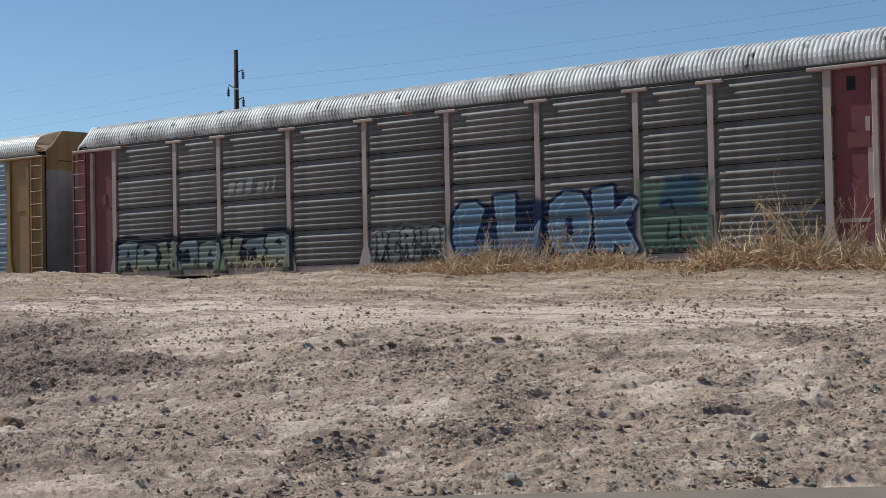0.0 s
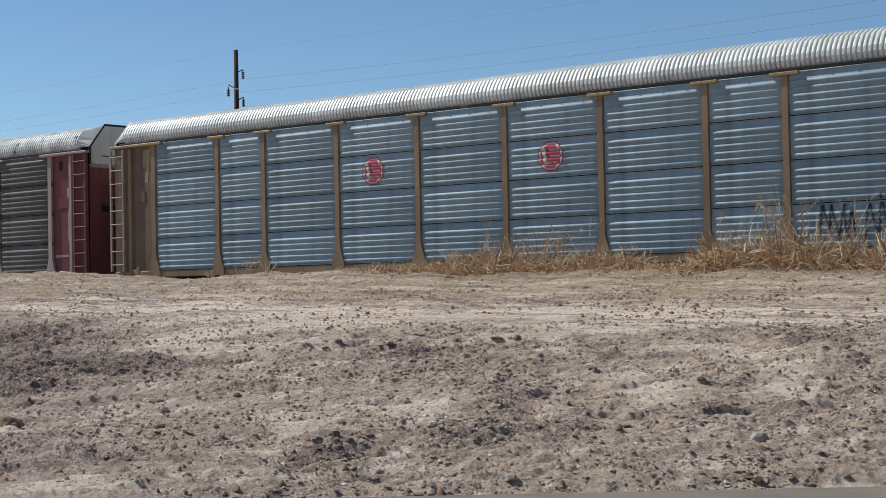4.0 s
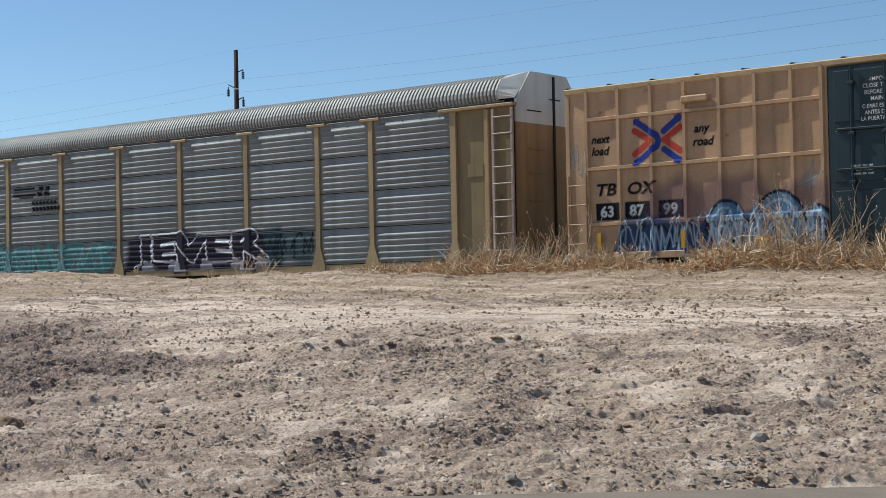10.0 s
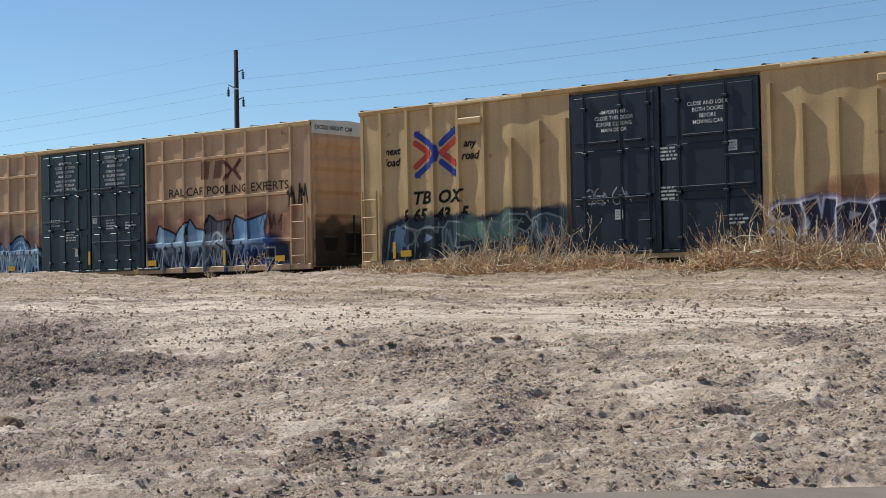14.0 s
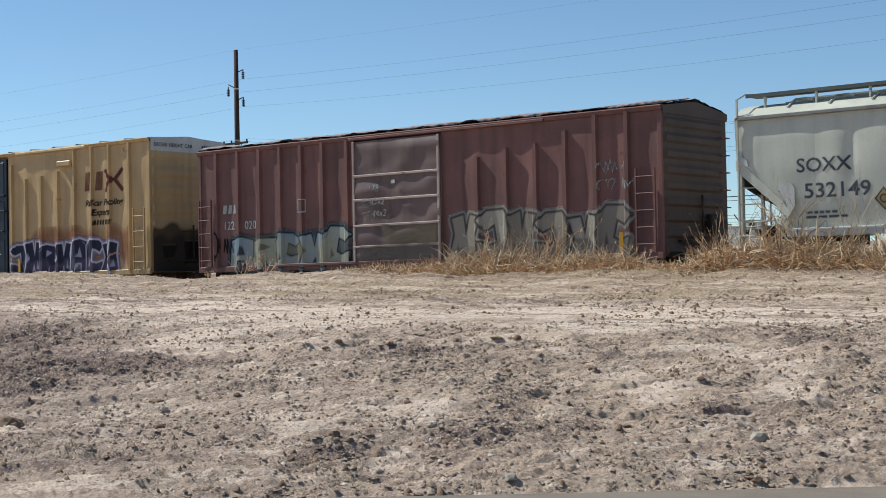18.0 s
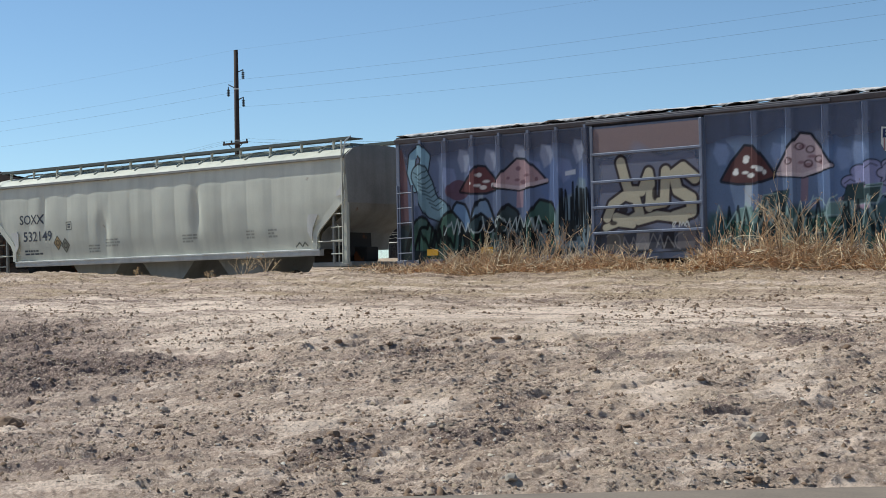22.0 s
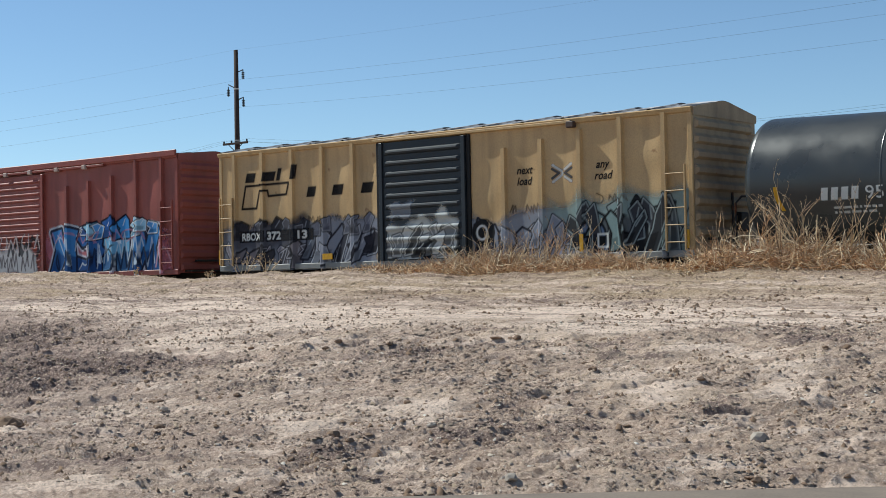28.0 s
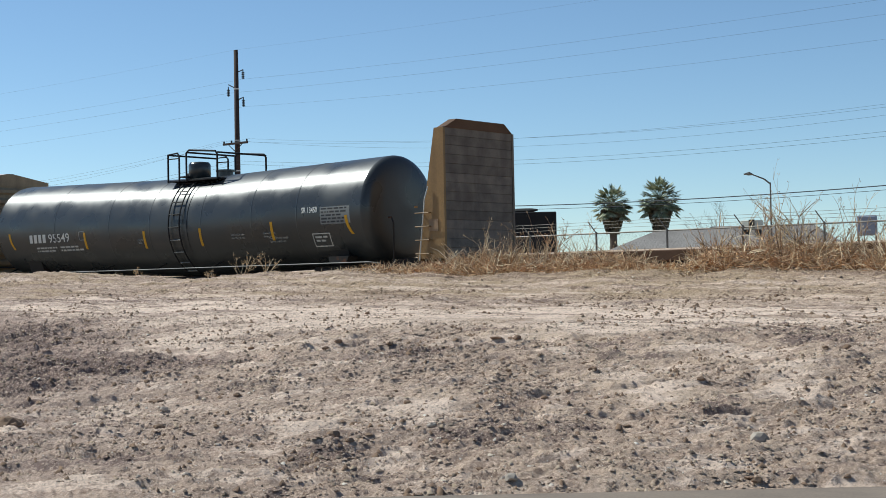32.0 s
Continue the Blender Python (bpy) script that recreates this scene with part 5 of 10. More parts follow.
    part("valve", Geo().tube([(9.3, 0.1, 3.72), (9.3, 0.1, 3.95)], 0.09, 10).tube([(9.15, 0.1, 3.95), (9.45, 0.1, 3.95)], 0.04, 8), M_BLACK, car)
    arcs = [0.55 + 0.09 * k for k in range(24)]
    lad = part("ladder", Geo().tube([around(10.18, R + 0.08, a) for a in arcs], 0.022, 5).tube([around(10.66, R + 0.08, a) for a in arcs], 0.022, 5), M_BLACK, car)
    for k in range(9):
        a = 0.62 + 0.245 * k
        part("rung", Geo().tube([around(10.18, R + 0.08, a), around(10.66, R + 0.08, a)], 0.018, 5), M_GREY_D if k > 4 else M_BLACK, lad)
    part("wrap_plate", Geo().sheet([[around(x, R + 0.012, 0.2 + 0.08 * k) for k in range(26)] for x in (9.95, 10.9)]), M_TANK, car, smooth=True)
    for x, lean in ((2.15, 0.28), (6.05, 0.0), (8.9, 0.0), (11.4, 0.0), (14.35, 0.0), (17.2, 0.3)):
        rows = [[around(x + dx + lean * (i / 6) ** 2 * 0.5, R + 0.006, 1.66 + 0.36 * i / 6) for i in range(7)] for dx in (0.0, 0.10)]
        part("reflector_strip", Geo().sheet(rows), M_AMBER, car, smooth=True)
    return car


t11 = tank_car(65.35)


M_RUSTWOOD = surf("rust-brown plate", lin(104, 76, 54), lin(76, 54, 40), rough=0.8, rust=0.2)


def bulkhead_flat(s0):
    car = thing("bulkhead_flatcar", "empty flat car with tall planked bulkhead and tan braces", "railcar", "cars of the freight train", at=(s0, TRACK_Y, 0))
    L = 21.5
    underframe(car, L, (2.4, L - 2.4), 0.95)
    part("deck", Geo().box(0.0, L, -1.48, 1.48, 0.98, 1.06, 0.01), M_RUSTWOOD, car)
    part("side_sill", Geo().box(0.0, L, -1.52, -1.40, 0.80, 1.06, 0.02).box(0.0, L, 1.40, 1.52, 0.80, 1.06, 0.02), M_RUSTWOOD, car)
    for left in (True, False):
        fx = (lambda u: u) if left else (lambda u: L - u)
        x0, x1 = sorted((fx(0.82), fx(0.90)))
        bh = part("bulkhead_frame", Geo().box(*sorted((fx(0.68), fx(0.82))), -1.46, 1.46, 1.06, 4.40, 0.01), M_BROWNTAN, car)
        for k in range(14):
            z = 1.08 + k * 0.24
            part("plank", Geo().box(x0, x1, -1.47 + 0.01 * (k % 3), 1.47 - 0.012 * (k % 2), z, z + 0.236, 0.008), M_PLANK, bh)
        part("top_plate", Geo().prism([(-1.46, 4.40), (1.46, 4.40), (1.1, 4.65), (-0.95, 4.65)], "x", *sorted((fx(0.66), fx(0.92)))), M_RUSTWOOD, bh)
        for y0, y1 in ((-1.52, -1.44), (1.44, 1.52)):
            part("side_brace", Geo().prism([(fx(0.0), 0.98), (fx(0.92), 0.98), (fx(0.92), 4.40), (fx(0.62), 4.40)], "y", y0, y1), M_TAN2 if y0 < 0 else M_PLANK, bh)
        part("brace_rib", Geo().box(*sorted((fx(0.2), fx(0.7))), -0.5, -0.42, 1.06, 3.0).box(*sorted((fx(0.2), fx(0.7))), 0.42, 0.5, 1.06, 3.0), M_BROWNTAN, bh)
        ladder(car, *sorted((fx(0.02), fx(0.48))), 1.0, 2.4, 4, M_TAN2, y=-1.62, stiles=False)
        part("grab_iron", Geo().tube([(fx(0.1), -1.56, 1.0), (fx(0.32), -1.58, 2.6), (fx(0.42), -1.56, 2.9)], 0.018, 5), M_GLINT, car)
    part("plate", Geo().box(0.42, 0.72, -1.535, -1.52, 1.75, 2.05), M_BROWNTAN, car)
    return car


f12 = bulkhead_flat(85.12)

TRAIN = [r0, r1, r2, r3, b4, b5, b6, h7, b8, b9, b10, t11, f12]


# ---- lettering, emblems and sprayed paint on the sides ----
K, W_ = lin(26, 26, 28), lin(214, 214, 208)
GREYW, SKYB, DEEPB, TEAL, NAVYB = lin(176, 178, 174), lin(140, 172, 200), lin(58, 92, 150), lin(96, 170, 172), lin(40, 50, 74)
LILAC, PINK, GREEN, MOSS, CREAM = lin(150, 146, 178), lin(186, 130, 132), lin(96, 160, 128), lin(74, 108, 86), lin(206, 200, 168)
GOLD, RED, ROYAL, MAROON, SMOKE = lin(206, 170, 70), lin(196, 70, 62), lin(48, 66, 150), lin(104, 50, 52), lin(78, 82, 92)


def road_cross(w, x, z, sx, sz, blue, red, arm=0.17):
    """The crossed-road emblem: two bent bands with pale inner chevrons."""
    for s in (-1, 1):
        # inner chevron, then the outer band with its forked tips
        w.line([(x + s * sx * 0.98, z + sz * 0.52), (x + s * sx * 0.30, z + sz * 0.02), (x + s * sx * 0.98, z - sz * 0.52)], arm * sx * 1.35, red, 0.8)
    w.line([(x - sx * 0.92, z + sz * 0.92), (x - sx * 0.02, z + sz * 0.24), (x + sx * 0.06, z), (x - sx * 0.02, z - sz * 0.24), (x - sx * 0.92, z - sz * 0.92)], arm * sx * 1.35, blue, 0.92)
    for s in (-1, 1):
        w.line([(x + sx * 0.28, z + s * sz * 0.40), (x + sx * 0.95, z + s * sz * 0.95)], arm * sx * 1.35, blue, 0.92)
        for e in (-1, 1):
            w.fill([(x + e * sx * 1.04, z + s * sz * 0.78), (x + e * sx * 0.74, z + s * sz * 1.10), (x + e * sx * 0.80, z + s * sz * 0.80)], blue, 0.92)
    return w


def wildstyle(w, x0, x1, z0, z1, fills, edge, pale, n, seed=1, alpha=0.95, wide=0.34):
    """A jagged sprayed piece: overlapping slanted shards with dark outlines and pale rims."""
    r = random.Random(seed)
    order = list(range(n))
    r.shuffle(order)
    for k in order:
        cx = x0 + (x1 - x0) * (k + 0.5 + r.uniform(-0.4, 0.4)) / n
        hh = (z1 - z0) * r.uniform(0.35, 1.0)
        zb = z0 + (z1 - z0 - hh) * r.random() * 0.8
        ln, ww = r.uniform(-0.35, 0.5) * hh, wide * r.uniform(0.5, 1.3)
        top, tip = zb + hh, r.uniform(-0.3, 0.9)
        pts = [(cx - ww / 2, zb), (cx + ww * r.uniform(0.2, 0.6), zb + hh * r.uniform(-0.04, 0.12)), (cx + ww / 2 + ln, top - hh * 0.22), (cx + ww * tip + ln, top), (cx - ww / 2 + ln * 0.8, top - hh * r.uniform(0.1, 0.4)), (cx - ww * 0.2 + ln * 0.4, zb + hh * 0.45)]
        c = fills[r.randrange(len(fills))]
        w.fill(pts, edge, alpha, 0.055)
        if r.random() < 0.6:
            w.fill(pts, pale, alpha, 0.022)
        w.fill(pts, c, alpha, -0.005)
        mid = [(cx - ww / 2, zb), (cx + ww * 0.3, zb + hh * 0.05), (cx + ww * 0.35 + ln * 0.4, zb + hh * 0.42), (cx - ww * 0.3 + ln * 0.3, zb + hh * r.uniform(0.3, 0.5))]
        w.fill(mid, tuple(0.45 * v for v in c), alpha * 0.8, -0.02)
        if r.random() < 0.5:
            w.line([(cx + ln * 0.5, zb + hh * 0.55), (cx + ww * 0.2 + ln * 0.85, zb + hh * 0.85)], 0.028, pale, 0.85)
    return w


# sooty car carrier
pr = rack_proud(True)
w = Wash(6.7, 9.4, 2.85, 3.75, 0.02)
for k, (xa, hh) in enumerate(((6.98, 0.36), (7.32, 0.36), (7.70, 0.44), (8.16, 0.30), (8.52, 0.30), (8.78, 0.44))):
    ww = 0.10 if k > 3 else 0.26
    w.fill([(xa, 3.08), (xa + ww, 3.08), (xa + ww + 0.10, 3.08 + hh), (xa + 0.10, 3.08 + hh)], GREYW, 0.6)
w.lay("faded_lettering", r1, pr, "chalky white maker's mark in block shapes")
w = Wash(1.95, 9.6, 0.84, 2.1)
w.mist(2.0, 9.5, 0.8, 1.75, lin(96, 100, 98), 0.55, 0.12, 0.6, 3)
piece(w, 8, 2.1, 9.4, 0.92, 1.86, [lin(118, 128, 132), lin(132, 140, 136), lin(128, 130, 110)], lin(20, 24, 32), 0.075, lin(34, 42, 58), 0.12, None, 5, 0.92, 0.0, lin(142, 142, 114))
w.mist(2.1, 9.4, 0.82, 1.05, lin(104, 108, 84), 0.5, 0.10, 0.8, 8)
w.lay("graffiti", r1, pr, "grey-green sprayed letters with black outlines")
w = Wash(12.3, 15.2, 0.98, 2.25)
w.mist(12.5, 15.0, 0.98, 1.85, lin(112, 112, 112), 0.8, 0.12, 0.7, 9)
piece(w, 5, 12.65, 14.85, 1.0, 1.85, [lin(136, 136, 134), lin(122, 122, 122)], lin(22, 22, 24), 0.045, lin(128, 128, 128), 0.12, None, 9)
scribble(w, 12.6, 14.9, 1.0, 1.5, lin(22, 22, 24), 7, 0.06, 91)
w.lay("graffiti", r1, pr, "thin white-edged sprayed letters")
w = Wash(15.1, 22.9, 1.0, 2.85)
DEEP, MIDB, PALEB, LEAF = lin(30, 42, 74), lin(106, 128, 150), lin(154, 170, 178), lin(112, 132, 116)
w.mist(15.2, 20.7, 0.95, 2.35, DEEP, 0.85, 0.15, 0.6, 13)
# a round C, a tall L, an O and a K, each with a pale rim
for pts in ([(15.45, 1.1), (15.28, 1.5), (15.3, 2.1), (15.55, 2.36), (16.0, 2.38), (16.25, 2.2), (16.1, 1.95), (15.95, 1.5), (16.05, 1.3), (16.45, 1.35), (16.35, 1.02), (15.9, 0.96)],
            [(16.75, 1.02), (16.6, 2.5), (17.2, 2.52), (17.15, 1.6), (17.75, 1.6), (17.95, 1.85), (17.75, 1.0)],
            [(18.35, 1.2), (18.2, 1.7), (18.3, 2.25), (18.7, 2.5), (19.15, 2.45), (19.4, 2.1), (19.4, 1.5), (19.25, 1.1), (18.8, 0.98)],
            [(19.6, 1.0), (19.5, 2.5), (20.05, 2.55), (20.05, 1.95), (20.5, 2.3), (20.72, 2.2), (20.35, 1.7), (20.72, 1.1), (20.4, 1.0), (20.05, 1.35), (20.0, 1.0)]):
    w.fill(pts, DEEP, 0.95, 0.12).fill(pts, PALEB, 0.9, 0.03).fill(pts, MIDB, 0.95, -0.01)
w.fill([(15.9, 1.35), (16.2, 2.1), (16.3, 2.25), (16.1, 1.6), (16.02, 1.3)], DEEP, 0.95).fill([(18.75, 1.35), (18.68, 1.9), (18.85, 2.0), (18.95, 1.5)], DEEP, 0.95)
w.line([(15.5, 1.3), (15.45, 2.0), (15.7, 2.2)], 0.06, PALEB, 0.6).line([(18.45, 1.4), (18.45, 2.1), (18.7, 2.3)], 0.06, PALEB, 0.6).line([(16.85, 1.2), (16.78, 2.3)], 0.05, PALEB, 0.6)
w.mist(15.3, 18.0, 1.0, 1.5, lin(70, 92, 122), 0.5, 0.2, 0.8, 17)
w.mist(20.85, 22.75, 1.02, 2.6, LEAF, 0.66, 0.12, 0.5, 21)
w.mist(21.4, 22.4, 2.0, 2.75, lin(56, 84, 110), 0.7, 0.15, 0.9, 22)
w.line([(21.35, 2.1), (21.6, 2.2), (21.7, 1.9)], 0.09, DEEP, 0.8).line([(21.55, 1.65), (21.5, 1.3), (21.7, 1.35)], 0.06, K, 0.85).line([(21.85, 1.75), (21.85, 1.3), (22.1, 1.3)], 0.06, K, 0.85)
w.line([(20.95, 1.75), (22.7, 1.78), (22.7, 1.3)], 0.03, K, 0.8)
scribble(w, 20.9, 22.6, 1.0, 1.2, K, 4, 0.04, 24, 0.7)
w.lay("graffiti", r1, pr, "big pale blue and green sprayed letters")

# blue-grey car carrier with red emblems
pr = rack_proud(False)
for x in (10.75, 16.48):
    w = Wash(x - 0.45, x + 0.45, 3.0, 3.85, 0.018)
    def octo(a):
        c = a * 0.42
        return [(x - a, 3.42 - c), (x - c, 3.42 - a), (x + c, 3.42 - a), (x + a, 3.42 - c), (x + a, 3.42 + c), (x + c, 3.42 + a), (x - c, 3.42 + a), (x - a, 3.42 + c)]
    w.fill(octo(0.355), lin(178, 76, 92)).line(octo(0.31), 0.03, W_, closed=True)
    w.line([(x - 0.2, 3.58), (x - 0.16, 3.25)], 0.09, W_).line([(x - 0.02, 3.42), (x + 0.24, 3.42)], 0.04, W_)
    w.rows(x - 0.05, 3.55, 0.28, 0.08, 1, W_, 0.8, 3).rows(x - 0.12, 3.24, 0.36, 0.08, 1, W_, 0.8, 4)
    w.lay("emblem", r2, pr, "red octagonal emblem with white rim")
w = Wash(23.1, 25.4, 1.0, 2.3)
scribble(w, 23.2, 25.3, 1.1, 2.1, K, 5, 0.035, 6)
w.lay("graffiti", r2, pr, "black hand-drawn tag")

# dull grey car carrier
w = Wash(6.7, 9.6, 2.9, 3.95, 0.02)
for k, (xa, xb, z) in enumerate(((6.95, 8.0, 3.78), (6.9, 8.5, 3.68), (6.9, 8.1, 3.58), (7.3, 8.0, 3.49))):
    w.line([(xa, z), (xb, z)], 0.055, K, 0.9)
w.fill([(8.2, 3.50), (8.45, 3.52), (8.5, 3.85), (8.25, 3.85)], K, 0.9).fill([(8.55, 3.5), (8.85, 3.5), (8.8, 3.85), (8.6, 3.8)], K, 0.9)
w.bars(7.92, 3.24, 0.15, 7, K, 0.9, 0.19, 0.25).bars(7.92, 3.02, 0.15, 8, K, 0.9, 0.19, 0.25)
w.lay("lettering", r3, pr, "black company mark in plain bars")
w = Wash(2.3, 12.5, 0.86, 2.35, 0.03)
w.mist(5.2, 12.2, 0.95, 1.9, lin(104, 140, 140), 0.30, 0.25, 0.4, 2)
throw_up(w, 5, 5.4, 11.9, 1.0, 1.85, lin(104, 146, 146), lin(96, 150, 154), 0.30, 0.05, lin(170, 190, 190), 0.0, None, 4, 0.38)
scribble(w, 5.5, 11.8, 0.95, 1.95, lin(150, 186, 186), 8, 0.035, 33, 0.6)
scribble(w, 2.4, 4.7, 1.0, 1.7, GREYW, 6, 0.04, 5)
scribble(w, 4.8, 9.0, 1.7, 2.15, lin(150, 160, 160), 7, 0.03, 6, 0.6)
w.lay("graffiti", r3, pr, "thin teal sprayed wash and pale loops")
w = Wash(12.5, 21.0, 0.86, 2.2)
w.mist(12.6, 19.2, 0.9, 2.0, lin(46, 38, 56), 0.85, 0.18, 0.5, 3)
w.word("JEVER", 12.95, 18.7, 0.98, 2.02, lin(36, 28, 44), lin(232, 230, 234), 0.05, 2, 0.98)
for xa in (13.3, 14.5, 15.9, 17.2, 18.2):
    w.fill([(xa, 0.96), (xa + 0.15, 1.3), (xa + 0.55, 1.18), (xa + 0.6, 0.95)], lin(168, 164, 172), 0.85)
w.line([(12.8, 0.96), (19.0, 0.93)], 0.03, lin(220, 218, 222), 0.9)
w.mist(18.7, 20.6, 1.1, 2.0, lin(58, 92, 96), 0.5, 0.2, 0.6, 9)
scribble(w, 18.8, 20.5, 1.2, 1.95, K, 5, 0.05, 12)
w.lay("graffiti", r3, pr, "bold black and white sprayed letters")

# lattice box car
GIRTS4 = [(a, b, z - 0.05, z + 0.05, 0.075) for z in (4.19, 3.02, 1.71) for a, b in ((0.6, 6.6), (11.94, 18.02))]
pr = side_proud(LAT, 0.07, 0.05, GIRTS4, DENTS[b4.name])
w = Wash(0.1, 4.6, 2.2, 4.3, 0.02)
road_cross(w, 2.52, 3.57, 0.62, 0.52, ROYAL, RED)
w.text("next", 0.72, 3.62, 0.185, K, 0.25, 0.022, 1.0).text("load", 0.72, 3.34, 0.19, K, 0.25, 0.022, 1.0)
w.text("any", 3.48, 3.68, 0.185, K, 0.25, 0.022).text("road", 3.44, 3.38, 0.19, K, 0.25, 0.022)
w.text("TB", 0.80, 2.38, 0.27, K, 0.2, 0.02, 1.25).text("OX", 1.66, 2.38, 0.27, K, 0.2, 0.02, 1.25)
w.lay("lettering", b4, pr, "blue and red crossed-road emblem with black slogan")
w = Wash(0.75, 3.4, 1.78, 2.25, 0.02)
for xa, num in ((0.82, "63"), (1.62, "87"), (2.52, "99")):
    w.fill([(xa, 1.80), (xa + 0.68, 1.80), (xa + 0.68, 2.20), (xa, 2.20)], lin(24, 28, 34))
    w.text(num, xa + 0.12, 1.88, 0.24, W_, 0.0, 0.03, 1.1)
w.lay("number_band", b4, pr, "dark panels with white stencilled digits")
w = Wash(0.02, 6.7, 0.86, 3.75)
w.mist(2.2, 6.65, 1.3, 2.5, lin(120, 92, 110), 0.35, 0.35, 0.5, 4)
w.mist(1.4, 6.65, 0.85, 1.75, lin(58, 76, 112), 0.85, 0.2, 0.5, 5)
scribble(w, 1.5, 6.6, 0.9, 1.7, lin(28, 34, 48), 12, 0.07, 45)
for cx, r in ((4.25, 0.55), (5.55, 0.7), (6.45, 0.35)):
    w.disc(cx, 1.55, r * 0.85, r, lin(98, 128, 156), 0.9).ring(cx, 1.55, r * 0.85, r, 0.06, lin(30, 40, 54)).ring(cx, 1.5, r * 0.66, r * 0.8, 0.05, lin(150, 176, 190)).ring(cx + 0.1, 1.45, r * 0.35, r * 0.5, 0.06, lin(34, 44, 58)).ring(cx - 0.08, 1.35, r * 0.3, r * 0.35, 0.035, lin(190, 204, 210))
scribble(w, 1.5, 6.6, 0.9, 1.65, lin(176, 198, 216), 17, 0.028, 8)
scribble(w, 1.6, 6.6, 1.0, 1.9, lin(190, 202, 210), 11, 0.024, 48)
scribble(w, 3.8, 6.5, 1.4, 2.0, lin(196, 206, 214), 6, 0.03, 18)
for cx in (4.3, 4.9, 5.5):
    w.fill([(cx - 0.1, 1.72), (cx + 0.12, 2.1), (cx + 0.3, 1.72)], lin(70, 104, 140), 0.8).line([(cx - 0.2, 1.0), (cx + 0.05, 1.9), (cx + 0.3, 1.1)], 0.03, lin(206, 214, 220), 0.85)
w.line([(6.0, 2.35), (6.62, 2.6)], 0.03, GREYW, 0.8).line([(6.25, 2.2), (6.35, 2.9)], 0.03, GREYW, 0.8).disc(6.3, 2.47, 0.16, 0.16, GREYW, 0.35, 0.2)
scribble(w, 0.05, 0.6, 2.85, 3.6, GREYW, 4, 0.03, 19, 0.7)
w.lay("graffiti", b4, pr, "blue bubble graffiti with white scribbles")
w = Wash(12.6, 17.9, 2.9, 4.15, 0.02)
w.fill([(14.3, 3.58), (14.62, 3.58), (14.72, 4.10), (14.4, 4.10)], MAROON, 0.45).fill([(14.82, 3.58), (15.14, 3.58), (15.24, 4.10), (14.92, 4.10)], MAROON, 0.45)
w.line([(15.35, 4.05), (15.6, 3.8), (15.35, 3.53)], 0.10, MAROON, 0.72).line([(15.95, 4.05), (15.7, 3.8), (15.95, 3.53)], 0.12, MAROON, 0.72)
w.text("RAILCAR POOLING EXPERTS", 12.88, 3.14, 0.23, lin(62, 50, 42), 0.0, 0.0, 1.17)
w.lay("lettering", b4, pr, "maroon company mark and dark slogan")
w = Wash(11.9, 18.65, 0.86, 3.5)
w.mist(12.1, 18.0, 1.7, 2.55, lin(150, 92, 84), 0.45, 0.35, 0.5, 6)
w.mist(12.0, 18.0, 0.85, 1.75, lin(40, 50, 76), 0.9, 0.18, 0.5, 7)
for k, (xa, xb, zl, zm, zr) in enumerate(((12.4, 13.06, 2.28, 2.2, 2.02), (13.17, 13.68, 2.02, 2.2, 2.34), (13.76, 14.48, 2.42, 2.14, 2.06), (14.6, 15.45, 2.5, 2.3, 2.34), (15.7, 16.95, 2.44, 2.28, 2.46))):
    pts = [(xa, 1.5), (xa - 0.06, zl - 0.25), (xa + 0.04, zl), (xa * 0.6 + xb * 0.4, zm), (xb + 0.05, zr), (xb - 0.08, zr - 0.35), (xb, 1.5)]
    w.fill(pts, K, 0.9, 0.06).fill(pts, (lin(122, 152, 180), lin(136, 162, 184), lin(122, 150, 178), lin(96, 92, 96), lin(112, 146, 182))[k], 0.95)
    w.mist(xa, xb, 1.5, 1.9, lin(176, 190, 200), 0.5, 0.15, 0.8, 80 + k)
    if k == 3:
        for q in range(4):
            w.line([(14.7 + q * 0.2, 1.75), (14.76 + q * 0.2, 2.36)], 0.04, lin(40, 40, 44), 0.9)
    if k == 4:
        w.line([(16.32, 1.75), (16.3, 2.3)], 0.05, lin(40, 66, 110), 0.9)
w.ring(14.95, 1.6, 0.26, 0.42, 0.035, lin(206, 212, 214), 0.9).ring(15.0, 1.5, 0.16, 0.26, 0.03, lin(196, 204, 210), 0.9)
w.mist(12.1, 15.2, 0.9, 1.62, lin(96, 104, 116), 0.6, 0.15, 0.9, 88)
w.mist(15.4, 17.2, 0.9, 1.7, lin(38, 62, 116), 0.7, 0.2, 0.7, 89)
w.fill([(16.85, 1.2), (17.35, 1.2), (17.35, 1.55), (16.85, 1.55)], lin(34, 38, 48), 0.95).line([(16.88, 1.22), (17.32, 1.22), (17.32, 1.52), (16.88, 1.52)], 0.035, GREYW, 0.9, closed=True)
scribble(w, 12.1, 17.0, 0.95, 1.7, lin(26, 32, 44), 9, 0.08, 50)
scribble(w, 12.1, 17.0, 0.95, 1.65, lin(178, 186, 194), 14, 0.028, 10)
scribble(w, 17.9, 18.6, 2.6, 3.3, lin(40, 36, 34), 3, 0.05, 11)
scribble(w, 16.8, 17.6, 2.0, 2.6, lin(50, 44, 44), 3, 0.04, 12, 0.7)
w.lay("graffiti", b4, pr, "pale blue graffiti over a dark sprayed band")
dpr = lambda x, z: np.full(np.shape(x), 0.075)


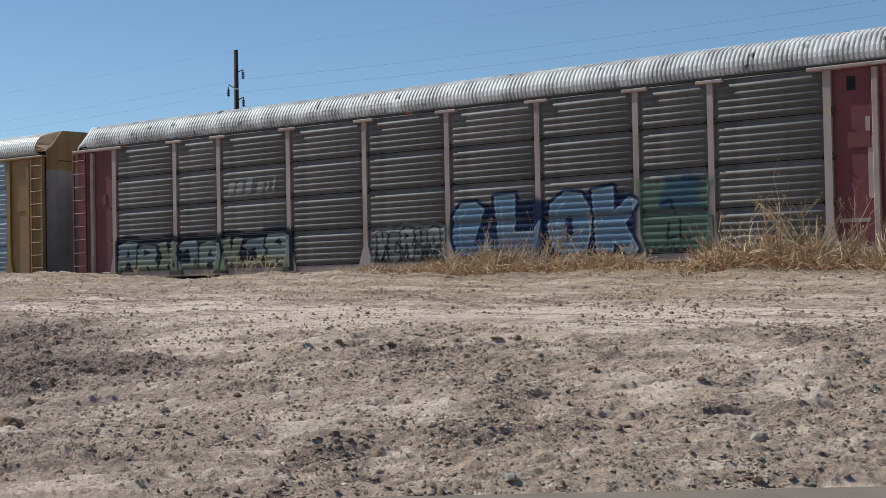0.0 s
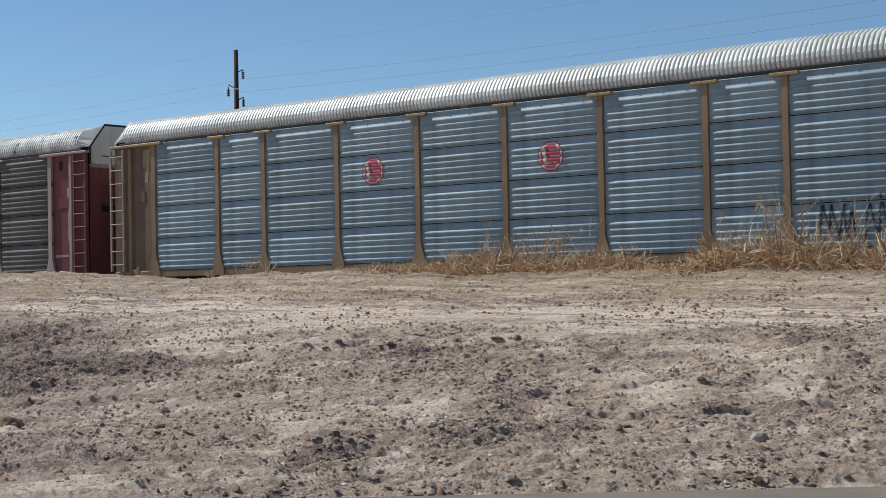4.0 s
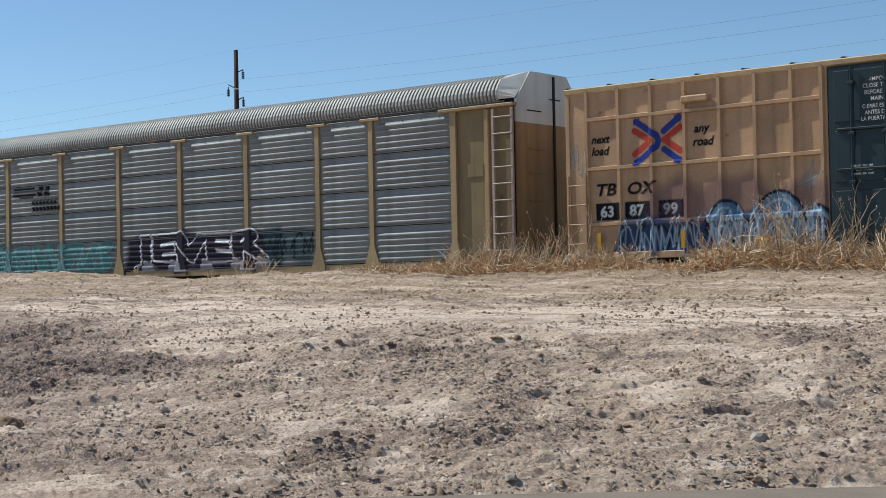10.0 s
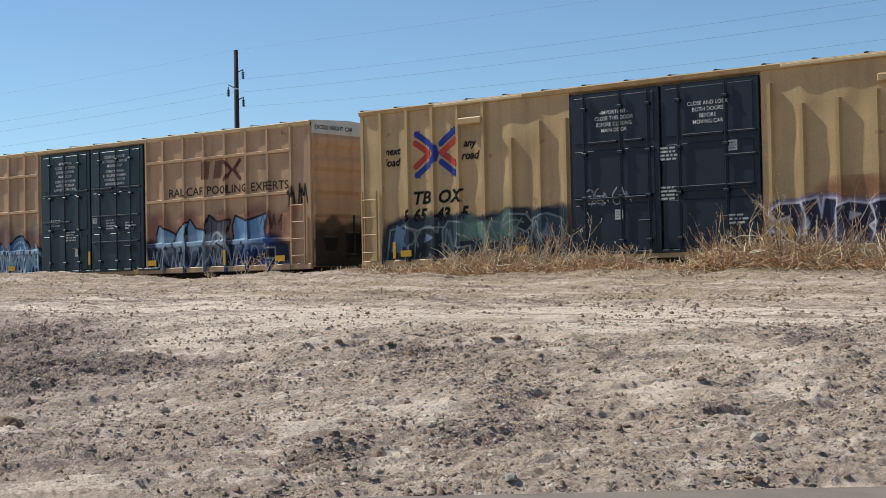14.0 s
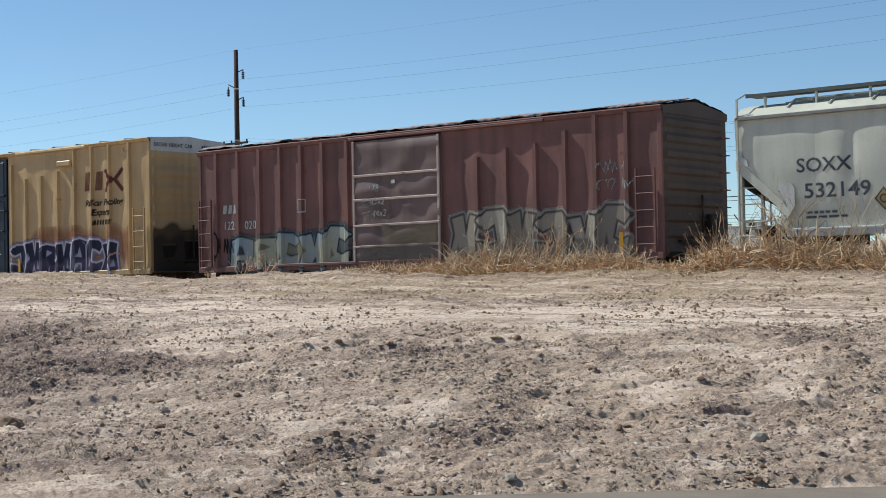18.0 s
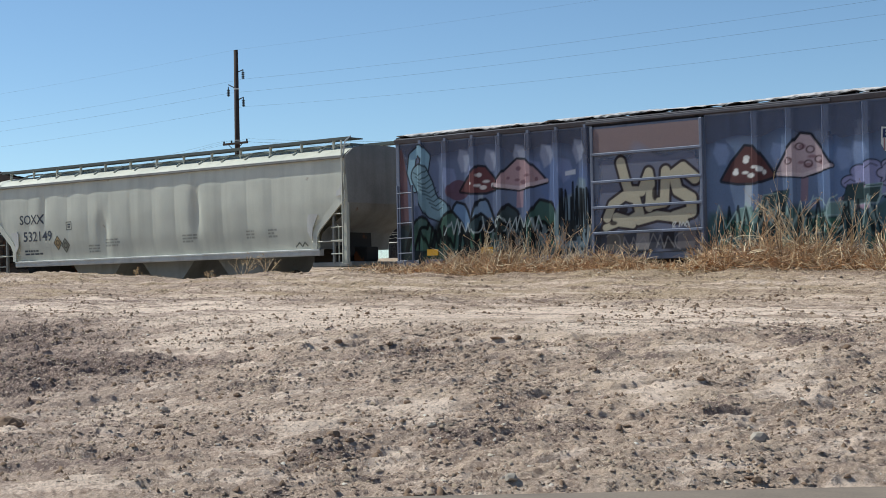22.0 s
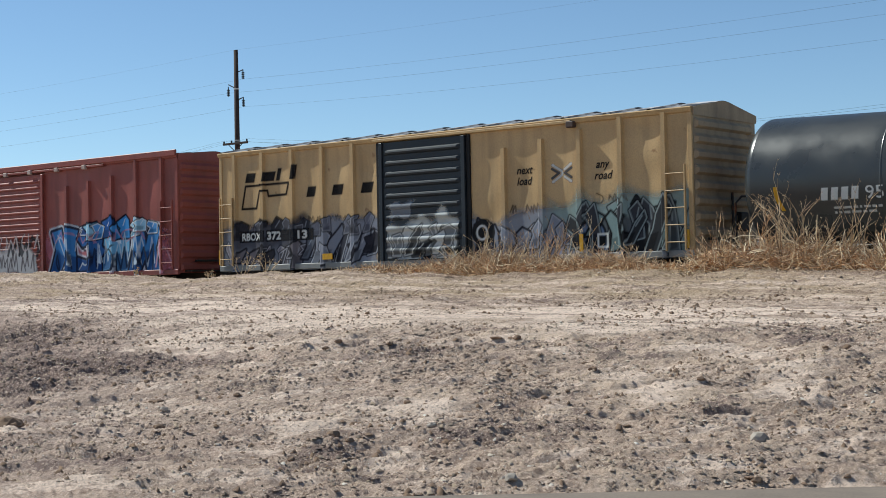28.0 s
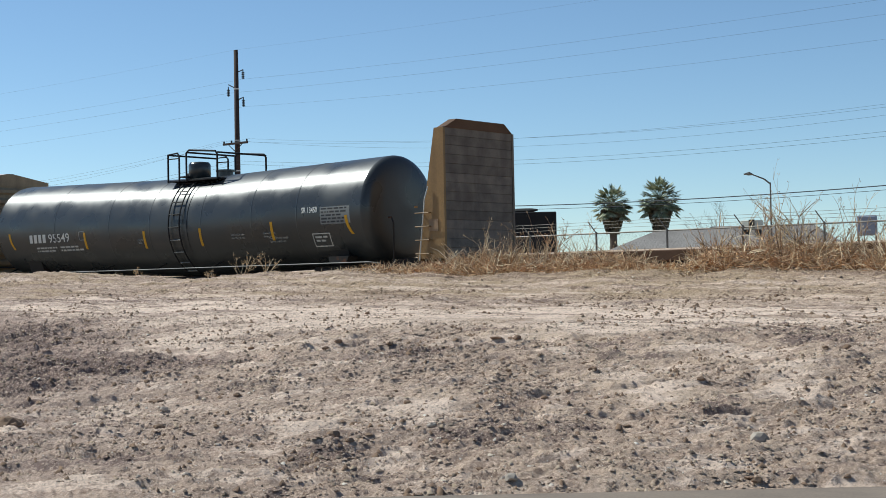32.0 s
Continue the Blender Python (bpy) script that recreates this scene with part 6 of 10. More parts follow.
def door_words(car, x, z, lines, high, step):
    w = Wash(x - 0.75, x + 0.75, z - step * (len(lines) - 1) - 0.06, z + high + 0.06, 0.012)
    for k, t in enumerate(lines):
        w.text(t, x, z - k * step, high, W_, 0.0, 0.008, 0.95, "CENTER")
    w.lay("door_notice", car, dpr, "white stencilled door notice")


door_words(b4, 8.05, 4.42, ["-IMPORTANT-", "CLOSE THIS DOOR", "BEFORE CLOSING", "MAIN DOOR"], 0.085, 0.135)
door_words(b4, 8.05, 3.86, ["CIERRE ESTA PUERTA", "ANTES DE CERRAR", "LA PUERTA PRINCIPAL"], 0.08, 0.13)
door_words(b4, 10.5, 4.48, ["CLOSE AND LOCK", "BOTH DOORS BEFORE", "MOVING CAR"], 0.085, 0.135)
door_words(b4, 10.5, 4.04, ["CIERRE Y PONGA", "EL SEGURO EN AMBAS", "PUERTAS ANTES DE", "MOVER EL CARRO"], 0.08, 0.13)
door_words(b5, 8.02, 4.28, ["-IMPORTANT-", "CLOSE THIS DOOR", "BEFORE CLOSING", "MAIN DOOR"], 0.09, 0.14)
door_words(b5, 10.5, 4.28, ["CLOSE AND LOCK", "BOTH DOORS", "BEFORE", "MOVING CAR"], 0.09, 0.14)
for car, spots in ((b4, ((7.5, 2.5), (8.3, 2.1), (9.5, 2.6), (10.3, 2.4), (11.2, 2.3), (8.6, 1.6))), (b5, ((7.5, 2.2), (9.5, 3.2), (11.1, 3.3), (9.5, 2.3), (11.2, 1.6), (8.1, 1.9)))):
    for k, (x, z) in enumerate(spots):
        w = Wash(x - 0.3, x + 0.35, z - 0.3, z + 0.3, 0.018)
        if k % 3 == 2:
            w.fill([(x - 0.1, z - 0.1), (x + 0.12, z - 0.1), (x + 0.12, z + 0.14), (x - 0.1, z + 0.14)], W_, 0.8)
            w.rows(x - 0.08, z + 0.06, 0.18, 0.06, 3, lin(60, 64, 70), 0.8, 40 + k)
        else:
            w.rows(x - 0.25, z + 0.15, 0.5, 0.085, 3 + k % 2, W_, 0.7, 30 + k)
        w.lay("stencil_note", car, dpr)
w = Wash(7.1, 8.6, 2.0, 2.8)
scribble(w, 7.2, 8.4, 2.15, 2.55, GREYW, 5, 0.035, 3, 0.8)
w.lay("graffiti", b5, dpr, "faint white tag on the door")

# mellow yellow box car
pr = side_proud(RIB5, 0.08, 0.06, (), DENTS[b5.name])
w = Wash(0.9, 4.3, 1.9, 4.5, 0.02)
road_cross(w, 2.56, 3.74, 0.68, 0.58, ROYAL, RED)
w.text("next", 0.86, 3.80, 0.19, K, 0.25, 0.022).text("load", 0.84, 3.50, 0.20, K, 0.25, 0.022)
w.text("any", 3.48, 3.84, 0.19, K, 0.25, 0.022).text("road", 3.41, 3.52, 0.20, K, 0.25, 0.022)
w.text("TB", 1.76, 2.47, 0.31, K, 0.2, 0.025, 1.15).text("OX", 2.60, 2.47, 0.31, K, 0.2, 0.025, 1.15)
for xa, num in ((1.45, "6"), (1.78, "65"), (2.55, "43"), (3.35, "5")):
    w.text(num, xa, 2.02, 0.31, K, 0.25, 0.035, 0.95)
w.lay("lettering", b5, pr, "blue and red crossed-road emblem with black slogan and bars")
w = Wash(0.75, 6.72, 0.88, 2.45)
w.mist(0.8, 6.6, 0.85, 2.1, lin(58, 68, 80), 0.85, 0.2, 0.5, 3)
piece(w, 6, 0.9, 6.45, 0.95, 1.98, [lin(44, 52, 62), lin(36, 42, 50), lin(62, 74, 84)], lin(140, 152, 152), 0.035, lin(52, 60, 70), 0.14, lin(116, 138, 156), 6, 0.95, 0.04, lin(30, 35, 42))
w.fill([(1.0, 1.25), (1.35, 1.2), (1.5, 1.8), (1.2, 1.95)], lin(120, 146, 172), 0.9).fill([(3.35, 1.45), (4.1, 1.5), (4.05, 1.95), (3.5, 1.9)], lin(120, 140, 122), 0.5)
w.mist(1.0, 6.4, 0.85, 1.2, lin(36, 42, 50), 0.6, 0.2, 0.8, 70)
scribble(w, 1.0, 6.3, 1.2, 1.95, lin(140, 152, 154), 6, 0.04, 71, 0.7)
w.mist(3.4, 5.2, 1.5, 2.05, lin(126, 152, 136), 0.5, 0.15, 0.8, 7)
w.lay("graffiti", b5, pr, "dark slate graffiti with pale edges")
w = Wash(15.3, 17.9, 2.3, 4.3, 0.02)
w.fill([(15.72, 3.54), (16.06, 3.54), (16.16, 4.12), (15.82, 4.12)], MAROON, 0.55).fill([(16.26, 3.54), (16.60, 3.54), (16.70, 4.12), (16.36, 4.12)], MAROON, 0.55)
w.line([(16.8, 4.12), (17.1, 3.84), (16.8, 3.52)], 0.12, MAROON, 0.8).line([(17.55, 4.12), (17.22, 3.84), (17.55, 3.52)], 0.14, MAROON, 0.8)
w.text("Railcar Pooling", 16.66, 3.06, 0.19, lin(52, 40, 34), 0.2, 0.02, 1.08, "CENTER").text("Experts", 16.6, 2.76, 0.19, lin(52, 40, 34), 0.2, 0.02, 1.05, "CENTER")
w.bars(16.2, 2.46, 0.15, 7, lin(52, 40, 34), 0.85, 0.13, 0.4)
w.lay("lettering", b5, pr, "maroon company mark and dark slogan")
w = Wash(11.85, 18.0, 0.88, 2.5)
w.mist(13.0, 17.9, 1.2, 2.3, lin(150, 84, 66), 0.4, 0.3, 0.5, 3)
piece(w, 7, 11.95, 17.3, 0.98, 2.02, [lin(36, 38, 58), lin(46, 44, 68), lin(40, 40, 62)], lin(208, 204, 216), 0.045, lin(150, 140, 158), 0.07, lin(170, 172, 190), 15, 0.97, 0.03, lin(96, 86, 106))
w.mist(12.0, 17.4, 0.9, 1.15, lin(60, 52, 70), 0.6, 0.15, 0.6, 16)
w.ring(17.25, 1.15, 0.38, 0.42, 0.05, lin(190, 150, 140), 0.8)
w.lay("graffiti", b5, pr, "white-edged dark sprayed letters")

# oxide red box car
pr = side_proud(RIB6, 0.085, 0.07, (), DENTS[b6.name])
w = Wash(0.9, 4.4, 1.95, 2.95, 0.02)
w.bars(0.98, 2.53, 0.26, 3, GREYW, 0.9, 0.22, 0.3).text("122", 1.02, 2.08, 0.23, GREYW, 0.0, 0.02, 0.95).text("020", 1.88, 2.07, 0.23, GREYW, 0.0, 0.02, 0.95)
w.line([(4.02, 2.45), (4.3, 2.45), (4.3, 2.8), (4.02, 2.8)], 0.03, GREYW, closed=True)
w.lay("lettering", b6, pr, "white railway mark in plain bars")
w = Wash(0.5, 6.12, 0.82, 2.25)
w.mist(1.2, 6.05, 0.8, 1.72, lin(104, 106, 106), 0.8, 0.14, 0.5, 3)
piece(w, 5, 1.3, 6.0, 0.92, 1.92, [lin(150, 164, 172), lin(166, 170, 160), lin(136, 150, 156)], lin(26, 24, 28), 0.045, lin(92, 100, 104), 0.08, lin(60, 62, 66), 6, 0.92, 0.0, lin(158, 154, 138))
scribble(w, 0.6, 1.4, 1.2, 2.0, lin(28, 26, 30), 3, 0.05, 60, 0.85)
w.mist(2.2, 5.5, 1.15, 1.65, lin(172, 160, 120), 0.35, 0.2, 0.6, 8)
w.lay("graffiti", b6, pr, "grey and cream sprayed letters along the sill")
w = Wash(9.1, 15.1, 0.82, 3.5)
piece(w, 6, 9.35, 14.8, 0.92, 2.08, [lin(160, 150, 134), lin(174, 166, 152), lin(148, 138, 124)], lin(66, 60, 60), 0.06, lin(170, 164, 154), 0.06, lin(90, 82, 78), 11, 0.9, 0.05, lin(122, 112, 102))
scribble(w, 13.9, 14.65, 2.9, 3.25, GREYW, 3, 0.025, 12, 0.7)
scribble(w, 13.9, 14.9, 2.5, 2.8, GREYW, 4, 0.025, 13, 0.7)
w.lay("graffiti", b6, pr, "tan and grey sprayed letters")
dp6 = lambda x, z: np.full(np.shape(x), 0.135)
w = Wash(6.4, 9.1, 1.0, 3.2)
w.text("178", 6.72, 2.86, 0.19, GREYW, 0.1, 0.0, 0.95, alpha=0.8).text("45x2", 6.78, 2.52, 0.19, GREYW, 0.2, 0.0, 0.95, alpha=0.7).text("44x2", 6.86, 2.2, 0.18, GREYW, 0.2, 0.0, 0.95, alpha=0.7)
w.line([(6.55, 2.62), (6.8, 2.64)], 0.02, GREYW, 0.7).line([(6.5, 2.3), (6.8, 2.34)], 0.02, GREYW, 0.7)
w.fill([(7.55, 3.04), (7.68, 3.04), (7.68, 3.14), (7.55, 3.14)], lin(200, 196, 188), 0.9).mist(6.6, 6.9, 2.05, 2.6, lin(118, 110, 106), 0.4, 0.1, 1.0, 9)
w.mist(7.3, 9.0, 1.45, 1.9, lin(120, 108, 92), 0.6, 0.15, 0.7, 6)
w.mist(6.4, 9.0, 1.02, 1.4, lin(96, 90, 86), 0.6, 0.12, 0.7, 7)
w.lay("graffiti", b6, dp6, "white scribbles and grey overspray on the door")

# hopper
HPROF = ((1.30, -1.40), (1.9, -1.49), (2.6, -1.53), (3.3, -1.53), (3.72, -1.50))
HEDGES = np.array([0.05] + [1.9 + k * 1.02 for k in range(12)] + [15.9])
hnoise = np.vectorize(lambda x, z: noise.noise((x * 1.5, z, 3.3)))


def hpr(x, z):
    """How far the hopper's bowed and dented side stands out."""
    z = z - RIDE
    k = np.clip(np.searchsorted(HEDGES, x) - 1, 0, len(HEDGES) - 2)
    u = (x - HEDGES[k]) / (HEDGES[k + 1] - HEDGES[k])
    out = -np.interp(z, [p[0] for p in HPROF], [p[1] for p in HPROF]) - HW
    out = out + 0.018 * np.sin(math.pi * u) * np.sin(math.pi * np.clip((z - 1.30) / 2.44, 0, 1)) - 0.012 * hnoise(x, z)
    for dx, dz, dr, dd in ((5.68, 2.15, 0.20, 0.75), (9.95, 2.55, 0.15, 0.8), (2.7, 2.9, 0.1, 0.5)):
        out = out - 0.10 * dd * np.exp(-((x - dx) / dr) ** 2 - ((z - dz) / 0.55) ** 2)
    return out + 0.004


w = Wash(1.35, 4.3, 1.5, 3.0, 0.018)
w.text("SOXX", 1.46, 2.62, 0.29, SMOKE, 0.0, 0.004, 1.10).text("532149", 1.60, 2.06, 0.31, SMOKE, 0.0, 0.008, 1.14)
w.line([(3.88, 2.37), (4.14, 2.37), (4.14, 2.61), (3.88, 2.61)], 0.02, SMOKE, closed=True).rows(3.94, 2.51, 0.16, 0.08, 2, SMOKE, 0.9)
w.rows(1.62, 1.72, 0.95, 0.10, 2, SMOKE, 0.8, 9)
w.lay("lettering", h7, hpr, "dark grey stencilled mark and number")
for x, z, tan in ((3.40, 1.97, lin(176, 152, 112)), (3.78, 1.88, lin(150, 148, 132))):
    w = Wash(x - 0.25, x + 0.25, z - 0.25, z + 0.25, 0.016)
    w.fill([(x - 0.21, z), (x, z - 0.24), (x + 0.21, z), (x, z + 0.24)], lin(84, 80, 74)).fill([(x - 0.17, z), (x, z - 0.20), (x + 0.17, z), (x, z + 0.20)], tan).ring(x, z, 0.08, 0.08, 0.035, lin(84, 80, 72))
    w.lay("diamond_placard", h7, hpr, "brown diamond placard")
for x, z, ww in ((5.7, 1.86, 0.8), (4.9, 1.7, 0.6), (9.3, 1.86, 0.7), (12.9, 1.88, 0.4), (12.0, 1.88, 0.4)):
    w = Wash(x, x + ww, z - 0.25, z + 0.2, 0.02)
    w.rows(x + 0.03, z + 0.1, ww - 0.06, 0.09, 3, SMOKE, 0.38, int(x * 3))
    w.lay("stencil_note", h7, hpr)
w = Wash(13.9, 14.5, 1.4, 1.75, 0.02)
w.line([(13.95, 1.5), (14.1, 1.62), (14.2, 1.5), (14.3, 1.62), (14.4, 1.52)], 0.03, K, 0.8)
w.lay("graffiti", h7, hpr, "small black hand-drawn mark")

# box car sprayed all over
pr = side_proud(RIB8, 0.085, 0.07, (), DENTS[b8.name])


def toadstool(w, x, z, sx, sz, cap, spot, stem):
    w.fill([(x - sx * 0.16, z - sz * 0.9), (x + sx * 0.10, z - sz * 0.9), (x + sx * 0.16, z + sz * 0.1), (x - sx * 0.10, z + sz * 0.1)], stem, 0.9)
    pts = [(x - sx, z), (x - sx * 0.6, z + sz * 0.55), (x - sx * 0.1, z + sz), (x + sx * 0.25, z + sz * 0.95), (x + sx * 0.65, z + sz * 0.5), (x + sx, z + sz * 0.05), (x + sx * 0.3, z - sz * 0.12), (x - sx * 0.4, z - sz * 0.1)]
    w.fill(pts, K, 0.9, 0.06).fill(pts, cap, 0.95)
    for k, (u, v) in enumerate(((-0.45, 0.3), (-0.05, 0.65), (0.3, 0.35), (0.62, 0.18), (-0.1, 0.2), (0.15, 0.1))):
        w.disc(x + u * sx, z + v * sz, 0.05 + 0.03 * (k % 3), 0.035 + 0.02 * (k % 2), spot, 0.9)


def hump(w, x0, x1, z0, z1, colour, rim=0.07, seed=1):
    """A rounded hill with a thick dark outline."""
    pts = [(x0 + (x1 - x0) * k / 12, z0 + (z1 - z0) * (math.sin(math.pi * k / 12) ** 0.6) + 0.03 * math.sin(k * 1.7 + seed)) for k in range(13)]
    w.fill(pts, colour, 0.9).line(pts, rim, K, 0.92)


def flake(w, x, z, high, colour, seed):
    """A pale lick of paint."""
    w.fill([(x - 0.04, z), (x - 0.16, z + high * 0.55), (x - 0.10, z + high), (x + 0.16, z + high * 0.9), (x + 0.24, z + high * 0.5), (x + 0.14, z + 0.03 * seed)], colour, 0.55, 0.0, 0.06)


def curls(w, cx, cz, rx, rz, n, colour, seed):
    """A cloud of curls round a middle, outlined in black."""
    ring = [(cx + rx * math.cos(6.283 * k / n) * (0.9 + 0.2 * ((k * seed) % 3) / 2), cz + rz * math.sin(6.283 * k / n)) for k in range(n)]
    for x, z in ring:
        w.disc(x, z, rx * 0.42 + 0.03, rz * 0.42 + 0.03, K, 0.85)
    for x, z in ring:
        w.disc(x, z, rx * 0.42, rz * 0.42, colour, 0.95)
    w.disc(cx, cz, rx, rz, colour, 0.95)
    for k, (x, z) in enumerate(ring[::2]):
        w.line([(x - rx * 0.3, z - rz * 0.1), (x, z + rz * 0.18), (x + rx * 0.25, z)], 0.025, K, 0.75)


w = Wash(0.05, 6.1, 0.85, 4.02, 0.022)
w.coat(np.clip((4.1 - w.z) / 0.1, 0, 1), lin(96, 98, 116), 0.6)
w.mist(0.0, 6.1, 1.8, 3.45, lin(108, 120, 148), 0.75, 0.35, 0.35, 2)
w.mist(4.2, 6.0, 1.9, 3.1, lin(100, 118, 160), 0.6, 0.3, 0.5, 22)
w.fill([(0.06, 1.9), (0.40, 1.75), (0.36, 3.2), (0.20, 3.9), (0.06, 3.95)], lin(106, 76, 74), 0.85)
for k, xa in enumerate((2.2, 3.05, 3.95, 4.75, 5.7)):
    flake(w, xa, 3.2 - 0.05 * (k % 2), 0.58, lin(168, 172, 190), k)
for k, xa in enumerate((1.75, 2.5, 4.4, 5.3)):
    flake(w, xa, 2.75, 0.6, lin(136, 146, 182), k)
w.disc(2.05, 2.75, 0.36, 0.26, lin(92, 62, 72), 0.85)
toadstool(w, 2.75, 2.72, 0.62, 0.58, lin(104, 66, 68), lin(214, 208, 206), lin(150, 160, 176))
toadstool(w, 3.98, 2.78, 0.80, 0.62, lin(166, 138, 142), lin(118, 88, 96), lin(158, 132, 142))
w.line([(3.2, 2.82), (3.95, 2.70), (4.78, 2.84)], 0.10, lin(186, 168, 172), 0.9).line([(3.2, 2.74), (3.95, 2.63), (4.78, 2.78)], 0.04, K, 0.9)
# a pale looped stalk
loop = [(0.62, 2.9), (0.48, 3.3), (0.55, 3.7), (0.82, 3.86), (1.02, 3.66), (0.96, 3.36), (0.72, 3.2)]
w.line(loop, 0.30, K, 0.9).line(loop, 0.22, lin(136, 168, 186), 0.95)
stalk = [(0.78, 3.2), (0.95, 2.9), (1.05, 2.6), (1.2, 2.35), (1.5, 2.25)]
w.line(stalk, 0.62, K, 0.9).line(stalk, 0.53, lin(120, 146, 158), 0.95)
for k in range(9):
    u, v = 0.72 + 0.075 * k, 3.26 - 0.115 * k
    w.line([(u - 0.16, v + 0.03), (u + 0.06, v - 0.07), (u + 0.3, v + 0.06)], 0.03, lin(44, 56, 62), 0.85)
# dark hills, green and grey fields, tags
w.mist(0.1, 6.1, 0.8, 1.95, lin(40, 50, 48), 0.9, 0.2, 0.5, 3)
for k, (xa, xb, zb, c) in enumerate(((1.55, 2.6, 2.45, lin(108, 134, 166)), (2.35, 3.3, 2.5, lin(120, 142, 166)), (0.3, 1.35, 2.12, lin(74, 98, 88)), (1.2, 2.35, 2.2, lin(66, 92, 80)), (2.2, 3.3, 2.1, lin(46, 58, 58)), (3.1, 4.15, 2.3, lin(48, 60, 60)), (4.0, 5.35, 2.38, lin(58, 86, 72)))):
    hump(w, xa, xb, 1.25, zb, c, 0.075, k)
for k, (xa, za, ww, hh, c) in enumerate(((0.5, 1.3, 0.7, 0.42, lin(78, 106, 92)), (1.5, 1.35, 0.5, 0.5, lin(62, 92, 76)), (2.4, 1.3, 0.8, 0.36, lin(68, 100, 82)), (3.5, 1.25, 0.5, 0.5, lin(96, 104, 106)), (4.35, 1.3, 0.55, 0.5, lin(104, 112, 116)), (4.95, 1.25, 0.4, 0.6, lin(70, 108, 84)), (2.95, 1.05, 0.5, 0.3, lin(100, 108, 112)), (0.9, 0.95, 0.8, 0.26, lin(64, 88, 78)), (3.9, 1.0, 1.1, 0.22, lin(74, 84, 84)))):
    w.fill([(xa, za), (xa + 0.06, za + hh), (xa + ww, za + hh * 0.9), (xa + ww * 0.9, za - 0.05)], c, 0.85, 0.0, 0.04)
scribble(w, 0.4, 5.2, 1.15, 1.95, lin(12, 14, 16), 13, 0.085, 81, 0.95)
for k, xa in enumerate((0.75, 1.55, 2.3, 2.75, 3.3, 3.7, 4.2, 4.7)):
    w.line([(xa, 1.05), (xa + 0.1, 1.75), (xa + 0.32, 1.3), (xa + 0.42, 1.85)], 0.07, lin(14, 16, 18), 0.9)
scribble(w, 1.7, 4.6, 1.62, 2.05, lin(196, 204, 204), 8, 0.026, 84, 0.8)
scribble(w, 2.8, 5.0, 1.1, 1.7, lin(140, 158, 156), 6, 0.03, 86, 0.6)
# a grey tangle beside the door
w.fill([(5.1, 1.2), (5.0, 1.9), (5.25, 2.4), (5.55, 2.5), (5.7, 2.85), (5.95, 2.8), (6.05, 2.0), (5.95, 1.2)], lin(126, 142, 150), 0.8, 0.0, 0.08)
scribble(w, 5.1, 6.05, 1.3, 2.8, lin(20, 22, 26), 7, 0.05, 95, 0.95)
scribble(w, 5.0, 6.05, 0.95, 1.7, lin(160, 170, 174), 5, 0.04, 96, 0.8)
w.fill([(5.3, 1.35), (5.3, 1.85), (5.62, 1.85), (5.62, 1.35)], lin(38, 42, 44), 0.9)
w.fill([(5.32, 3.02), (5.62, 3.06), (5.62, 2.94), (5.32, 2.92)], lin(206, 208, 214), 0.85)
w.lay("graffiti", b8, pr, "blue mural with red-capped mushrooms over green hills")
w = Wash(9.15, 15.5, 0.85, 4.02, 0.022)
w.coat(np.clip((4.1 - w.z) / 0.1, 0, 1), lin(98, 106, 130), 0.6)
w.mist(9.2, 15.6, 1.7, 3.35, lin(112, 129, 158), 0.8, 0.35, 0.35, 4)
w.mist(12.0, 13.3, 1.9, 3.0, lin(110, 132, 172), 0.6, 0.3, 0.6, 24)
w.mist(13.6, 15.5, 1.0, 2.9, lin(102, 140, 184), 0.7, 0.3, 0.5, 8)
w.mist(14.5, 15.5, 0.9, 1.7, lin(60, 84, 124), 0.7, 0.2, 0.6, 9)
for k, (xa, za) in enumerate(((9.5, 2.9), (10.9, 2.8), (12.4, 2.6), (12.75, 2.7), (13.9, 3.2), (15.0, 3.35))):
    flake(w, xa, za, 0.5, lin(146, 162, 196), k)
toadstool(w, 10.18, 2.55, 0.64, 0.72, lin(92, 62, 62), lin(222, 220, 216), lin(190, 196, 204))
for u, v in ((-0.3, 0.15), (0.3, 0.2), (-0.05, 0.4)):
    w.disc(10.18 + u, 2.55 + v, 0.075, 0.055, lin(226, 224, 220), 0.95)
toadstool(w, 11.52, 2.68, 0.64, 0.76, lin(186, 166, 170), lin(140, 110, 116), lin(138, 116, 128))
w.line([(10.9, 2.62), (11.5, 2.56), (12.14, 2.72)], 0.09, lin(206, 188, 190), 0.9).line([(10.9, 2.56), (11.5, 2.50), (12.14, 2.66)], 0.035, K, 0.9)
for u, v in ((-0.35, 0.2), (0.1, 0.12), (0.35, 0.2), (-0.1, 0.5), (0.15, 0.42)):
    w.ring(11.52 + u, 2.68 + v, 0.09, 0.07, 0.03, lin(84, 62, 68), 0.9)
# lilac and pale yellow clouds
curls(w, 13.05, 2.35, 0.45, 0.30, 8, lin(148, 148, 184), 2)
curls(w, 12.75, 2.0, 0.28, 0.2, 6, lin(190, 160, 182), 1)
curls(w, 13.5, 2.5, 0.26, 0.2, 6, lin(164, 160, 188), 2)
curls(w, 14.2, 1.95, 0.50, 0.32, 9, lin(184, 176, 138), 1)
w.disc(14.25, 1.6, 0.26, 0.28, lin(170, 146, 122), 0.9)
scribble(w, 13.8, 14.7, 1.3, 2.2, lin(70, 62, 56), 5, 0.03, 85, 0.8)
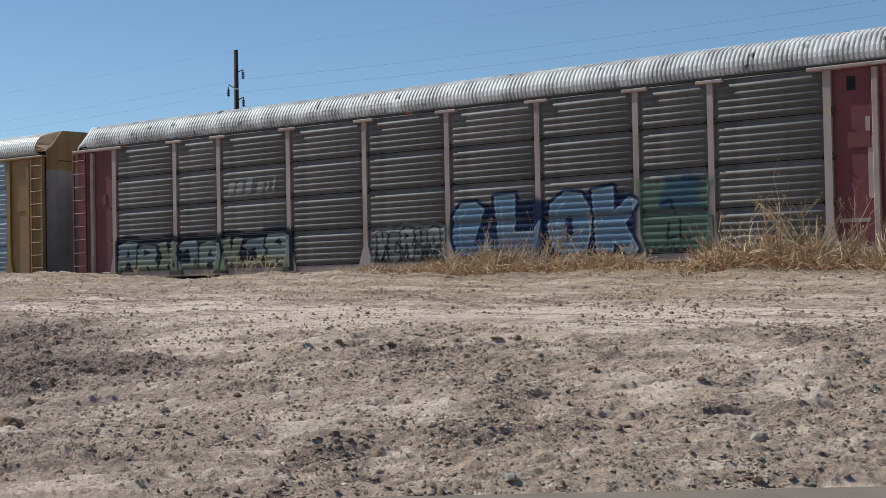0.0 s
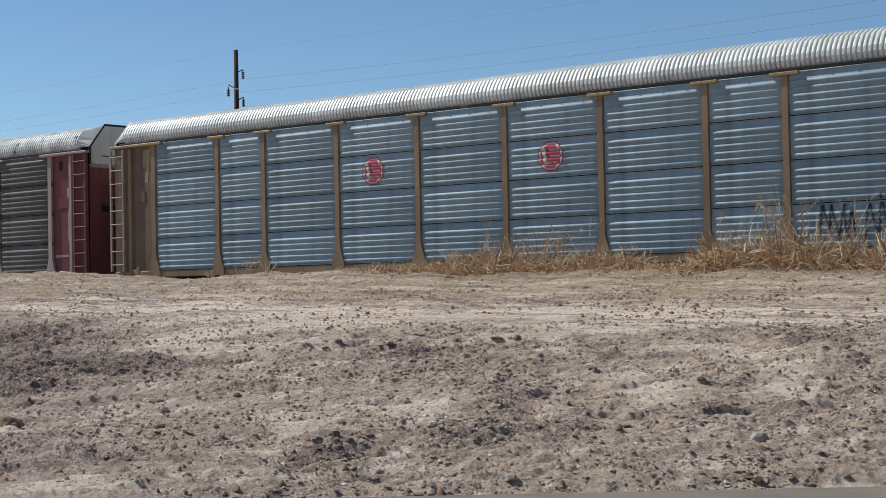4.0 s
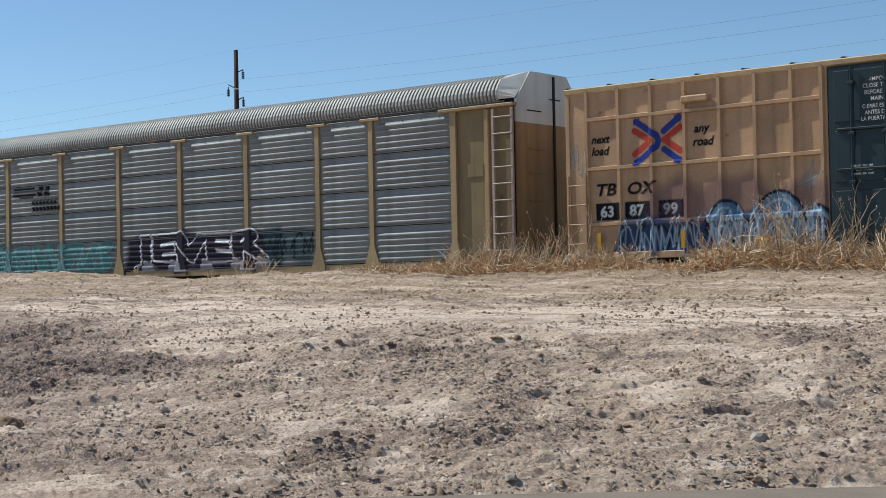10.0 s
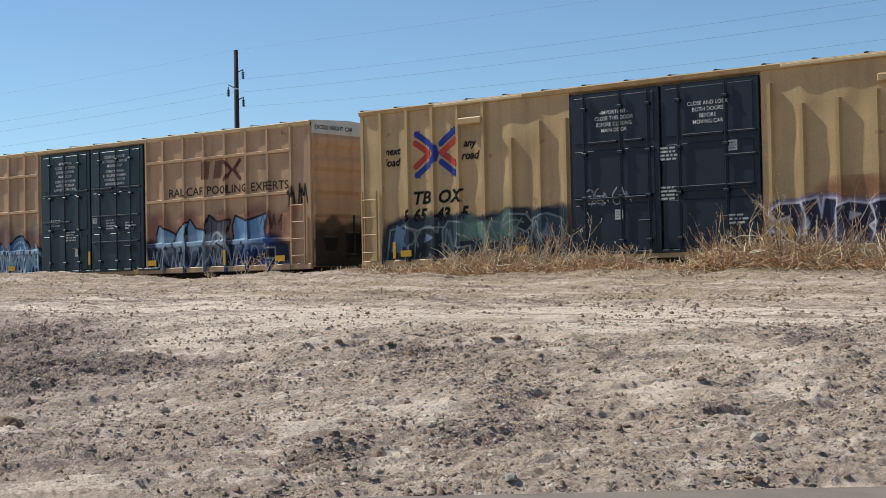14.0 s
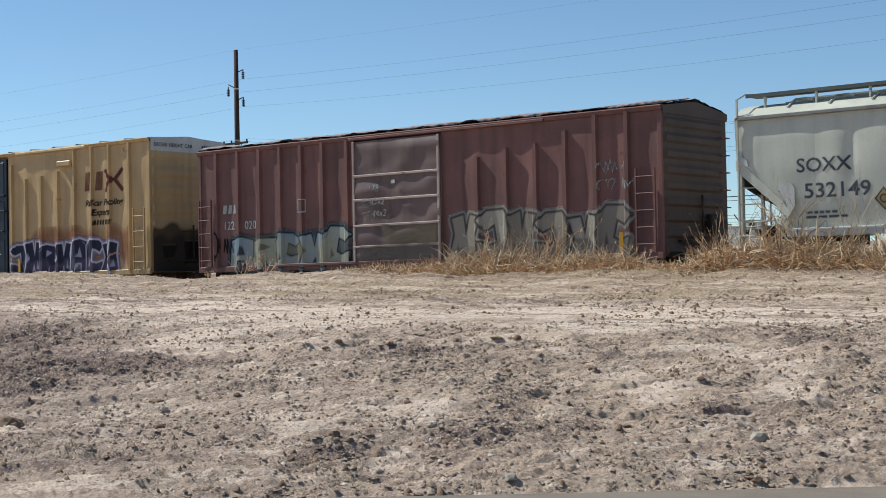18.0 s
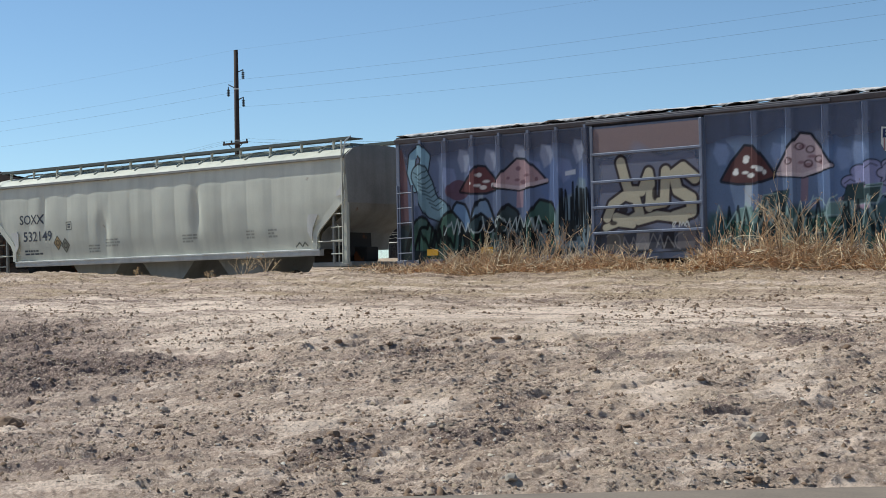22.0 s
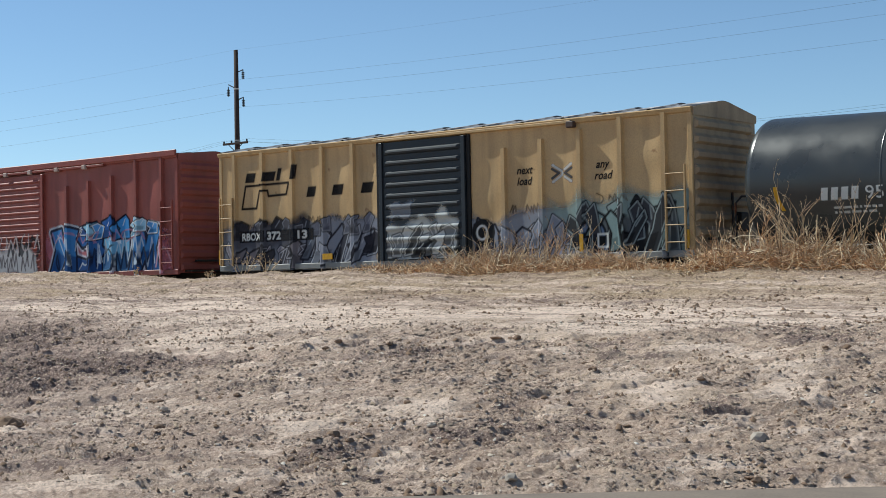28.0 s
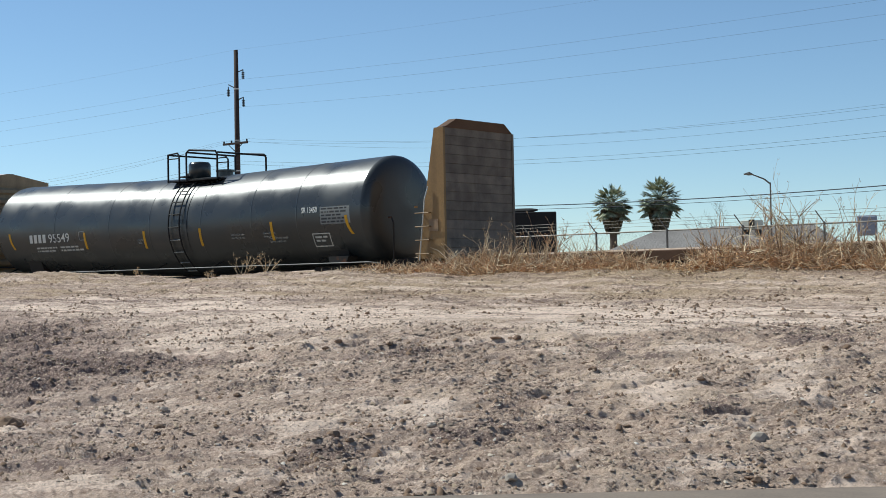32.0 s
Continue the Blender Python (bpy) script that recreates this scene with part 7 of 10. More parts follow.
for k in range(2):
    wave = [(13.75 + 0.12 * u - 0.3 * k, 3.28 - 0.52 * k + 0.10 * math.sin(u * 1.25 + k) + 0.02 * u) for u in range(15)]
    w.line([(x, z + 0.07) for x, z in wave], 0.12, lin(150, 164, 192), 0.6).line(wave, 0.045, lin(34, 40, 58), 0.9)
scribble(w, 13.3, 15.3, 2.1, 2.7, lin(60, 72, 100), 4, 0.03, 87, 0.7)
# green blocks along the foot
w.mist(9.2, 13.7, 0.8, 1.85, lin(66, 92, 88), 0.85, 0.2, 0.5, 5)
for k in range(22):
    xa, za = 9.35 + (k * 0.61803 % 1) * 4.1, 0.95 + 0.30 * (k % 4) + 0.03 * (k % 5)
    ww, hh = 0.34 + 0.10 * (k % 3), 0.26 + 0.05 * (k % 2)
    pts = [(xa, za), (xa + 0.10, za + hh), (xa + ww + 0.06, za + hh + 0.03), (xa + ww, za + 0.02)]
    w.fill(pts, (lin(150, 178, 168), lin(40, 52, 54), lin(158, 176, 178))[k % 3], 0.8, 0.025).fill(pts, (lin(84, 124, 104), lin(62, 98, 84), lin(116, 142, 138), lin(52, 70, 72))[k % 4], 0.9)
scribble(w, 9.4, 13.6, 1.0, 2.05, lin(24, 30, 32), 11, 0.05, 98, 0.9)
scribble(w, 9.4, 13.6, 1.3, 2.1, lin(176, 198, 192), 8, 0.026, 83, 0.75)
w.lay("graffiti", b8, pr, "blue mural with spotted mushrooms, curled clouds and green blocks")
dp8 = lambda x, z: np.full(np.shape(x), 0.085)
w = Wash(6.2, 9.05, 1.02, 3.95, 0.02)
w.coat(np.clip((w.z - 3.3) / 0.04, 0, 1), lin(138, 120, 120), 0.9)
w.mist(6.3, 9.0, 1.0, 3.3, lin(122, 124, 142), 0.8, 0.2, 0.5, 87)
w.mist(6.3, 9.0, 0.95, 1.55, lin(62, 60, 62), 0.8, 0.15, 0.6, 6)
for k, (xa, ww, c) in enumerate(((6.5, 0.5, lin(112, 104, 96)), (7.3, 0.4, lin(150, 142, 138)), (8.0, 0.35, lin(46, 42, 44)), (8.4, 0.5, lin(120, 112, 112)))):
    w.fill([(xa, 1.08), (xa + 0.05, 1.5), (xa + ww, 1.52), (xa + ww - 0.04, 1.08)], c, 0.85)
TANNED, SHADE = lin(184, 174, 152), lin(52, 44, 46)
strokes = (([(6.5, 1.62), (6.85, 1.72), (7.25, 1.66)], 0.16), ([(6.55, 1.85), (6.7, 2.15), (7.05, 2.35), (7.35, 2.25), (7.45, 1.9), (7.15, 1.75), (6.8, 1.85)], 0.22),
           ([(6.95, 3.12), (7.05, 2.75), (7.15, 2.45)], 0.24), ([(7.15, 2.45), (7.5, 2.42), (7.7, 2.85), (7.75, 2.6), (7.7, 2.05)], 0.22), ([(7.7, 2.1), (8.1, 2.15), (8.15, 2.85)], 0.24),
           ([(8.9, 2.65), (8.6, 2.9), (8.35, 2.75), (8.45, 2.4), (8.8, 2.2), (8.8, 1.9), (8.35, 1.8)], 0.26), ([(7.4, 1.75), (7.9, 1.85), (8.6, 1.75)], 0.2))
for pts, wide in strokes:
    w.line(pts, wide + 0.13, SHADE, 0.95)
for pts, wide in strokes:
    w.line(pts, wide, TANNED, 0.95)
w.disc(7.0, 2.02, 0.12, 0.10, SHADE, 0.9).disc(7.85, 2.35, 0.07, 0.16, SHADE, 0.9).disc(6.72, 1.72, 0.10, 0.05, SHADE, 0.9)
scribble(w, 8.3, 8.8, 1.56, 1.7, lin(206, 204, 198), 3, 0.025, 4, 0.9)
scribble(w, 6.5, 8.8, 1.05, 1.5, lin(160, 152, 148), 5, 0.03, 7, 0.6)
w.lay("graffiti", b8, dp8, "cream block letters on the sliding door")
w = Wash(13.2, 13.85, 2.8, 3.55, 0.014)
sh = [(13.27, 3.46), (13.4, 3.44), (13.52, 3.52), (13.64, 3.44), (13.77, 3.46), (13.79, 3.1), (13.7, 2.94), (13.52, 2.86), (13.34, 2.94), (13.25, 3.1)]
w.fill(sh, W_).fill([(13.3, 3.42), (13.42, 3.41), (13.52, 3.48), (13.62, 3.41), (13.74, 3.42), (13.75, 3.22), (13.29, 3.22)], lin(46, 54, 88))
w.rows(13.36, 3.34, 0.34, 0.07, 2, W_, 0.9, 3)
for k in range(5):
    w.line([(13.33 + k * 0.095, 3.2), (13.33 + k * 0.095, 2.98)], 0.035, lin(150, 90, 90), 0.9)
w.lay("shield_emblem", b8, pr, "white shield emblem with stripes", gap=0.007)

# brick red box car
pr = side_proud(RIB9, 0.085, 0.07, (), DENTS[b9.name])
w = Wash(0.05, 6.15, 0.85, 2.95)
w.mist(0.1, 6.1, 0.8, 1.6, lin(52, 66, 84), 0.9, 0.2, 0.5, 3)
w.mist(0.1, 6.1, 1.2, 2.0, lin(70, 150, 176), 0.75, 0.25, 0.45, 4)
w.mist(0.3, 2.2, 1.6, 2.35, lin(72, 86, 74), 0.8, 0.2, 0.6, 5)
w.mist(3.2, 6.0, 1.7, 2.25, lin(74, 88, 80), 0.7, 0.25, 0.6, 6)
for k, (xa, xb, z0_, z1_) in enumerate(((1.9, 2.3, 1.8, 2.1), (2.5, 2.95, 1.8, 2.3), (4.15, 4.5, 1.8, 2.3), (4.75, 5.25, 1.75, 2.75), (5.7, 6.05, 1.7, 2.4), (0.4, 1.5, 1.7, 1.9))):
    pts = [(xa, z0_), (xa + 0.05, z1_), (xa + (xb - xa) * 0.45, z1_ - 0.08), (xb, z0_ + 0.25), (xb - 0.1, z0_ - 0.15)]
    w.fill(pts, lin(196, 196, 190), 0.9, 0.035).fill(pts, lin(196, 160, 72), 0.9)
for k, (xa, xb, z0_, z1_) in enumerate(((2.7, 3.6, 1.2, 1.75), (3.3, 4.5, 1.1, 2.05), (0.3, 1.5, 1.15, 1.6), (1.2, 1.7, 0.95, 1.4))):
    pts = [(xa, z0_), (xa + 0.15, z1_), (xb - 0.2, z1_ - 0.1), (xb, z0_ + 0.05)]
    w.fill(pts, lin(180, 200, 206), 0.85, 0.03).fill(pts, lin(64, 158, 196), 0.9)
wildstyle(w, 0.3, 6.0, 1.1, 2.1, [lin(58, 140, 160), lin(40, 70, 74), lin(86, 168, 176), lin(70, 84, 66), lin(48, 112, 150)], lin(24, 34, 40), lin(150, 186, 186), 20, 97, 0.9, 0.36)
wildstyle(w, 0.3, 6.0, 0.88, 1.6, [lin(40, 52, 66), lin(60, 120, 150), lin(28, 34, 44), lin(90, 100, 112)], lin(20, 24, 32), lin(150, 170, 178), 18, 93, 0.9)
scribble(w, 0.4, 6.0, 0.9, 1.6, lin(150, 160, 170), 11, 0.03, 8, 0.6)
for k, (xa, za) in enumerate(((0.2, 2.6), (3.5, 2.5), (5.6, 2.7), (4.0, 2.3), (1.0, 2.3))):
    w.line([(xa, za), (xa + 0.3, za - 0.45), (xa + 0.75, za - 0.7)], 0.035, lin(170, 176, 166), 0.6)
w.bars(1.35, 2.12, 0.2, 4, W_, 0.85, 0.25, 0.4)
w.line([(0.25, 2.85), (0.7, 2.4), (1.4, 1.9)], 0.05, lin(160, 160, 150), 0.7)
w.lay("graffiti", b9, pr, "turquoise and gold graffiti with white edges")
dp9 = lambda x, z: np.full(np.shape(x), 0.105)
w = Wash(6.4, 9.1, 1.0, 2.5)
w.mist(6.4, 9.1, 0.95, 1.8, lin(196, 196, 198), 0.75, 0.2, 0.5, 3)
scribble(w, 7.4, 9.0, 1.5, 2.2, lin(36, 34, 40), 3, 0.11, 94, 0.85)
scribble(w, 6.8, 9.0, 1.7, 2.3, lin(176, 160, 160), 5, 0.05, 4)
scribble(w, 6.5, 9.0, 1.05, 1.7, lin(60, 50, 56), 7, 0.05, 5)
w.lay("graffiti", b9, dp9, "white overspray on the louvred door")
w = Wash(9.1, 15.6, 0.85, 2.85)
w.mist(9.2, 15.3, 0.95, 2.1, lin(200, 124, 138), 0.6, 0.3, 0.5, 2)
piece(w, 4, 9.5, 14.7, 1.0, 2.5, [lin(66, 126, 184), lin(48, 96, 156), lin(116, 172, 208)], lin(14, 22, 48), 0.09, lin(214, 222, 232), 0.05, lin(206, 222, 234), 12, 0.97, 0.06, lin(26, 58, 112))
wildstyle(w, 10.9, 14.6, 1.9, 2.75, [lin(70, 140, 202), lin(150, 198, 224), lin(44, 92, 160)], lin(18, 26, 46), lin(228, 232, 234), 9, 12, wide=0.5)
scribble(w, 9.7, 14.5, 1.1, 2.2, lin(196, 206, 214), 8, 0.04, 90, 0.8)
scribble(w, 9.7, 14.5, 1.0, 1.8, lin(24, 34, 54), 8, 0.07, 91, 0.85)
scribble(w, 9.4, 15.2, 1.9, 2.3, lin(186, 122, 134), 8, 0.05, 92, 0.5)
w.line([(14.6, 1.1), (14.75, 1.9), (15.1, 1.6), (15.3, 1.2)], 0.06, lin(190, 150, 160), 0.8)
w.lay("graffiti", b9, pr, "bright blue sprayed letters with white edges")

# mustard yellow box car
pr = side_proud(RIB10, 0.085, 0.075, (), DENTS[b10.name])
w = Wash(0.8, 6.4, 2.5, 3.8, 0.02)
for xa, ww, hh in ((1.05, 0.36, 0.26), (1.78, 0.42, 0.26), (2.28, 0.14, 0.34), (2.9, 0.14, 0.40)):
    w.fill([(xa, 3.38), (xa + ww, 3.38), (xa + ww + 0.08, 3.38 + hh), (xa + 0.08, 3.38 + hh)], K, 0.9)
for xa, ww in ((3.42, 0.32), (4.4, 0.38), (5.45, 0.4)):
    w.fill([(xa, 2.86), (xa + ww, 2.86), (xa + ww + 0.08, 3.14), (xa + 0.08, 3.14)], K, 0.9)
w.line([(0.9, 2.64), (1.06, 3.28), (2.78, 3.3), (2.68, 2.98), (1.98, 2.96), (1.95, 3.12), (1.62, 3.12), (1.48, 2.64)], 0.06, K, 0.9, closed=True)
w.lay("lettering", b10, pr, "black company mark in plain shapes")
w = Wash(10.5, 13.6, 2.65, 3.4, 0.014)
w.text("next", 10.60, 3.04, 0.19, K, 0.25, 0.012, 0.95).text("load", 10.60, 2.77, 0.19, K, 0.25, 0.012, 0.95)
w.text("any", 12.92, 3.05, 0.19, K, 0.25, 0.012, 0.95).text("road", 12.88, 2.78, 0.19, K, 0.25, 0.012, 0.95)
road_cross(w, 11.96, 2.99, 0.29, 0.22, lin(200, 198, 192), lin(84, 84, 86))
w.lay("lettering", b10, pr, "black slogan and grey crossed-road emblem")
w = Wash(0.05, 6.15, 0.86, 2.6)
w.mist(0.1, 6.1, 0.8, 2.1, lin(120, 124, 136), 0.8, 0.22, 0.5, 3)
w.mist(0.7, 3.6, 1.5, 2.2, lin(66, 64, 70), 0.75, 0.2, 0.8, 4)
w.mist(3.4, 6.1, 0.9, 2.1, lin(140, 144, 156), 0.7, 0.25, 0.6, 5)
wildstyle(w, 0.4, 3.4, 0.9, 1.7, [lin(60, 58, 64), lin(120, 114, 120), lin(36, 36, 42)], lin(22, 22, 26), lin(170, 168, 176), 13, 8, 0.9)
wildstyle(w, 3.3, 6.0, 0.95, 2.1, [lin(132, 136, 148), lin(176, 178, 192), lin(98, 102, 112), lin(44, 44, 54)], lin(26, 26, 36), lin(176, 178, 186), 16, 9, 0.95)
wildstyle(w, 0.6, 6.0, 1.75, 2.35, [lin(54, 52, 58), lin(96, 98, 112), lin(40, 40, 44)], lin(30, 30, 34), lin(140, 142, 152), 12, 29, 0.75)
scribble(w, 0.9, 1.6, 2.05, 2.2, K, 4, 0.02, 10, 0.7)
scribble(w, 3.2, 4.1, 2.15, 2.35, K, 5, 0.02, 11, 0.7)
scribble(w, 4.4, 4.9, 2.15, 2.35, K, 3, 0.02, 12, 0.7)
w.lay("graffiti", b10, pr, "grey and lilac sprayed band with dark letters")
w = Wash(0.75, 3.75, 1.65, 2.02, 0.02)
w.fill([(0.8, 1.68), (3.7, 1.68), (3.7, 2.0), (0.8, 2.0)], lin(34, 34, 38), 0.9)
w.text("RBOX", 0.88, 1.74, 0.20, W_, 0.0, 0.02, 1.0).text("372", 1.9, 1.74, 0.21, W_, 0.0, 0.03, 1.15).text("13", 3.02, 1.74, 0.21, W_, 0.0, 0.03, 1.5)
w.lay("number_band", b10, pr, "dark band with white digits", gap=0.007)
w = Wash(9.12, 15.5, 0.86, 2.75)
w.mist(9.2, 15.4, 0.8, 1.9, lin(142, 146, 156), 0.85, 0.3, 0.4, 13)
w.mist(11.6, 15.4, 1.4, 2.35, lin(142, 162, 160), 0.8, 0.3, 0.45, 14)
w.mist(12.5, 15.2, 0.9, 1.8, lin(70, 70, 76), 0.8, 0.25, 0.9, 15)
wildstyle(w, 9.3, 12.6, 0.92, 2.0, [lin(132, 136, 148), lin(184, 186, 198), lin(84, 86, 100), lin(34, 34, 44)], lin(26, 26, 34), lin(176, 178, 186), 16, 19, 0.95)
wildstyle(w, 12.3, 15.4, 0.92, 2.35, [lin(50, 50, 56), lin(34, 34, 38), lin(132, 152, 150), lin(82, 88, 92), lin(110, 126, 150)], lin(14, 14, 17), lin(150, 160, 160), 22, 20, 0.95)
w.disc(9.55, 1.65, 0.36, 0.34, lin(34, 34, 36)).ring(9.5, 1.65, 0.15, 0.17, 0.05, W_)
scribble(w, 10.3, 11.3, 2.05, 2.3, lin(84, 66, 52), 5, 0.03, 20, 0.7)
scribble(w, 12.9, 13.9, 2.2, 2.45, lin(84, 66, 52), 4, 0.03, 21, 0.7)
w.line([(12.95, 1.18), (13.22, 1.18), (13.22, 1.48), (12.95, 1.48)], 0.05, W_, closed=True).fill([(13.0, 1.22), (13.17, 1.22), (13.17, 1.44), (13.0, 1.44)], K)
w.lay("graffiti", b10, pr, "blue-grey sprayed band with dark peaks")


def dp10(x, z):
    """How far the ribbed black door stands out."""
    k = (z - 1.14) / (4.12 - 1.02 - 0.24) * 10 - 0.5
    d = abs(k - np.round(k)) * 0.286
    return 0.066 + np.where((x > 6.4) & (x < 8.88), np.interp(d, [0.0, 0.0375, 0.075], [0.06, 0.048, 0.0]), 0.0)


w = Wash(6.44, 8.86, 1.05, 2.75)
w.mist(6.4, 9.0, 1.05, 1.95, lin(176, 178, 176), 0.9, 0.16, 0.7, 3)
w.mist(7.2, 8.8, 1.4, 2.1, lin(196, 198, 194), 0.8, 0.2, 0.9, 9)
wildstyle(w, 6.5, 8.9, 1.1, 1.95, [lin(186, 188, 186), lin(110, 112, 114), lin(36, 38, 42)], lin(20, 22, 24), lin(214, 214, 210), 12, 4, 0.85)
w.mist(6.6, 7.3, 2.05, 2.5, lin(140, 144, 150), 0.7, 0.1, 1.2, 5)
w.lay("graffiti", b10, dp10, "pale overspray on the black door")

marker(b4, 9.27, 1.22, M_AMBER, 0.09, 0.42, y=-HW - 0.13)

# dark brown and black areas low on the ends of the tall cars
for car, L, top in ((b4, 18.75, 2.2), (b5, 18.88, 2.3)):
    w = Wash(-1.46, 1.46, 0.95, top + 0.35, 0.03)
    w.mist(-1.8, 1.9, 0.7, top, lin(92, 78, 64), 0.9, 0.16, 0.8, 61)
    w.mist(-1.7, 1.9, 0.7, top - 0.25, lin(56, 48, 42), 0.85, 0.22, 0.7, 62)
    for ya, za, ww, hh in ((-1.1, 1.35, 0.5, 0.42), (-0.2, 1.2, 0.6, 0.7), (0.75, 1.3, 0.4, 0.5)):
        w.mist(ya, ya + ww, za, za + hh, lin(26, 24, 24), 0.85, 0.05, 1.0, 63)
        w.line([(ya, za + hh), (ya + ww, za + hh)], 0.03, lin(120, 108, 92), 0.6)
    ob = w.lay("soot_stain", car, lambda x, z: np.zeros(np.shape(x)), "dark brown area with black patches", y=-(L + (0.075 if car is b4 else 0.048)))
    ob.data.transform(Matrix.Rotation(math.pi / 2, 4, "Z"))

# amber reflector strips along the sills
for car, xs in ((b4, (0.95, 3.2, 15.35)), (b5, (1.2, 12.45)), (b6, (14.55,)), (b10, (0.08, 12.55, 15.42))):
    for x in xs:
        marker(car, x, 1.08, M_AMBER, y=-HW - 0.10)
for car, xs in ((b4, (5.2, 12.2, 17.6)), (b5, (1.6, 5.3)), (b8, (1.25, 3.0, 14.2)), (b10, (4.3,))):
    for x in xs:
        marker(car, x, 1.12, M_AMBER, 0.36, 0.16, y=-HW - 0.10)

# tank car
tpr = lambda x, z: np.sqrt(np.maximum(TANK_R ** 2 - (z - tank_axis(x)) ** 2, 0.0)) - HW
w = Wash(3.1, 6.2, 1.55, 2.45, 0.018)
w.bars(3.23, 1.99, 0.27, 4, W_, 0.95, 0.23, 0.3).text("95549", 4.24, 1.99, 0.27, W_, 0.0, 0.008, 1.12)
w.rows(3.5, 1.80, 1.1, 0.1, 2, W_, 0.7, 4).rows(4.75, 1.80, 1.15, 0.1, 2, W_, 0.7, 5)
w.line([(5.83, 2.02), (6.08, 2.02), (6.08, 2.28), (5.83, 2.28)], 0.02, GREYW, closed=True)
w.lay("lettering", t11, tpr, "white mark and number as plain bars")
w = Wash(15.5, 17.5, 1.4, 2.7, 0.016)
w.text("SR 13450", 15.6, 2.42, 0.15, W_, 0.0, 0.03, 0.72)
w.fill([(16.3, 2.08), (17.4, 2.08), (17.4, 2.56), (16.3, 2.56)], GREYW, 0.55)
for k in range(5):
    w.rows(16.34, 2.48 - k * 0.09, 1.0, 0.09, 1, lin(44, 46, 50), 0.9, 20 + k)
w.line([(15.88, 1.5), (16.5, 1.5), (16.55, 1.84), (15.92, 1.84)], 0.025, W_, closed=True).rows(15.98, 1.72, 0.45, 0.1, 2, W_, 0.7, 8)
w.lay("lettering", t11, tpr, "white stencilled data table")
for x, z, ww in ((12.7, 1.9, 0.7), (14.2, 1.75, 0.8), (14.0, 1.9, 0.7), (8.6, 1.9, 0.3)):
    w = Wash(x, x + ww, z - 0.2, z + 0.1, 0.02)
    w.rows(x + 0.03, z, ww - 0.06, 0.09, 2, GREYW, 0.4, int(x * 2))
    w.lay("stencil_note", t11, tpr)


def end_text(car, x, body, y, z, high):
    """Small black lettering on the white top of an end."""
    for word in body.split():
        tri = text_triangles(word, 0.0, 0.02, "LEFT") * high
        geo = Geo()
        for t in tri:
            geo.add([(x, y + u, z + v) for u, v in t], [(0, 1, 2)])
        part("end_lettering", geo, M_BLACK, car, "small black lettering")
        y += float(tri[:, :, 0].max()) + 0.6 * high


end_text(b4, 18.75 + 0.035, "EXCESS HEIGHT CAR", -1.38, 4.74, 0.11)
end_text(b5, 18.88 + 0.035, "EXCESS HEIGHT CAR", -1.38, 4.76, 0.11)
for car, x in ((b4, 18.785), (b5, 18.915)):
    for k in range(9):
        part("end_bar", Geo().box(x, x + 0.004, 0.55 + k * 0.085, 0.60 + k * 0.085, 4.75, 4.86), M_BLACK, car)


# ---- ground ----
PROFILE = [(-60, -1.30), (6.0, -1.30), (8.0, -1.24), (10.0, -1.08), (12.0, -0.88), (14.0, -0.66), (16.0, -0.42), (17.4, -0.24), (19.0, -0.13), (21.0, -0.02), (23.0, 0.14),
           (24.6, 0.36), (25.8, 0.58), (26.5, 0.62), (27.4, 0.50), (28.6, 0.10), (29.6, -0.22), (30.4, -0.28), (34.0, -0.28), (36.0, -0.30), (40.0, 0.15), (43.5, 1.25), (45.5, 1.50), (48.5, 1.42), (53.0, 0.10), (57.0, -0.40), (60.0, -0.40), (400.0, -1.0), (3000.0, -1.0)]
# places of pale, smooth silt and of dark, crumbled gravel: x, y, reach across and up the bank
SILT = ((-21.2, 17.2, 0.81, 0.91), (-18.1, 15.6, 0.51, 0.86), (-18.1, 16.8, 1.03, 0.73), (-15.6, 16.1, 0.7, 0.57), (-19.8, 19.1, 1.48, 1.03), (-16.7, 15.3, 0.72, 0.53), (-16.9, 18.5, 1.3, 0.91),
        (-14.8, 19.5, 1.59, 1.09), (-12.0, 18.5, 0.6, 0.89), (-12.0, 17.5, 1.24, 0.49), (-9.5, 16.8, 0.58, 0.33), (-8.5, 16.1, 0.53, 0.44), (-8.6, 13.8, 0.31, 0.61), (-8.0, 13.5, 0.29, 0.43),
        (-9.3, 14.7, 0.53, 0.38), (-8.7, 12.4, 0.18, 0.27), (-10.2, 12.3, 0.38, 0.45), (-10.5, 10.8, 0.31, 0.64), (-7.1, 14.0, 0.34, 0.39), (-7.6, 15.2, 0.3, 0.4))
TAN = ((-13.6, 11.4, 1.3, 1.1), (-12.2, 12.8, 1.6, 1.0), (-12.6, 10.3, 0.8, 0.9), (-14.9, 13.6, 1.2, 0.9), (-10.6, 11.6, 0.9, 0.8))
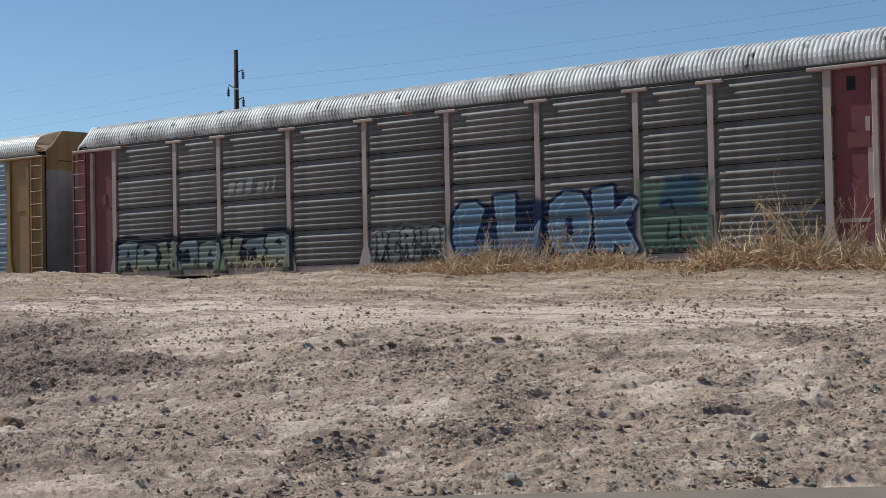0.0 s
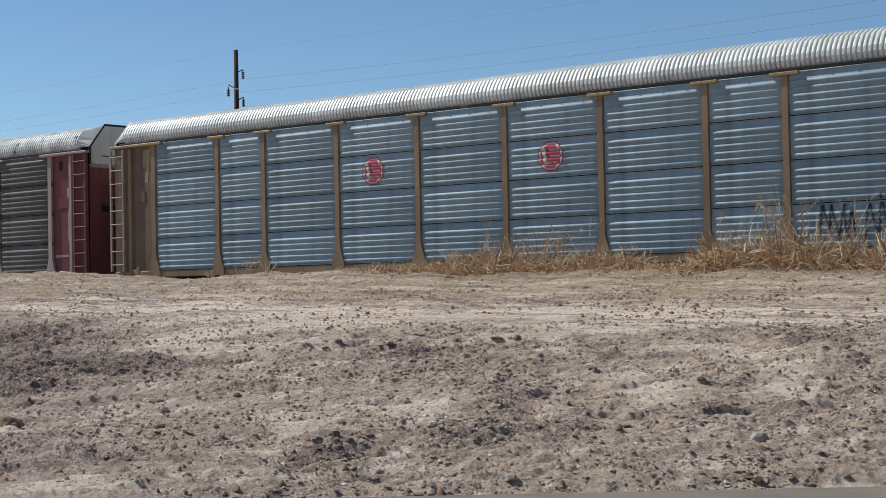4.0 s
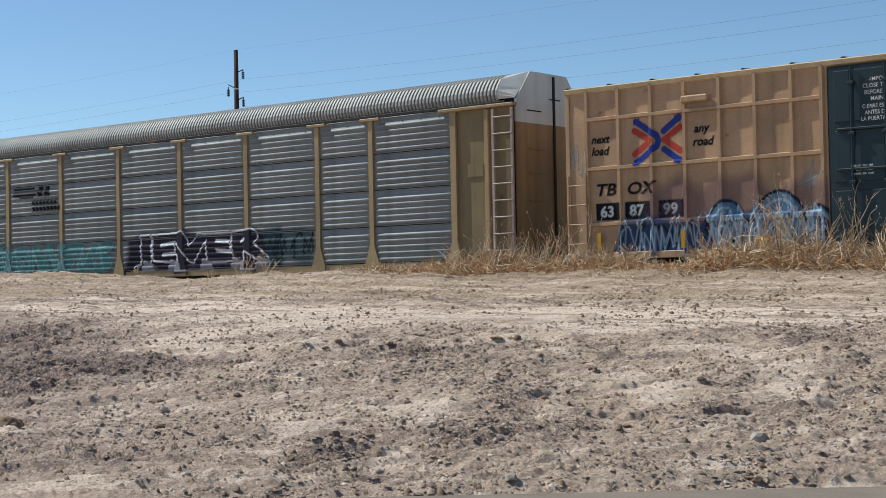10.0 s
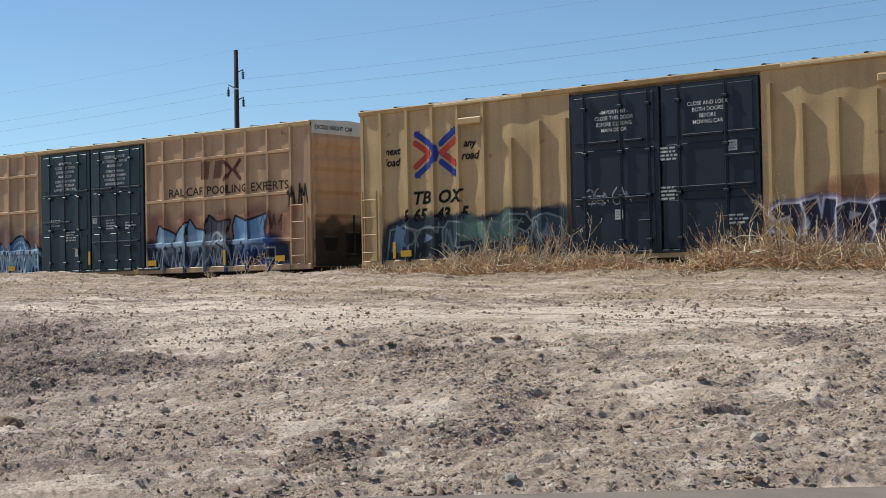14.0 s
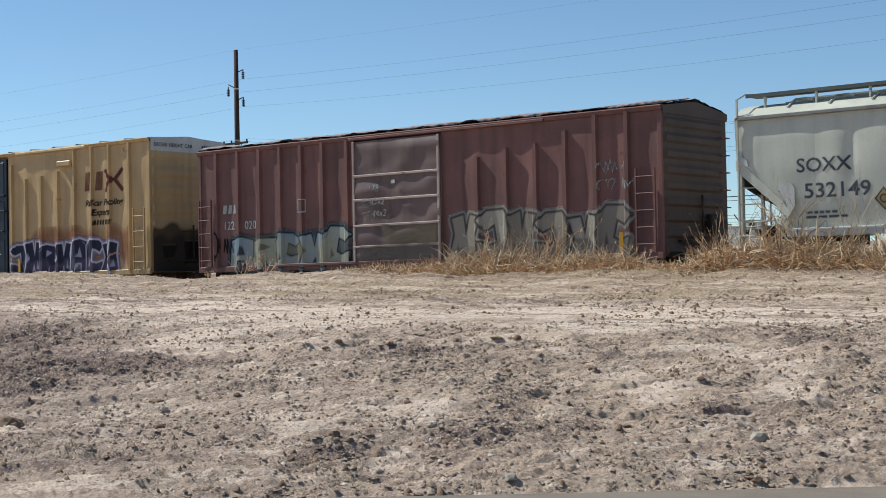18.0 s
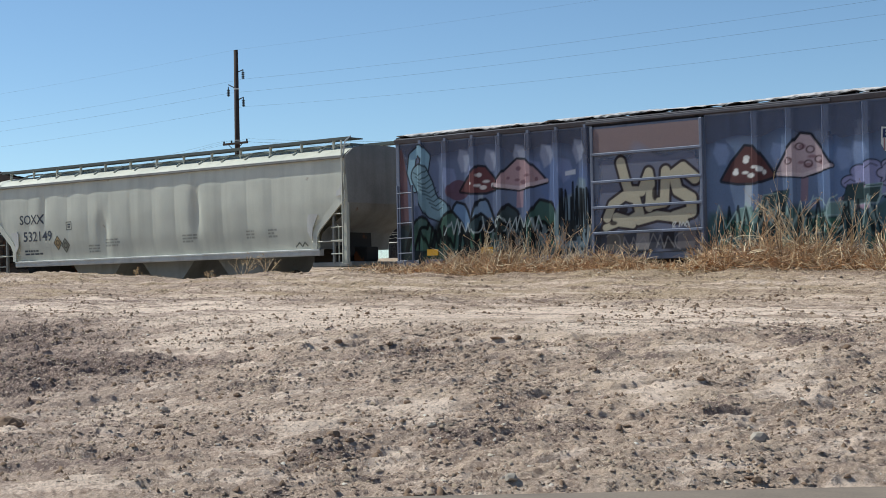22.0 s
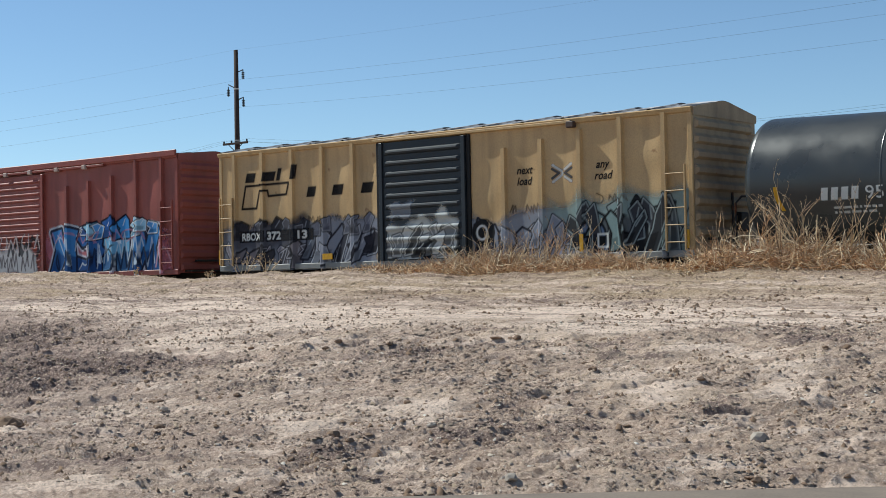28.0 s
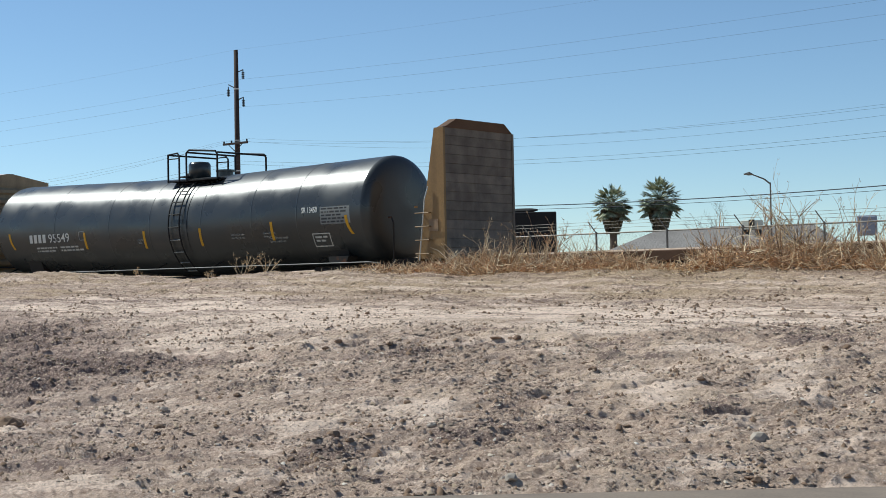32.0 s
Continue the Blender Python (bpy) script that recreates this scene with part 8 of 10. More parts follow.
RUBBLE = ((-21.6, 15.9, 1.18, 1.87), (-18.2, 13.7, 1.26, 1.02), (-16.8, 12.0, 0.57, 1.01), (-16.6, 13.9, 1.08, 0.69), (-13.8, 12.2, 0.72, 0.73), (-13.5, 12.7, 0.56, 0.98), (-13.2, 10.5, 0.58, 0.47),
          (-11.5, 10.6, 0.52, 0.57), (-11.1, 8.9, 0.41, 0.48), (-15.3, 17.1, 0.71, 0.38), (-13.4, 14.9, 0.6, 0.59), (-13.0, 15.7, 1.26, 0.5), (-11.5, 15.0, 0.69, 0.49), (-11.7, 13.5, 0.66, 0.6),
          (-9.3, 12.5, 0.37, 0.51), (-9.6, 18.6, 0.91, 0.72), (-8.1, 17.5, 0.74, 0.9), (-7.4, 12.9, 0.33, 0.49), (-8.1, 10.7, 0.61, 0.57), (-9.3, 10.0, 0.33, 0.43))
ACROSS = (0.777, 0.629)          # the way along which the bank was graded


def frac(v):
    return v - np.floor(v)


def grains(x, y, scale, seed, octaves=3, fall=0.5, ridge=False):
    """Layered lattice noise, about -1 to 1, with sharp creases where ridge is set."""
    out, amp, total = np.zeros_like(x), 1.0, 0.0
    for o in range(octaves):
        c, sn = math.cos(seed + 1.7 * o), math.sin(seed + 1.7 * o)
        u, v = (x * c - y * sn) / scale + 37.1 * o, (x * sn + y * c) / scale + 11.3 * seed
        iu, iv = np.floor(u), np.floor(v)
        fu, fv = u - iu, v - iv
        fu, fv = fu * fu * (3 - 2 * fu), fv * fv * (3 - 2 * fv)

        def corner(a, b):
            return frac(np.sin((iu + a) * 127.1 + (iv + b) * 311.7 + seed * 74.7) * 43758.5453) * 2 - 1

        n = (corner(0, 0) * (1 - fu) + corner(1, 0) * fu) * (1 - fv) + (corner(0, 1) * (1 - fu) + corner(1, 1) * fu) * fv
        out = out + amp * ((1 - 2.6 * abs(n)) if ridge else n)
        total += amp
        amp *= fall
        scale = scale * 0.47
    return out / total


def knobs(x, y, cell, seed, share):
    """Crumbled clods: a ragged dome in a share of the cells of a jittered lattice."""
    w = 0.20 * cell * grains(x, y, cell * 0.45, seed + 3.0, 2, 0.6)
    u, v = (x + w) / cell, (y - w) / cell
    iu, iv = np.floor(u), np.floor(v)
    out = np.zeros_like(x)
    for a in (-1, 0, 1):
        for b in (-1, 0, 1):
            h = frac(np.sin((iu + a) * 127.1 + (iv + b) * 311.7 + seed * 41.3) * 43758.5453)
            du, dv = u - iu - a - h, v - iv - b - frac(h * 157.31)
            r = 0.18 + 0.34 * frac(h * 739.7) ** 2
            dome = r * np.sqrt(np.maximum(1 - (du * du + dv * dv) / (r * r), 0))
            out = np.maximum(out, np.where(frac(h * 2971.3) < share, dome, 0))
    return out * cell


def tracks(x, y):
    """Old wheel tracks along the strip: the pale ones, and the dark one between them."""
    low = np.interp(x, (-30, -24, -20, -16, -11), (19.9, 20.35, 20.7, 20.6, 20.35)) + 0.12 * grains(x, y * 0.2, 2.5, 31.0, 2)
    high = np.interp(x, (-32, -27, -23, -20), (22.2, 22.75, 23.4, 24.3)) + 0.12 * grains(x, y * 0.2, 2.0, 32.0, 2)
    mid = np.interp(x, (-30, -25, -21, -16), (21.3, 21.7, 22.3, 22.6)) + 0.12 * grains(x, y * 0.2, 2.0, 33.0, 2)
    fade = np.clip((-9.5 - x) / 3, 0.25, 1)
    pale = fade * np.exp(-((y - low) / 0.34) ** 2) + 0.8 * np.clip((-18.5 - x) / 3, 0, 1) * np.exp(-((y - high) / 0.20) ** 2)
    return pale, np.clip((-14 - x) / 4, 0.2, 1) * np.exp(-((y - mid) / 0.40) ** 2)


def tone_at(x, y):
    """Where crumbled dark gravel (down to -1) or pale silt (up to 1) lies."""
    out = np.zeros_like(x)
    for sort, places in (("silt", SILT), ("tan", TAN), ("rubble", RUBBLE)):
        for cx, cy, ra, rb in places:
            value = 0.95 if sort == "silt" else 0.28 if sort == "tan" else -1.15 if cx < -15.5 else -0.65 if cx > -10.0 else -0.24
            dx, dy = x - cx, y - cy
            l, d = dx * ACROSS[0] + dy * ACROSS[1], dy * ACROSS[0] - dx * ACROSS[1]
            out = out + value * np.exp(-((l / ra) ** 2 + (d / rb) ** 2) * 0.8)
    pale, dark = tracks(x, y)
    return np.clip(out + 1.1 * pale - 0.7 * dark, -1, 1)


def line_far(x, y, pts):
    """Distance to a line, and which side of it."""
    best, side = np.full_like(x, 1e9), np.zeros_like(x)
    for (ax, ay), (bx, by) in zip(pts, pts[1:]):
        ux, uy = bx - ax, by - ay
        n = ux * ux + uy * uy
        t = np.clip(((x - ax) * ux + (y - ay) * uy) / n, 0, 1)
        d = np.hypot(x - ax - t * ux, y - ay - t * uy)
        s = (ux * (y - ay) - uy * (x - ax)) / math.sqrt(n)
        side = np.where(d < best, s, side)
        best = np.minimum(best, d)
    return best, side


SCARPS = (((-15.3, 15.1), (-14.9, 15.55), (-14.5, 16.1), (-13.4, 16.25), (-12.8, 16.75), (-11.6, 17.0)), ((-19.8, 14.2), (-20.0, 14.5), (-20.3, 15.35), (-20.9, 16.3)), ((-18.5, 12.8), (-18.1, 13.2), (-17.8, 13.7), (-17.2, 14.1)),
          ((-14.6, 11.4), (-14.0, 11.75), (-13.6, 12.4)), ((-10.9, 10.4), (-10.4, 10.8), (-9.9, 11.3)), ((-9.4, 13.2), (-9.0, 13.5), (-8.6, 14.3)))


def bank(x, y):
    """Height of the ground: a road side, a dirt bank, its crest, the track bed and the land behind."""
    h = np.interp(y, [p[0] for p in PROFILE], [p[1] for p in PROFILE])
    tilt = np.clip((y - 7.0) / 10.0, 0, 1) * np.clip((29.5 - y) / 2.0, 0, 1)
    h = h - np.clip(x + 21.0, -30, 22) * 0.0142 * tilt
    rough = np.clip((y - 5.0) / 4.0, 0, 1) * np.clip((29.4 - y) / 1.5, 0, 1)

    def waves(scale, seed, n=9):
        r = np.random.RandomState(seed)
        out = np.zeros_like(x)
        for k in range(n):
            a, ph, fr = r.rand() * 6.283, r.rand() * 6.283, (0.5 + r.rand() * 1.3) / scale
            out += np.sin((x * math.cos(a) + y * math.sin(a)) * fr * 6.283 + ph + 1.3 * np.sin((x * math.sin(a) - y * math.cos(a)) * fr * 2.4 + ph * 3))
        return out / n ** 0.5

    tone = tone_at(x, y)
    slope = np.clip((19.0 - y) / 2.0, 0, 1)
    h = h + rough * (0.022 * waves(4.5, 3) + 0.014 * waves(1.6, 5))
    # layers scraped along the bank, creased and broken
    l, d = x * ACROSS[0] + y * ACROSS[1], y * ACROSS[0] - x * ACROSS[1]
    scrape = grains(l * 0.34, d, 0.55, 6.0, 3, 0.6, True)
    h = h + rough * (0.3 + 0.7 * slope) * (0.078 - 0.026 * tone) * np.clip(scrape, -1.2, 0.8)
    h = h + rough * (0.35 + 0.65 * slope) * (0.036 - 0.016 * tone) * np.clip(grains(l * 0.45, d, 0.17, 7.0, 2, 0.6, True), -1.2, 0.8)
    h = h + rough * (0.35 + 0.65 * slope) * (0.5 - 0.4 * tone) * 0.032 * grains(x, y, 0.30, 2.0, 3, 0.7, True)
    # loose clods, thickest on the dark patches and the crest
    crest = np.clip((y - 23.2) / 1.2, 0, 1)
    drift = 0.5 + 0.5 * np.clip(grains(x, y, 1.3, 4.0, 3, 0.6) * 2.2, -1, 1)
    share = np.clip(0.04 + 0.42 * drift - 0.34 * tone + 0.15 * crest, 0.02, 0.8) * (0.25 + 0.75 * np.maximum(slope, crest))
    h = h + rough * (0.22 * knobs(x, y, 0.30, 2.0, share * 0.5) + 0.42 * knobs(x, y, 0.13, 5.0, share * 0.55) + 0.55 * knobs(x, y, 0.065, 8.0, share))
    # ragged breaks in the crust
    for k, pts in enumerate(SCARPS):
        near = (abs(x - pts[2][0]) < 4.5) & (abs(y - pts[2][1]) < 4.5)
        if near.any():
            xs, ys = x[near], y[near]
            jag = 0.22 * grains(xs, ys, 0.40, 40.0 + k, 3, 0.7)
            far, side = line_far(xs, ys, pts)
            side = side + jag
            drop = np.where(side < 0, np.exp(-(side / 0.35) ** 2), np.exp(-(side / 0.05) ** 2)) * np.clip(1.25 - far / 0.7, 0, 1)
            h[near] = h[near] - 0.042 * drop * np.clip(0.6 + 1.6 * grains(xs, ys, 0.5, 60.0 + k, 2), 0, 1.3) + 0.02 * np.exp(-((side - 0.16) / 0.14) ** 2) * np.clip(1.2 - far / 0.6, 0, 1)
    # wheel tracks pressed into the strip
    pale, dark = tracks(x, y)
    h = h - 0.035 * pale + 0.03 * dark
    # the ground is cut away along the kerb
    near = (x + 6.89) * 0.632 - (y - 8.56) * 0.775
    cut = 0.05 * grains(x, y, 0.09, 51.0, 2, 0.6)
    h = np.minimum(h, -1.185 + 0.55 * np.clip(-near - 0.1 + cut, 0, 10) - 0.12 * np.clip((near + 0.02) / 0.06, 0, 1))
    ridge = np.clip(1 - abs(y - 26.0) / 1.4, 0, 1)
    # the crest dips and rises along the bank
    sway = np.interp(x, (-40, -38, -35.6, -33.2, -31.3, -30.5, -29.3, -27.85, -26.8, -25.6, -24.4, -23.8, -23.1, -22.2), (0.13, 0.13, 0.07, 0.05, -0.02, -0.12, -0.115, -0.03, 0.05, 0.0, 0.08, 0.09, 0.04, 0.0))
    h = h + sway * np.clip(1.2 - abs(y - 26.3) / 1.8, 0, 1)
    return h + ridge * (0.022 * waves(1.9, 31) + 0.030 * grains(x, y, 0.6, 9.0, 2, 0.6))


def graded(lo, hi, fine, far_lo, far_hi, grow=1.16):
    mid = list(np.arange(lo, hi + 1e-6, fine))
    out, st = [], fine
    p = hi
    while p < far_hi:
        st *= grow
        p += st
        out.append(min(p, far_hi))
    down, st, p = [], fine, lo
    while p > far_lo:
        st *= grow
        p -= st
        down.append(max(p, far_lo))
    return np.array(down[::-1] + mid + out)


def ground_material():
    m = bpy.data.materials.new("dusty dirt")
    m.use_nodes = True
    nt = m.node_tree
    b = nt.nodes["Principled BSDF"]
    b.inputs["Roughness"].default_value = 0.95
    b.inputs["Specular IOR Level"].default_value = 0.15
    pos = nt.nodes.new("ShaderNodeNewGeometry").outputs["Position"]

    def noise_at(scale, detail=6.0, stretch=None, rough=0.55):
        n = nt.nodes.new("ShaderNodeTexNoise")
        n.inputs["Scale"].default_value, n.inputs["Detail"].default_value, n.inputs["Roughness"].default_value = scale, detail, rough
        src = pos
        if stretch:
            mp = nt.nodes.new("ShaderNodeMapping")
            mp.inputs["Scale"].default_value = stretch
            nt.links.new(pos, mp.inputs["Vector"])
            src = mp.outputs[0]
        nt.links.new(src, n.inputs["Vector"])
        return n.outputs["Fac"]

    def rng(src, a, b2, c=0.0, d=1.0):
        r = nt.nodes.new("ShaderNodeMapRange")
        for k, v in (("From Min", a), ("From Max", b2), ("To Min", c), ("To Max", d)):
            r.inputs[k].default_value = v
        nt.links.new(src, r.inputs["Value"])
        return r.outputs[0]

    def math2(op, a, c):
        x = nt.nodes.new("ShaderNodeMath")
        x.operation = op
        for s, v in zip(x.inputs, (a, c)):
            if isinstance(v, (int, float)):
                s.default_value = v
            else:
                nt.links.new(v, s)
        return x.outputs[0]

    def mix(f, a, c):
        x = nt.nodes.new("ShaderNodeMix")
        x.data_type = "RGBA"
        for s, v in ((x.inputs["Factor"], f), (x.inputs["A"], a), (x.inputs["B"], c)):
            if isinstance(v, tuple):
                s.default_value = (*v, 1)
            elif isinstance(v, float):
                s.default_value = v
            else:
                nt.links.new(v, s)
        return x.outputs["Result"]

    sep = nt.nodes.new("ShaderNodeSeparateXYZ")
    nt.links.new(pos, sep.inputs[0])
    turn = nt.nodes.new("ShaderNodeVectorRotate")
    turn.rotation_type = "Z_AXIS"
    turn.inputs["Angle"].default_value = -math.atan2(ACROSS[1], ACROSS[0])
    nt.links.new(pos, turn.inputs["Vector"])
    graded_way = nt.nodes.new("ShaderNodeSeparateXYZ")
    nt.links.new(turn.outputs[0], graded_way.inputs[0])
    layers = nt.nodes.new("ShaderNodeTexNoise")
    layers.inputs["Scale"].default_value, layers.inputs["Detail"].default_value, layers.inputs["Roughness"].default_value = 2.2, 9.0, 0.68
    thin = nt.nodes.new("ShaderNodeMapping")
    thin.inputs["Scale"].default_value = (0.45, 1.2, 1.0)
    nt.links.new(turn.outputs[0], thin.inputs["Vector"])
    nt.links.new(thin.outputs[0], layers.inputs["Vector"])
    runs = layers.outputs["Fac"]
    big, mid, fine = noise_at(0.28), noise_at(1.3, 12.0, rough=0.68), noise_at(7.0, 10.0, rough=0.75)
    grit = noise_at(30.0, 8.0, rough=0.8)
    chip = noise_at(30.0, 2.0)
    along = noise_at(0.9, 10.0, (0.35, 2.0, 1.0), rough=0.68)
    yy = math2("ADD", sep.outputs["Y"], rng(big, 0.3, 0.7, -1.6, 1.6))
    tone = nt.nodes.new("ShaderNodeAttribute")
    tone.attribute_name = "tone"
    ragged = math2("ADD", tone.outputs["Fac"], math2("ADD", rng(mid, 0.36, 0.64, -0.65, 0.65), rng(runs, 0.36, 0.64, -0.5, 0.5)))
    # soil, dark gravel, pale silt, the driven strip, litter on the crest
    col = mix(rng(mid, 0.44, 0.56), SAND, SOIL)
    # rosier earth towards the far end of the bank, yellower towards the near one
    col = mix(rng(math2("ADD", graded_way.outputs["X"], rng(big, 0.3, 0.7, -2.0, 2.0)), 0.5, -6.0, 0.0, 0.6), col, ROSY)
    slope = rng(yy, 18.6, 15.6)
    col = mix(math2("MULTIPLY", slope, rng(runs, 0.51, 0.57, 0.0, 0.22)), col, GRAVEL)
    col = mix(rng(ragged, -0.25, -0.75, 0.0, 0.85), col, GRAVEL)
    col = mix(rng(ragged, 0.25, 0.70, 0.0, 0.9), col, PALE)
    strip = math2("MULTIPLY", rng(yy, 17.6, 18.8), rng(yy, 22.4, 21.0))
    col = mix(math2("MULTIPLY", strip, rng(along, 0.47, 0.51)), col, PALE)
    crest = rng(yy, 22.4, 24.2)
    col = mix(math2("MULTIPLY", crest, rng(along, 0.45, 0.53, 0.25, 0.9)), col, LITTER)
    rows = noise_at(1.1, 9.0, (0.16, 2.6, 1.0), rough=0.72)
    # dark streaks paint the shade along rows of clods and ruts
    col = mix(math2("MULTIPLY", rng(yy, 17.8, 19.5), rng(rows, 0.535, 0.575, 0.0, 0.55)), col, GRIT_SHADE)
    col = mix(math2("MULTIPLY", rng(yy, 17.8, 19.5), rng(rows, 0.45, 0.41, 0.0, 0.6)), col, PALE)
    col = mix(math2("MULTIPLY", rng(fine, 0.52, 0.575, 0.0, 0.6), rng(runs, 0.44, 0.56, 0.1, 1.0)), col, GRIT_SHADE)
    col = mix(rng(grit, 0.54, 0.61, 0.0, 0.6), col, GRIT_SHADE)
    col = mix(rng(grit, 0.47, 0.41, 0.0, 0.6), col, PALE)
    col = mix(rng(chip, 0.68, 0.74, 0.0, 0.8), col, BRIGHT)
    # track bed: grey ballast
    col = mix(math2("MULTIPLY", rng(sep.outputs["Y"], 28.8, 29.6), rng(sep.outputs["Y"], 36.5, 35.5)), col, BALLAST)
    nt.links.new(col, b.inputs["Base Color"])
    bp = nt.nodes.new("ShaderNodeBump")
    bp.inputs["Strength"].default_value, bp.inputs["Distance"].default_value = 0.9, 0.05
    nt.links.new(math2("ADD", math2("MULTIPLY", fine, 1.0), math2("MULTIPLY", grit, 0.6)), bp.inputs["Height"])
    nt.links.new(bp.outputs[0], b.inputs["Normal"])
    return m


SAND, SOIL, GRAVEL, PALE = lin(203, 179, 157), lin(179, 155, 137), lin(121, 102, 96), lin(232, 208, 188)
ROSY = lin(170, 148, 138)
LITTER, GRIT_SHADE, BALLAST, BRIGHT = lin(168, 145, 116), lin(104, 82, 69), lin(124, 116, 106), lin(232, 224, 212)
M_DIRT = ground_material()


def make_ground():
    """One sheet, finest on the bank; its lines fan out so that it widens towards the horizon."""
    fan, ys = graded(-1.60, -0.33, 0.0016, -420.0, 420.0, 1.18), graded(7.8, 14.0, 0.022, -400.0, 14.0, 1.16)
    mid, far = np.arange(14.03, 19.0, 0.03), graded(19.04, 27.6, 0.04, 19.04, 3000.0, 1.16)
    ys = np.concatenate([ys[ys < 14.02], mid, far[far > mid[-1] + 0.01]])
    s, y = np.meshgrid(fan, ys)
    x = s * np.clip(y, 6.0, 60.0)
    z = bank(x, y)
    ny, nx = x.shape
    v = np.stack([x, y, z], -1).reshape(-1, 3)
    i = np.arange(ny * nx).reshape(ny, nx)
    q = np.stack([i[:-1, :-1], i[:-1, 1:], i[1:, 1:], i[1:, :-1]], -1).reshape(-1, 4)
    me = bpy.data.meshes.new("ground")
    me.vertices.add(len(v))
    me.vertices.foreach_set("co", v.ravel())
    me.loops.add(q.size)
    me.loops.foreach_set("vertex_index", q.ravel().astype(np.int32))
    me.polygons.add(len(q))
    me.polygons.foreach_set("loop_start", np.arange(0, q.size, 4, dtype=np.int32))
    me.polygons.foreach_set("use_smooth", np.ones(len(q), dtype=bool))
    tone = me.attributes.new("tone", "FLOAT", "POINT")
    tone.data.foreach_set("value", tone_at(x, y).ravel())
    me.materials.append(M_DIRT)
    me.update(calc_edges=True)
    return tagged(new("ground", me), "dusty dirt bank with gravel and clods", "ground", kind="structure")


make_ground()


def ground_at(x, y):
    return float(bank(np.array([float(x)]), np.array([float(y)]))[0])


# ---- clods and stones ----
M_CLOD = surf("dry clod", lin(136, 112, 92), lin(102, 84, 69), rough=0.95, patch=6.0, grain=60, bump=0.4)
M_STONE = surf("pale field stone", lin(172, 160, 146), lin(138, 126, 114), rough=0.85, patch=9.0, grain=50, bump=0.3)
M_GRAVEL = bpy.data.materials.new("mixed gravel")
M_GRAVEL.use_nodes = True
gn = M_GRAVEL.node_tree
gi = gn.nodes.new("ShaderNodeNewGeometry")
gr = gn.nodes.new("ShaderNodeValToRGB")
gn.links.new(gi.outputs["Random Per Island"], gr.inputs["Fac"])
gr.color_ramp.elements[0].color, gr.color_ramp.elements[0].position = (*lin(92, 80, 69), 1), 0.0
gr.color_ramp.elements[1].color, gr.color_ramp.elements[1].position = (*lin(206, 198, 186), 1), 1.0
for pos_, c_ in ((0.35, lin(124, 109, 94)), (0.75, lin(170, 150, 126)), (0.93, lin(190, 172, 150))):
    e_ = gr.color_ramp.elements.new(pos_)
    e_.color = (*c_, 1)
gn.links.new(gr.outputs[0], gn.nodes["Principled BSDF"].inputs["Base Color"])
gn.nodes["Principled BSDF"].inputs["Roughness"].default_value = 0.95

CHIP_V = np.array([(1, 0, 0), (0, 1, 0), (-1, 0, 0), (0, -1, 0), (0.3, 0.2, 1), (-0.3, -0.2, 0.85)], float)
CHIP_F = np.array([(0, 1, 4), (1, 5, 4), (1, 2, 5), (2, 3, 5), (3, 4, 5), (3, 0, 4)])


def pebbles(name, label, count, region, size, material, seed, flat=0.7, tone=0.0):
    """Angular crumbs and chips, thickest in drifts and where the slope is stony."""
    r = np.random.RandomState(seed)
    x0, x1, y0, y1 = region
    x, y = r.uniform(x0, x1, count * 8), r.uniform(y0, y1, count * 8)
    ang = np.degrees(np.arctan2(-x, y))
    want = np.clip(0.30 + 1.5 * grains(x, y, 1.1, seed + 2.0, 4, 0.75) - tone * tone_at(x, y), 0.03, 1)
    ok = (ang > 22) & (ang < 56) & (r.rand(count * 8) < want)
    x, y = x[ok][:count], y[ok][:count]
    n = len(x)
    s = size[0] * (size[1] / size[0]) ** (r.rand(n) ** 2.4)
    v = CHIP_V[None] + 0.55 * (r.rand(n, 6, 3) - 0.5)
    v = v * (np.stack([np.ones(n), 0.55 + 0.5 * r.rand(n), flat * (0.6 + 0.7 * r.rand(n))], -1) * s[:, None])[:, None]
    a = r.rand(n) * 6.283
    c, sn = np.cos(a)[:, None], np.sin(a)[:, None]
    v = np.stack([v[..., 0] * c - v[..., 1] * sn + x[:, None], v[..., 0] * sn + v[..., 1] * c + y[:, None], v[..., 2] + bank(x, y)[:, None]], -1).reshape(-1, 3)
    f = (CHIP_F[None] + 6 * np.arange(n)[:, None, None]).reshape(-1, 3)
    me = bpy.data.meshes.new(name)
    me.vertices.add(len(v))
    me.vertices.foreach_set("co", v.ravel())
    me.loops.add(f.size)
    me.loops.foreach_set("vertex_index", f.ravel().astype(np.int32))
    me.polygons.add(len(f))
    me.polygons.foreach_set("loop_start", np.arange(0, f.size, 3, dtype=np.int32))
    tones = me.attributes.new("tone", "FLOAT", "POINT")
    tones.data.foreach_set("value", tone_at(v[:, 0], v[:, 1]))
    me.materials.append(material)
    me.update(calc_edges=True)
    return tagged(new(name, me), label, "gravel", kind="stuff")


pebbles("dirt_crumbs", "crumbled dry earth lying all over the bank", 60000, (-26, -2.5, 7.8, 18.8), (0.008, 0.036), M_DIRT, 5, flat=0.55, tone=0.35)
pebbles("dirt_crumbs", "fine crumbs of earth on the driven strip and crest", 16000, (-40, -6, 17.5, 27.4), (0.010, 0.040), M_DIRT, 6, flat=0.5, tone=0.3)
pebbles("gravel", "loose grey and tan gravel over the dirt slope", 18000, (-24, -2.5, 7.8, 18.5), (0.007, 0.034), M_GRAVEL, 1, tone=0.6)
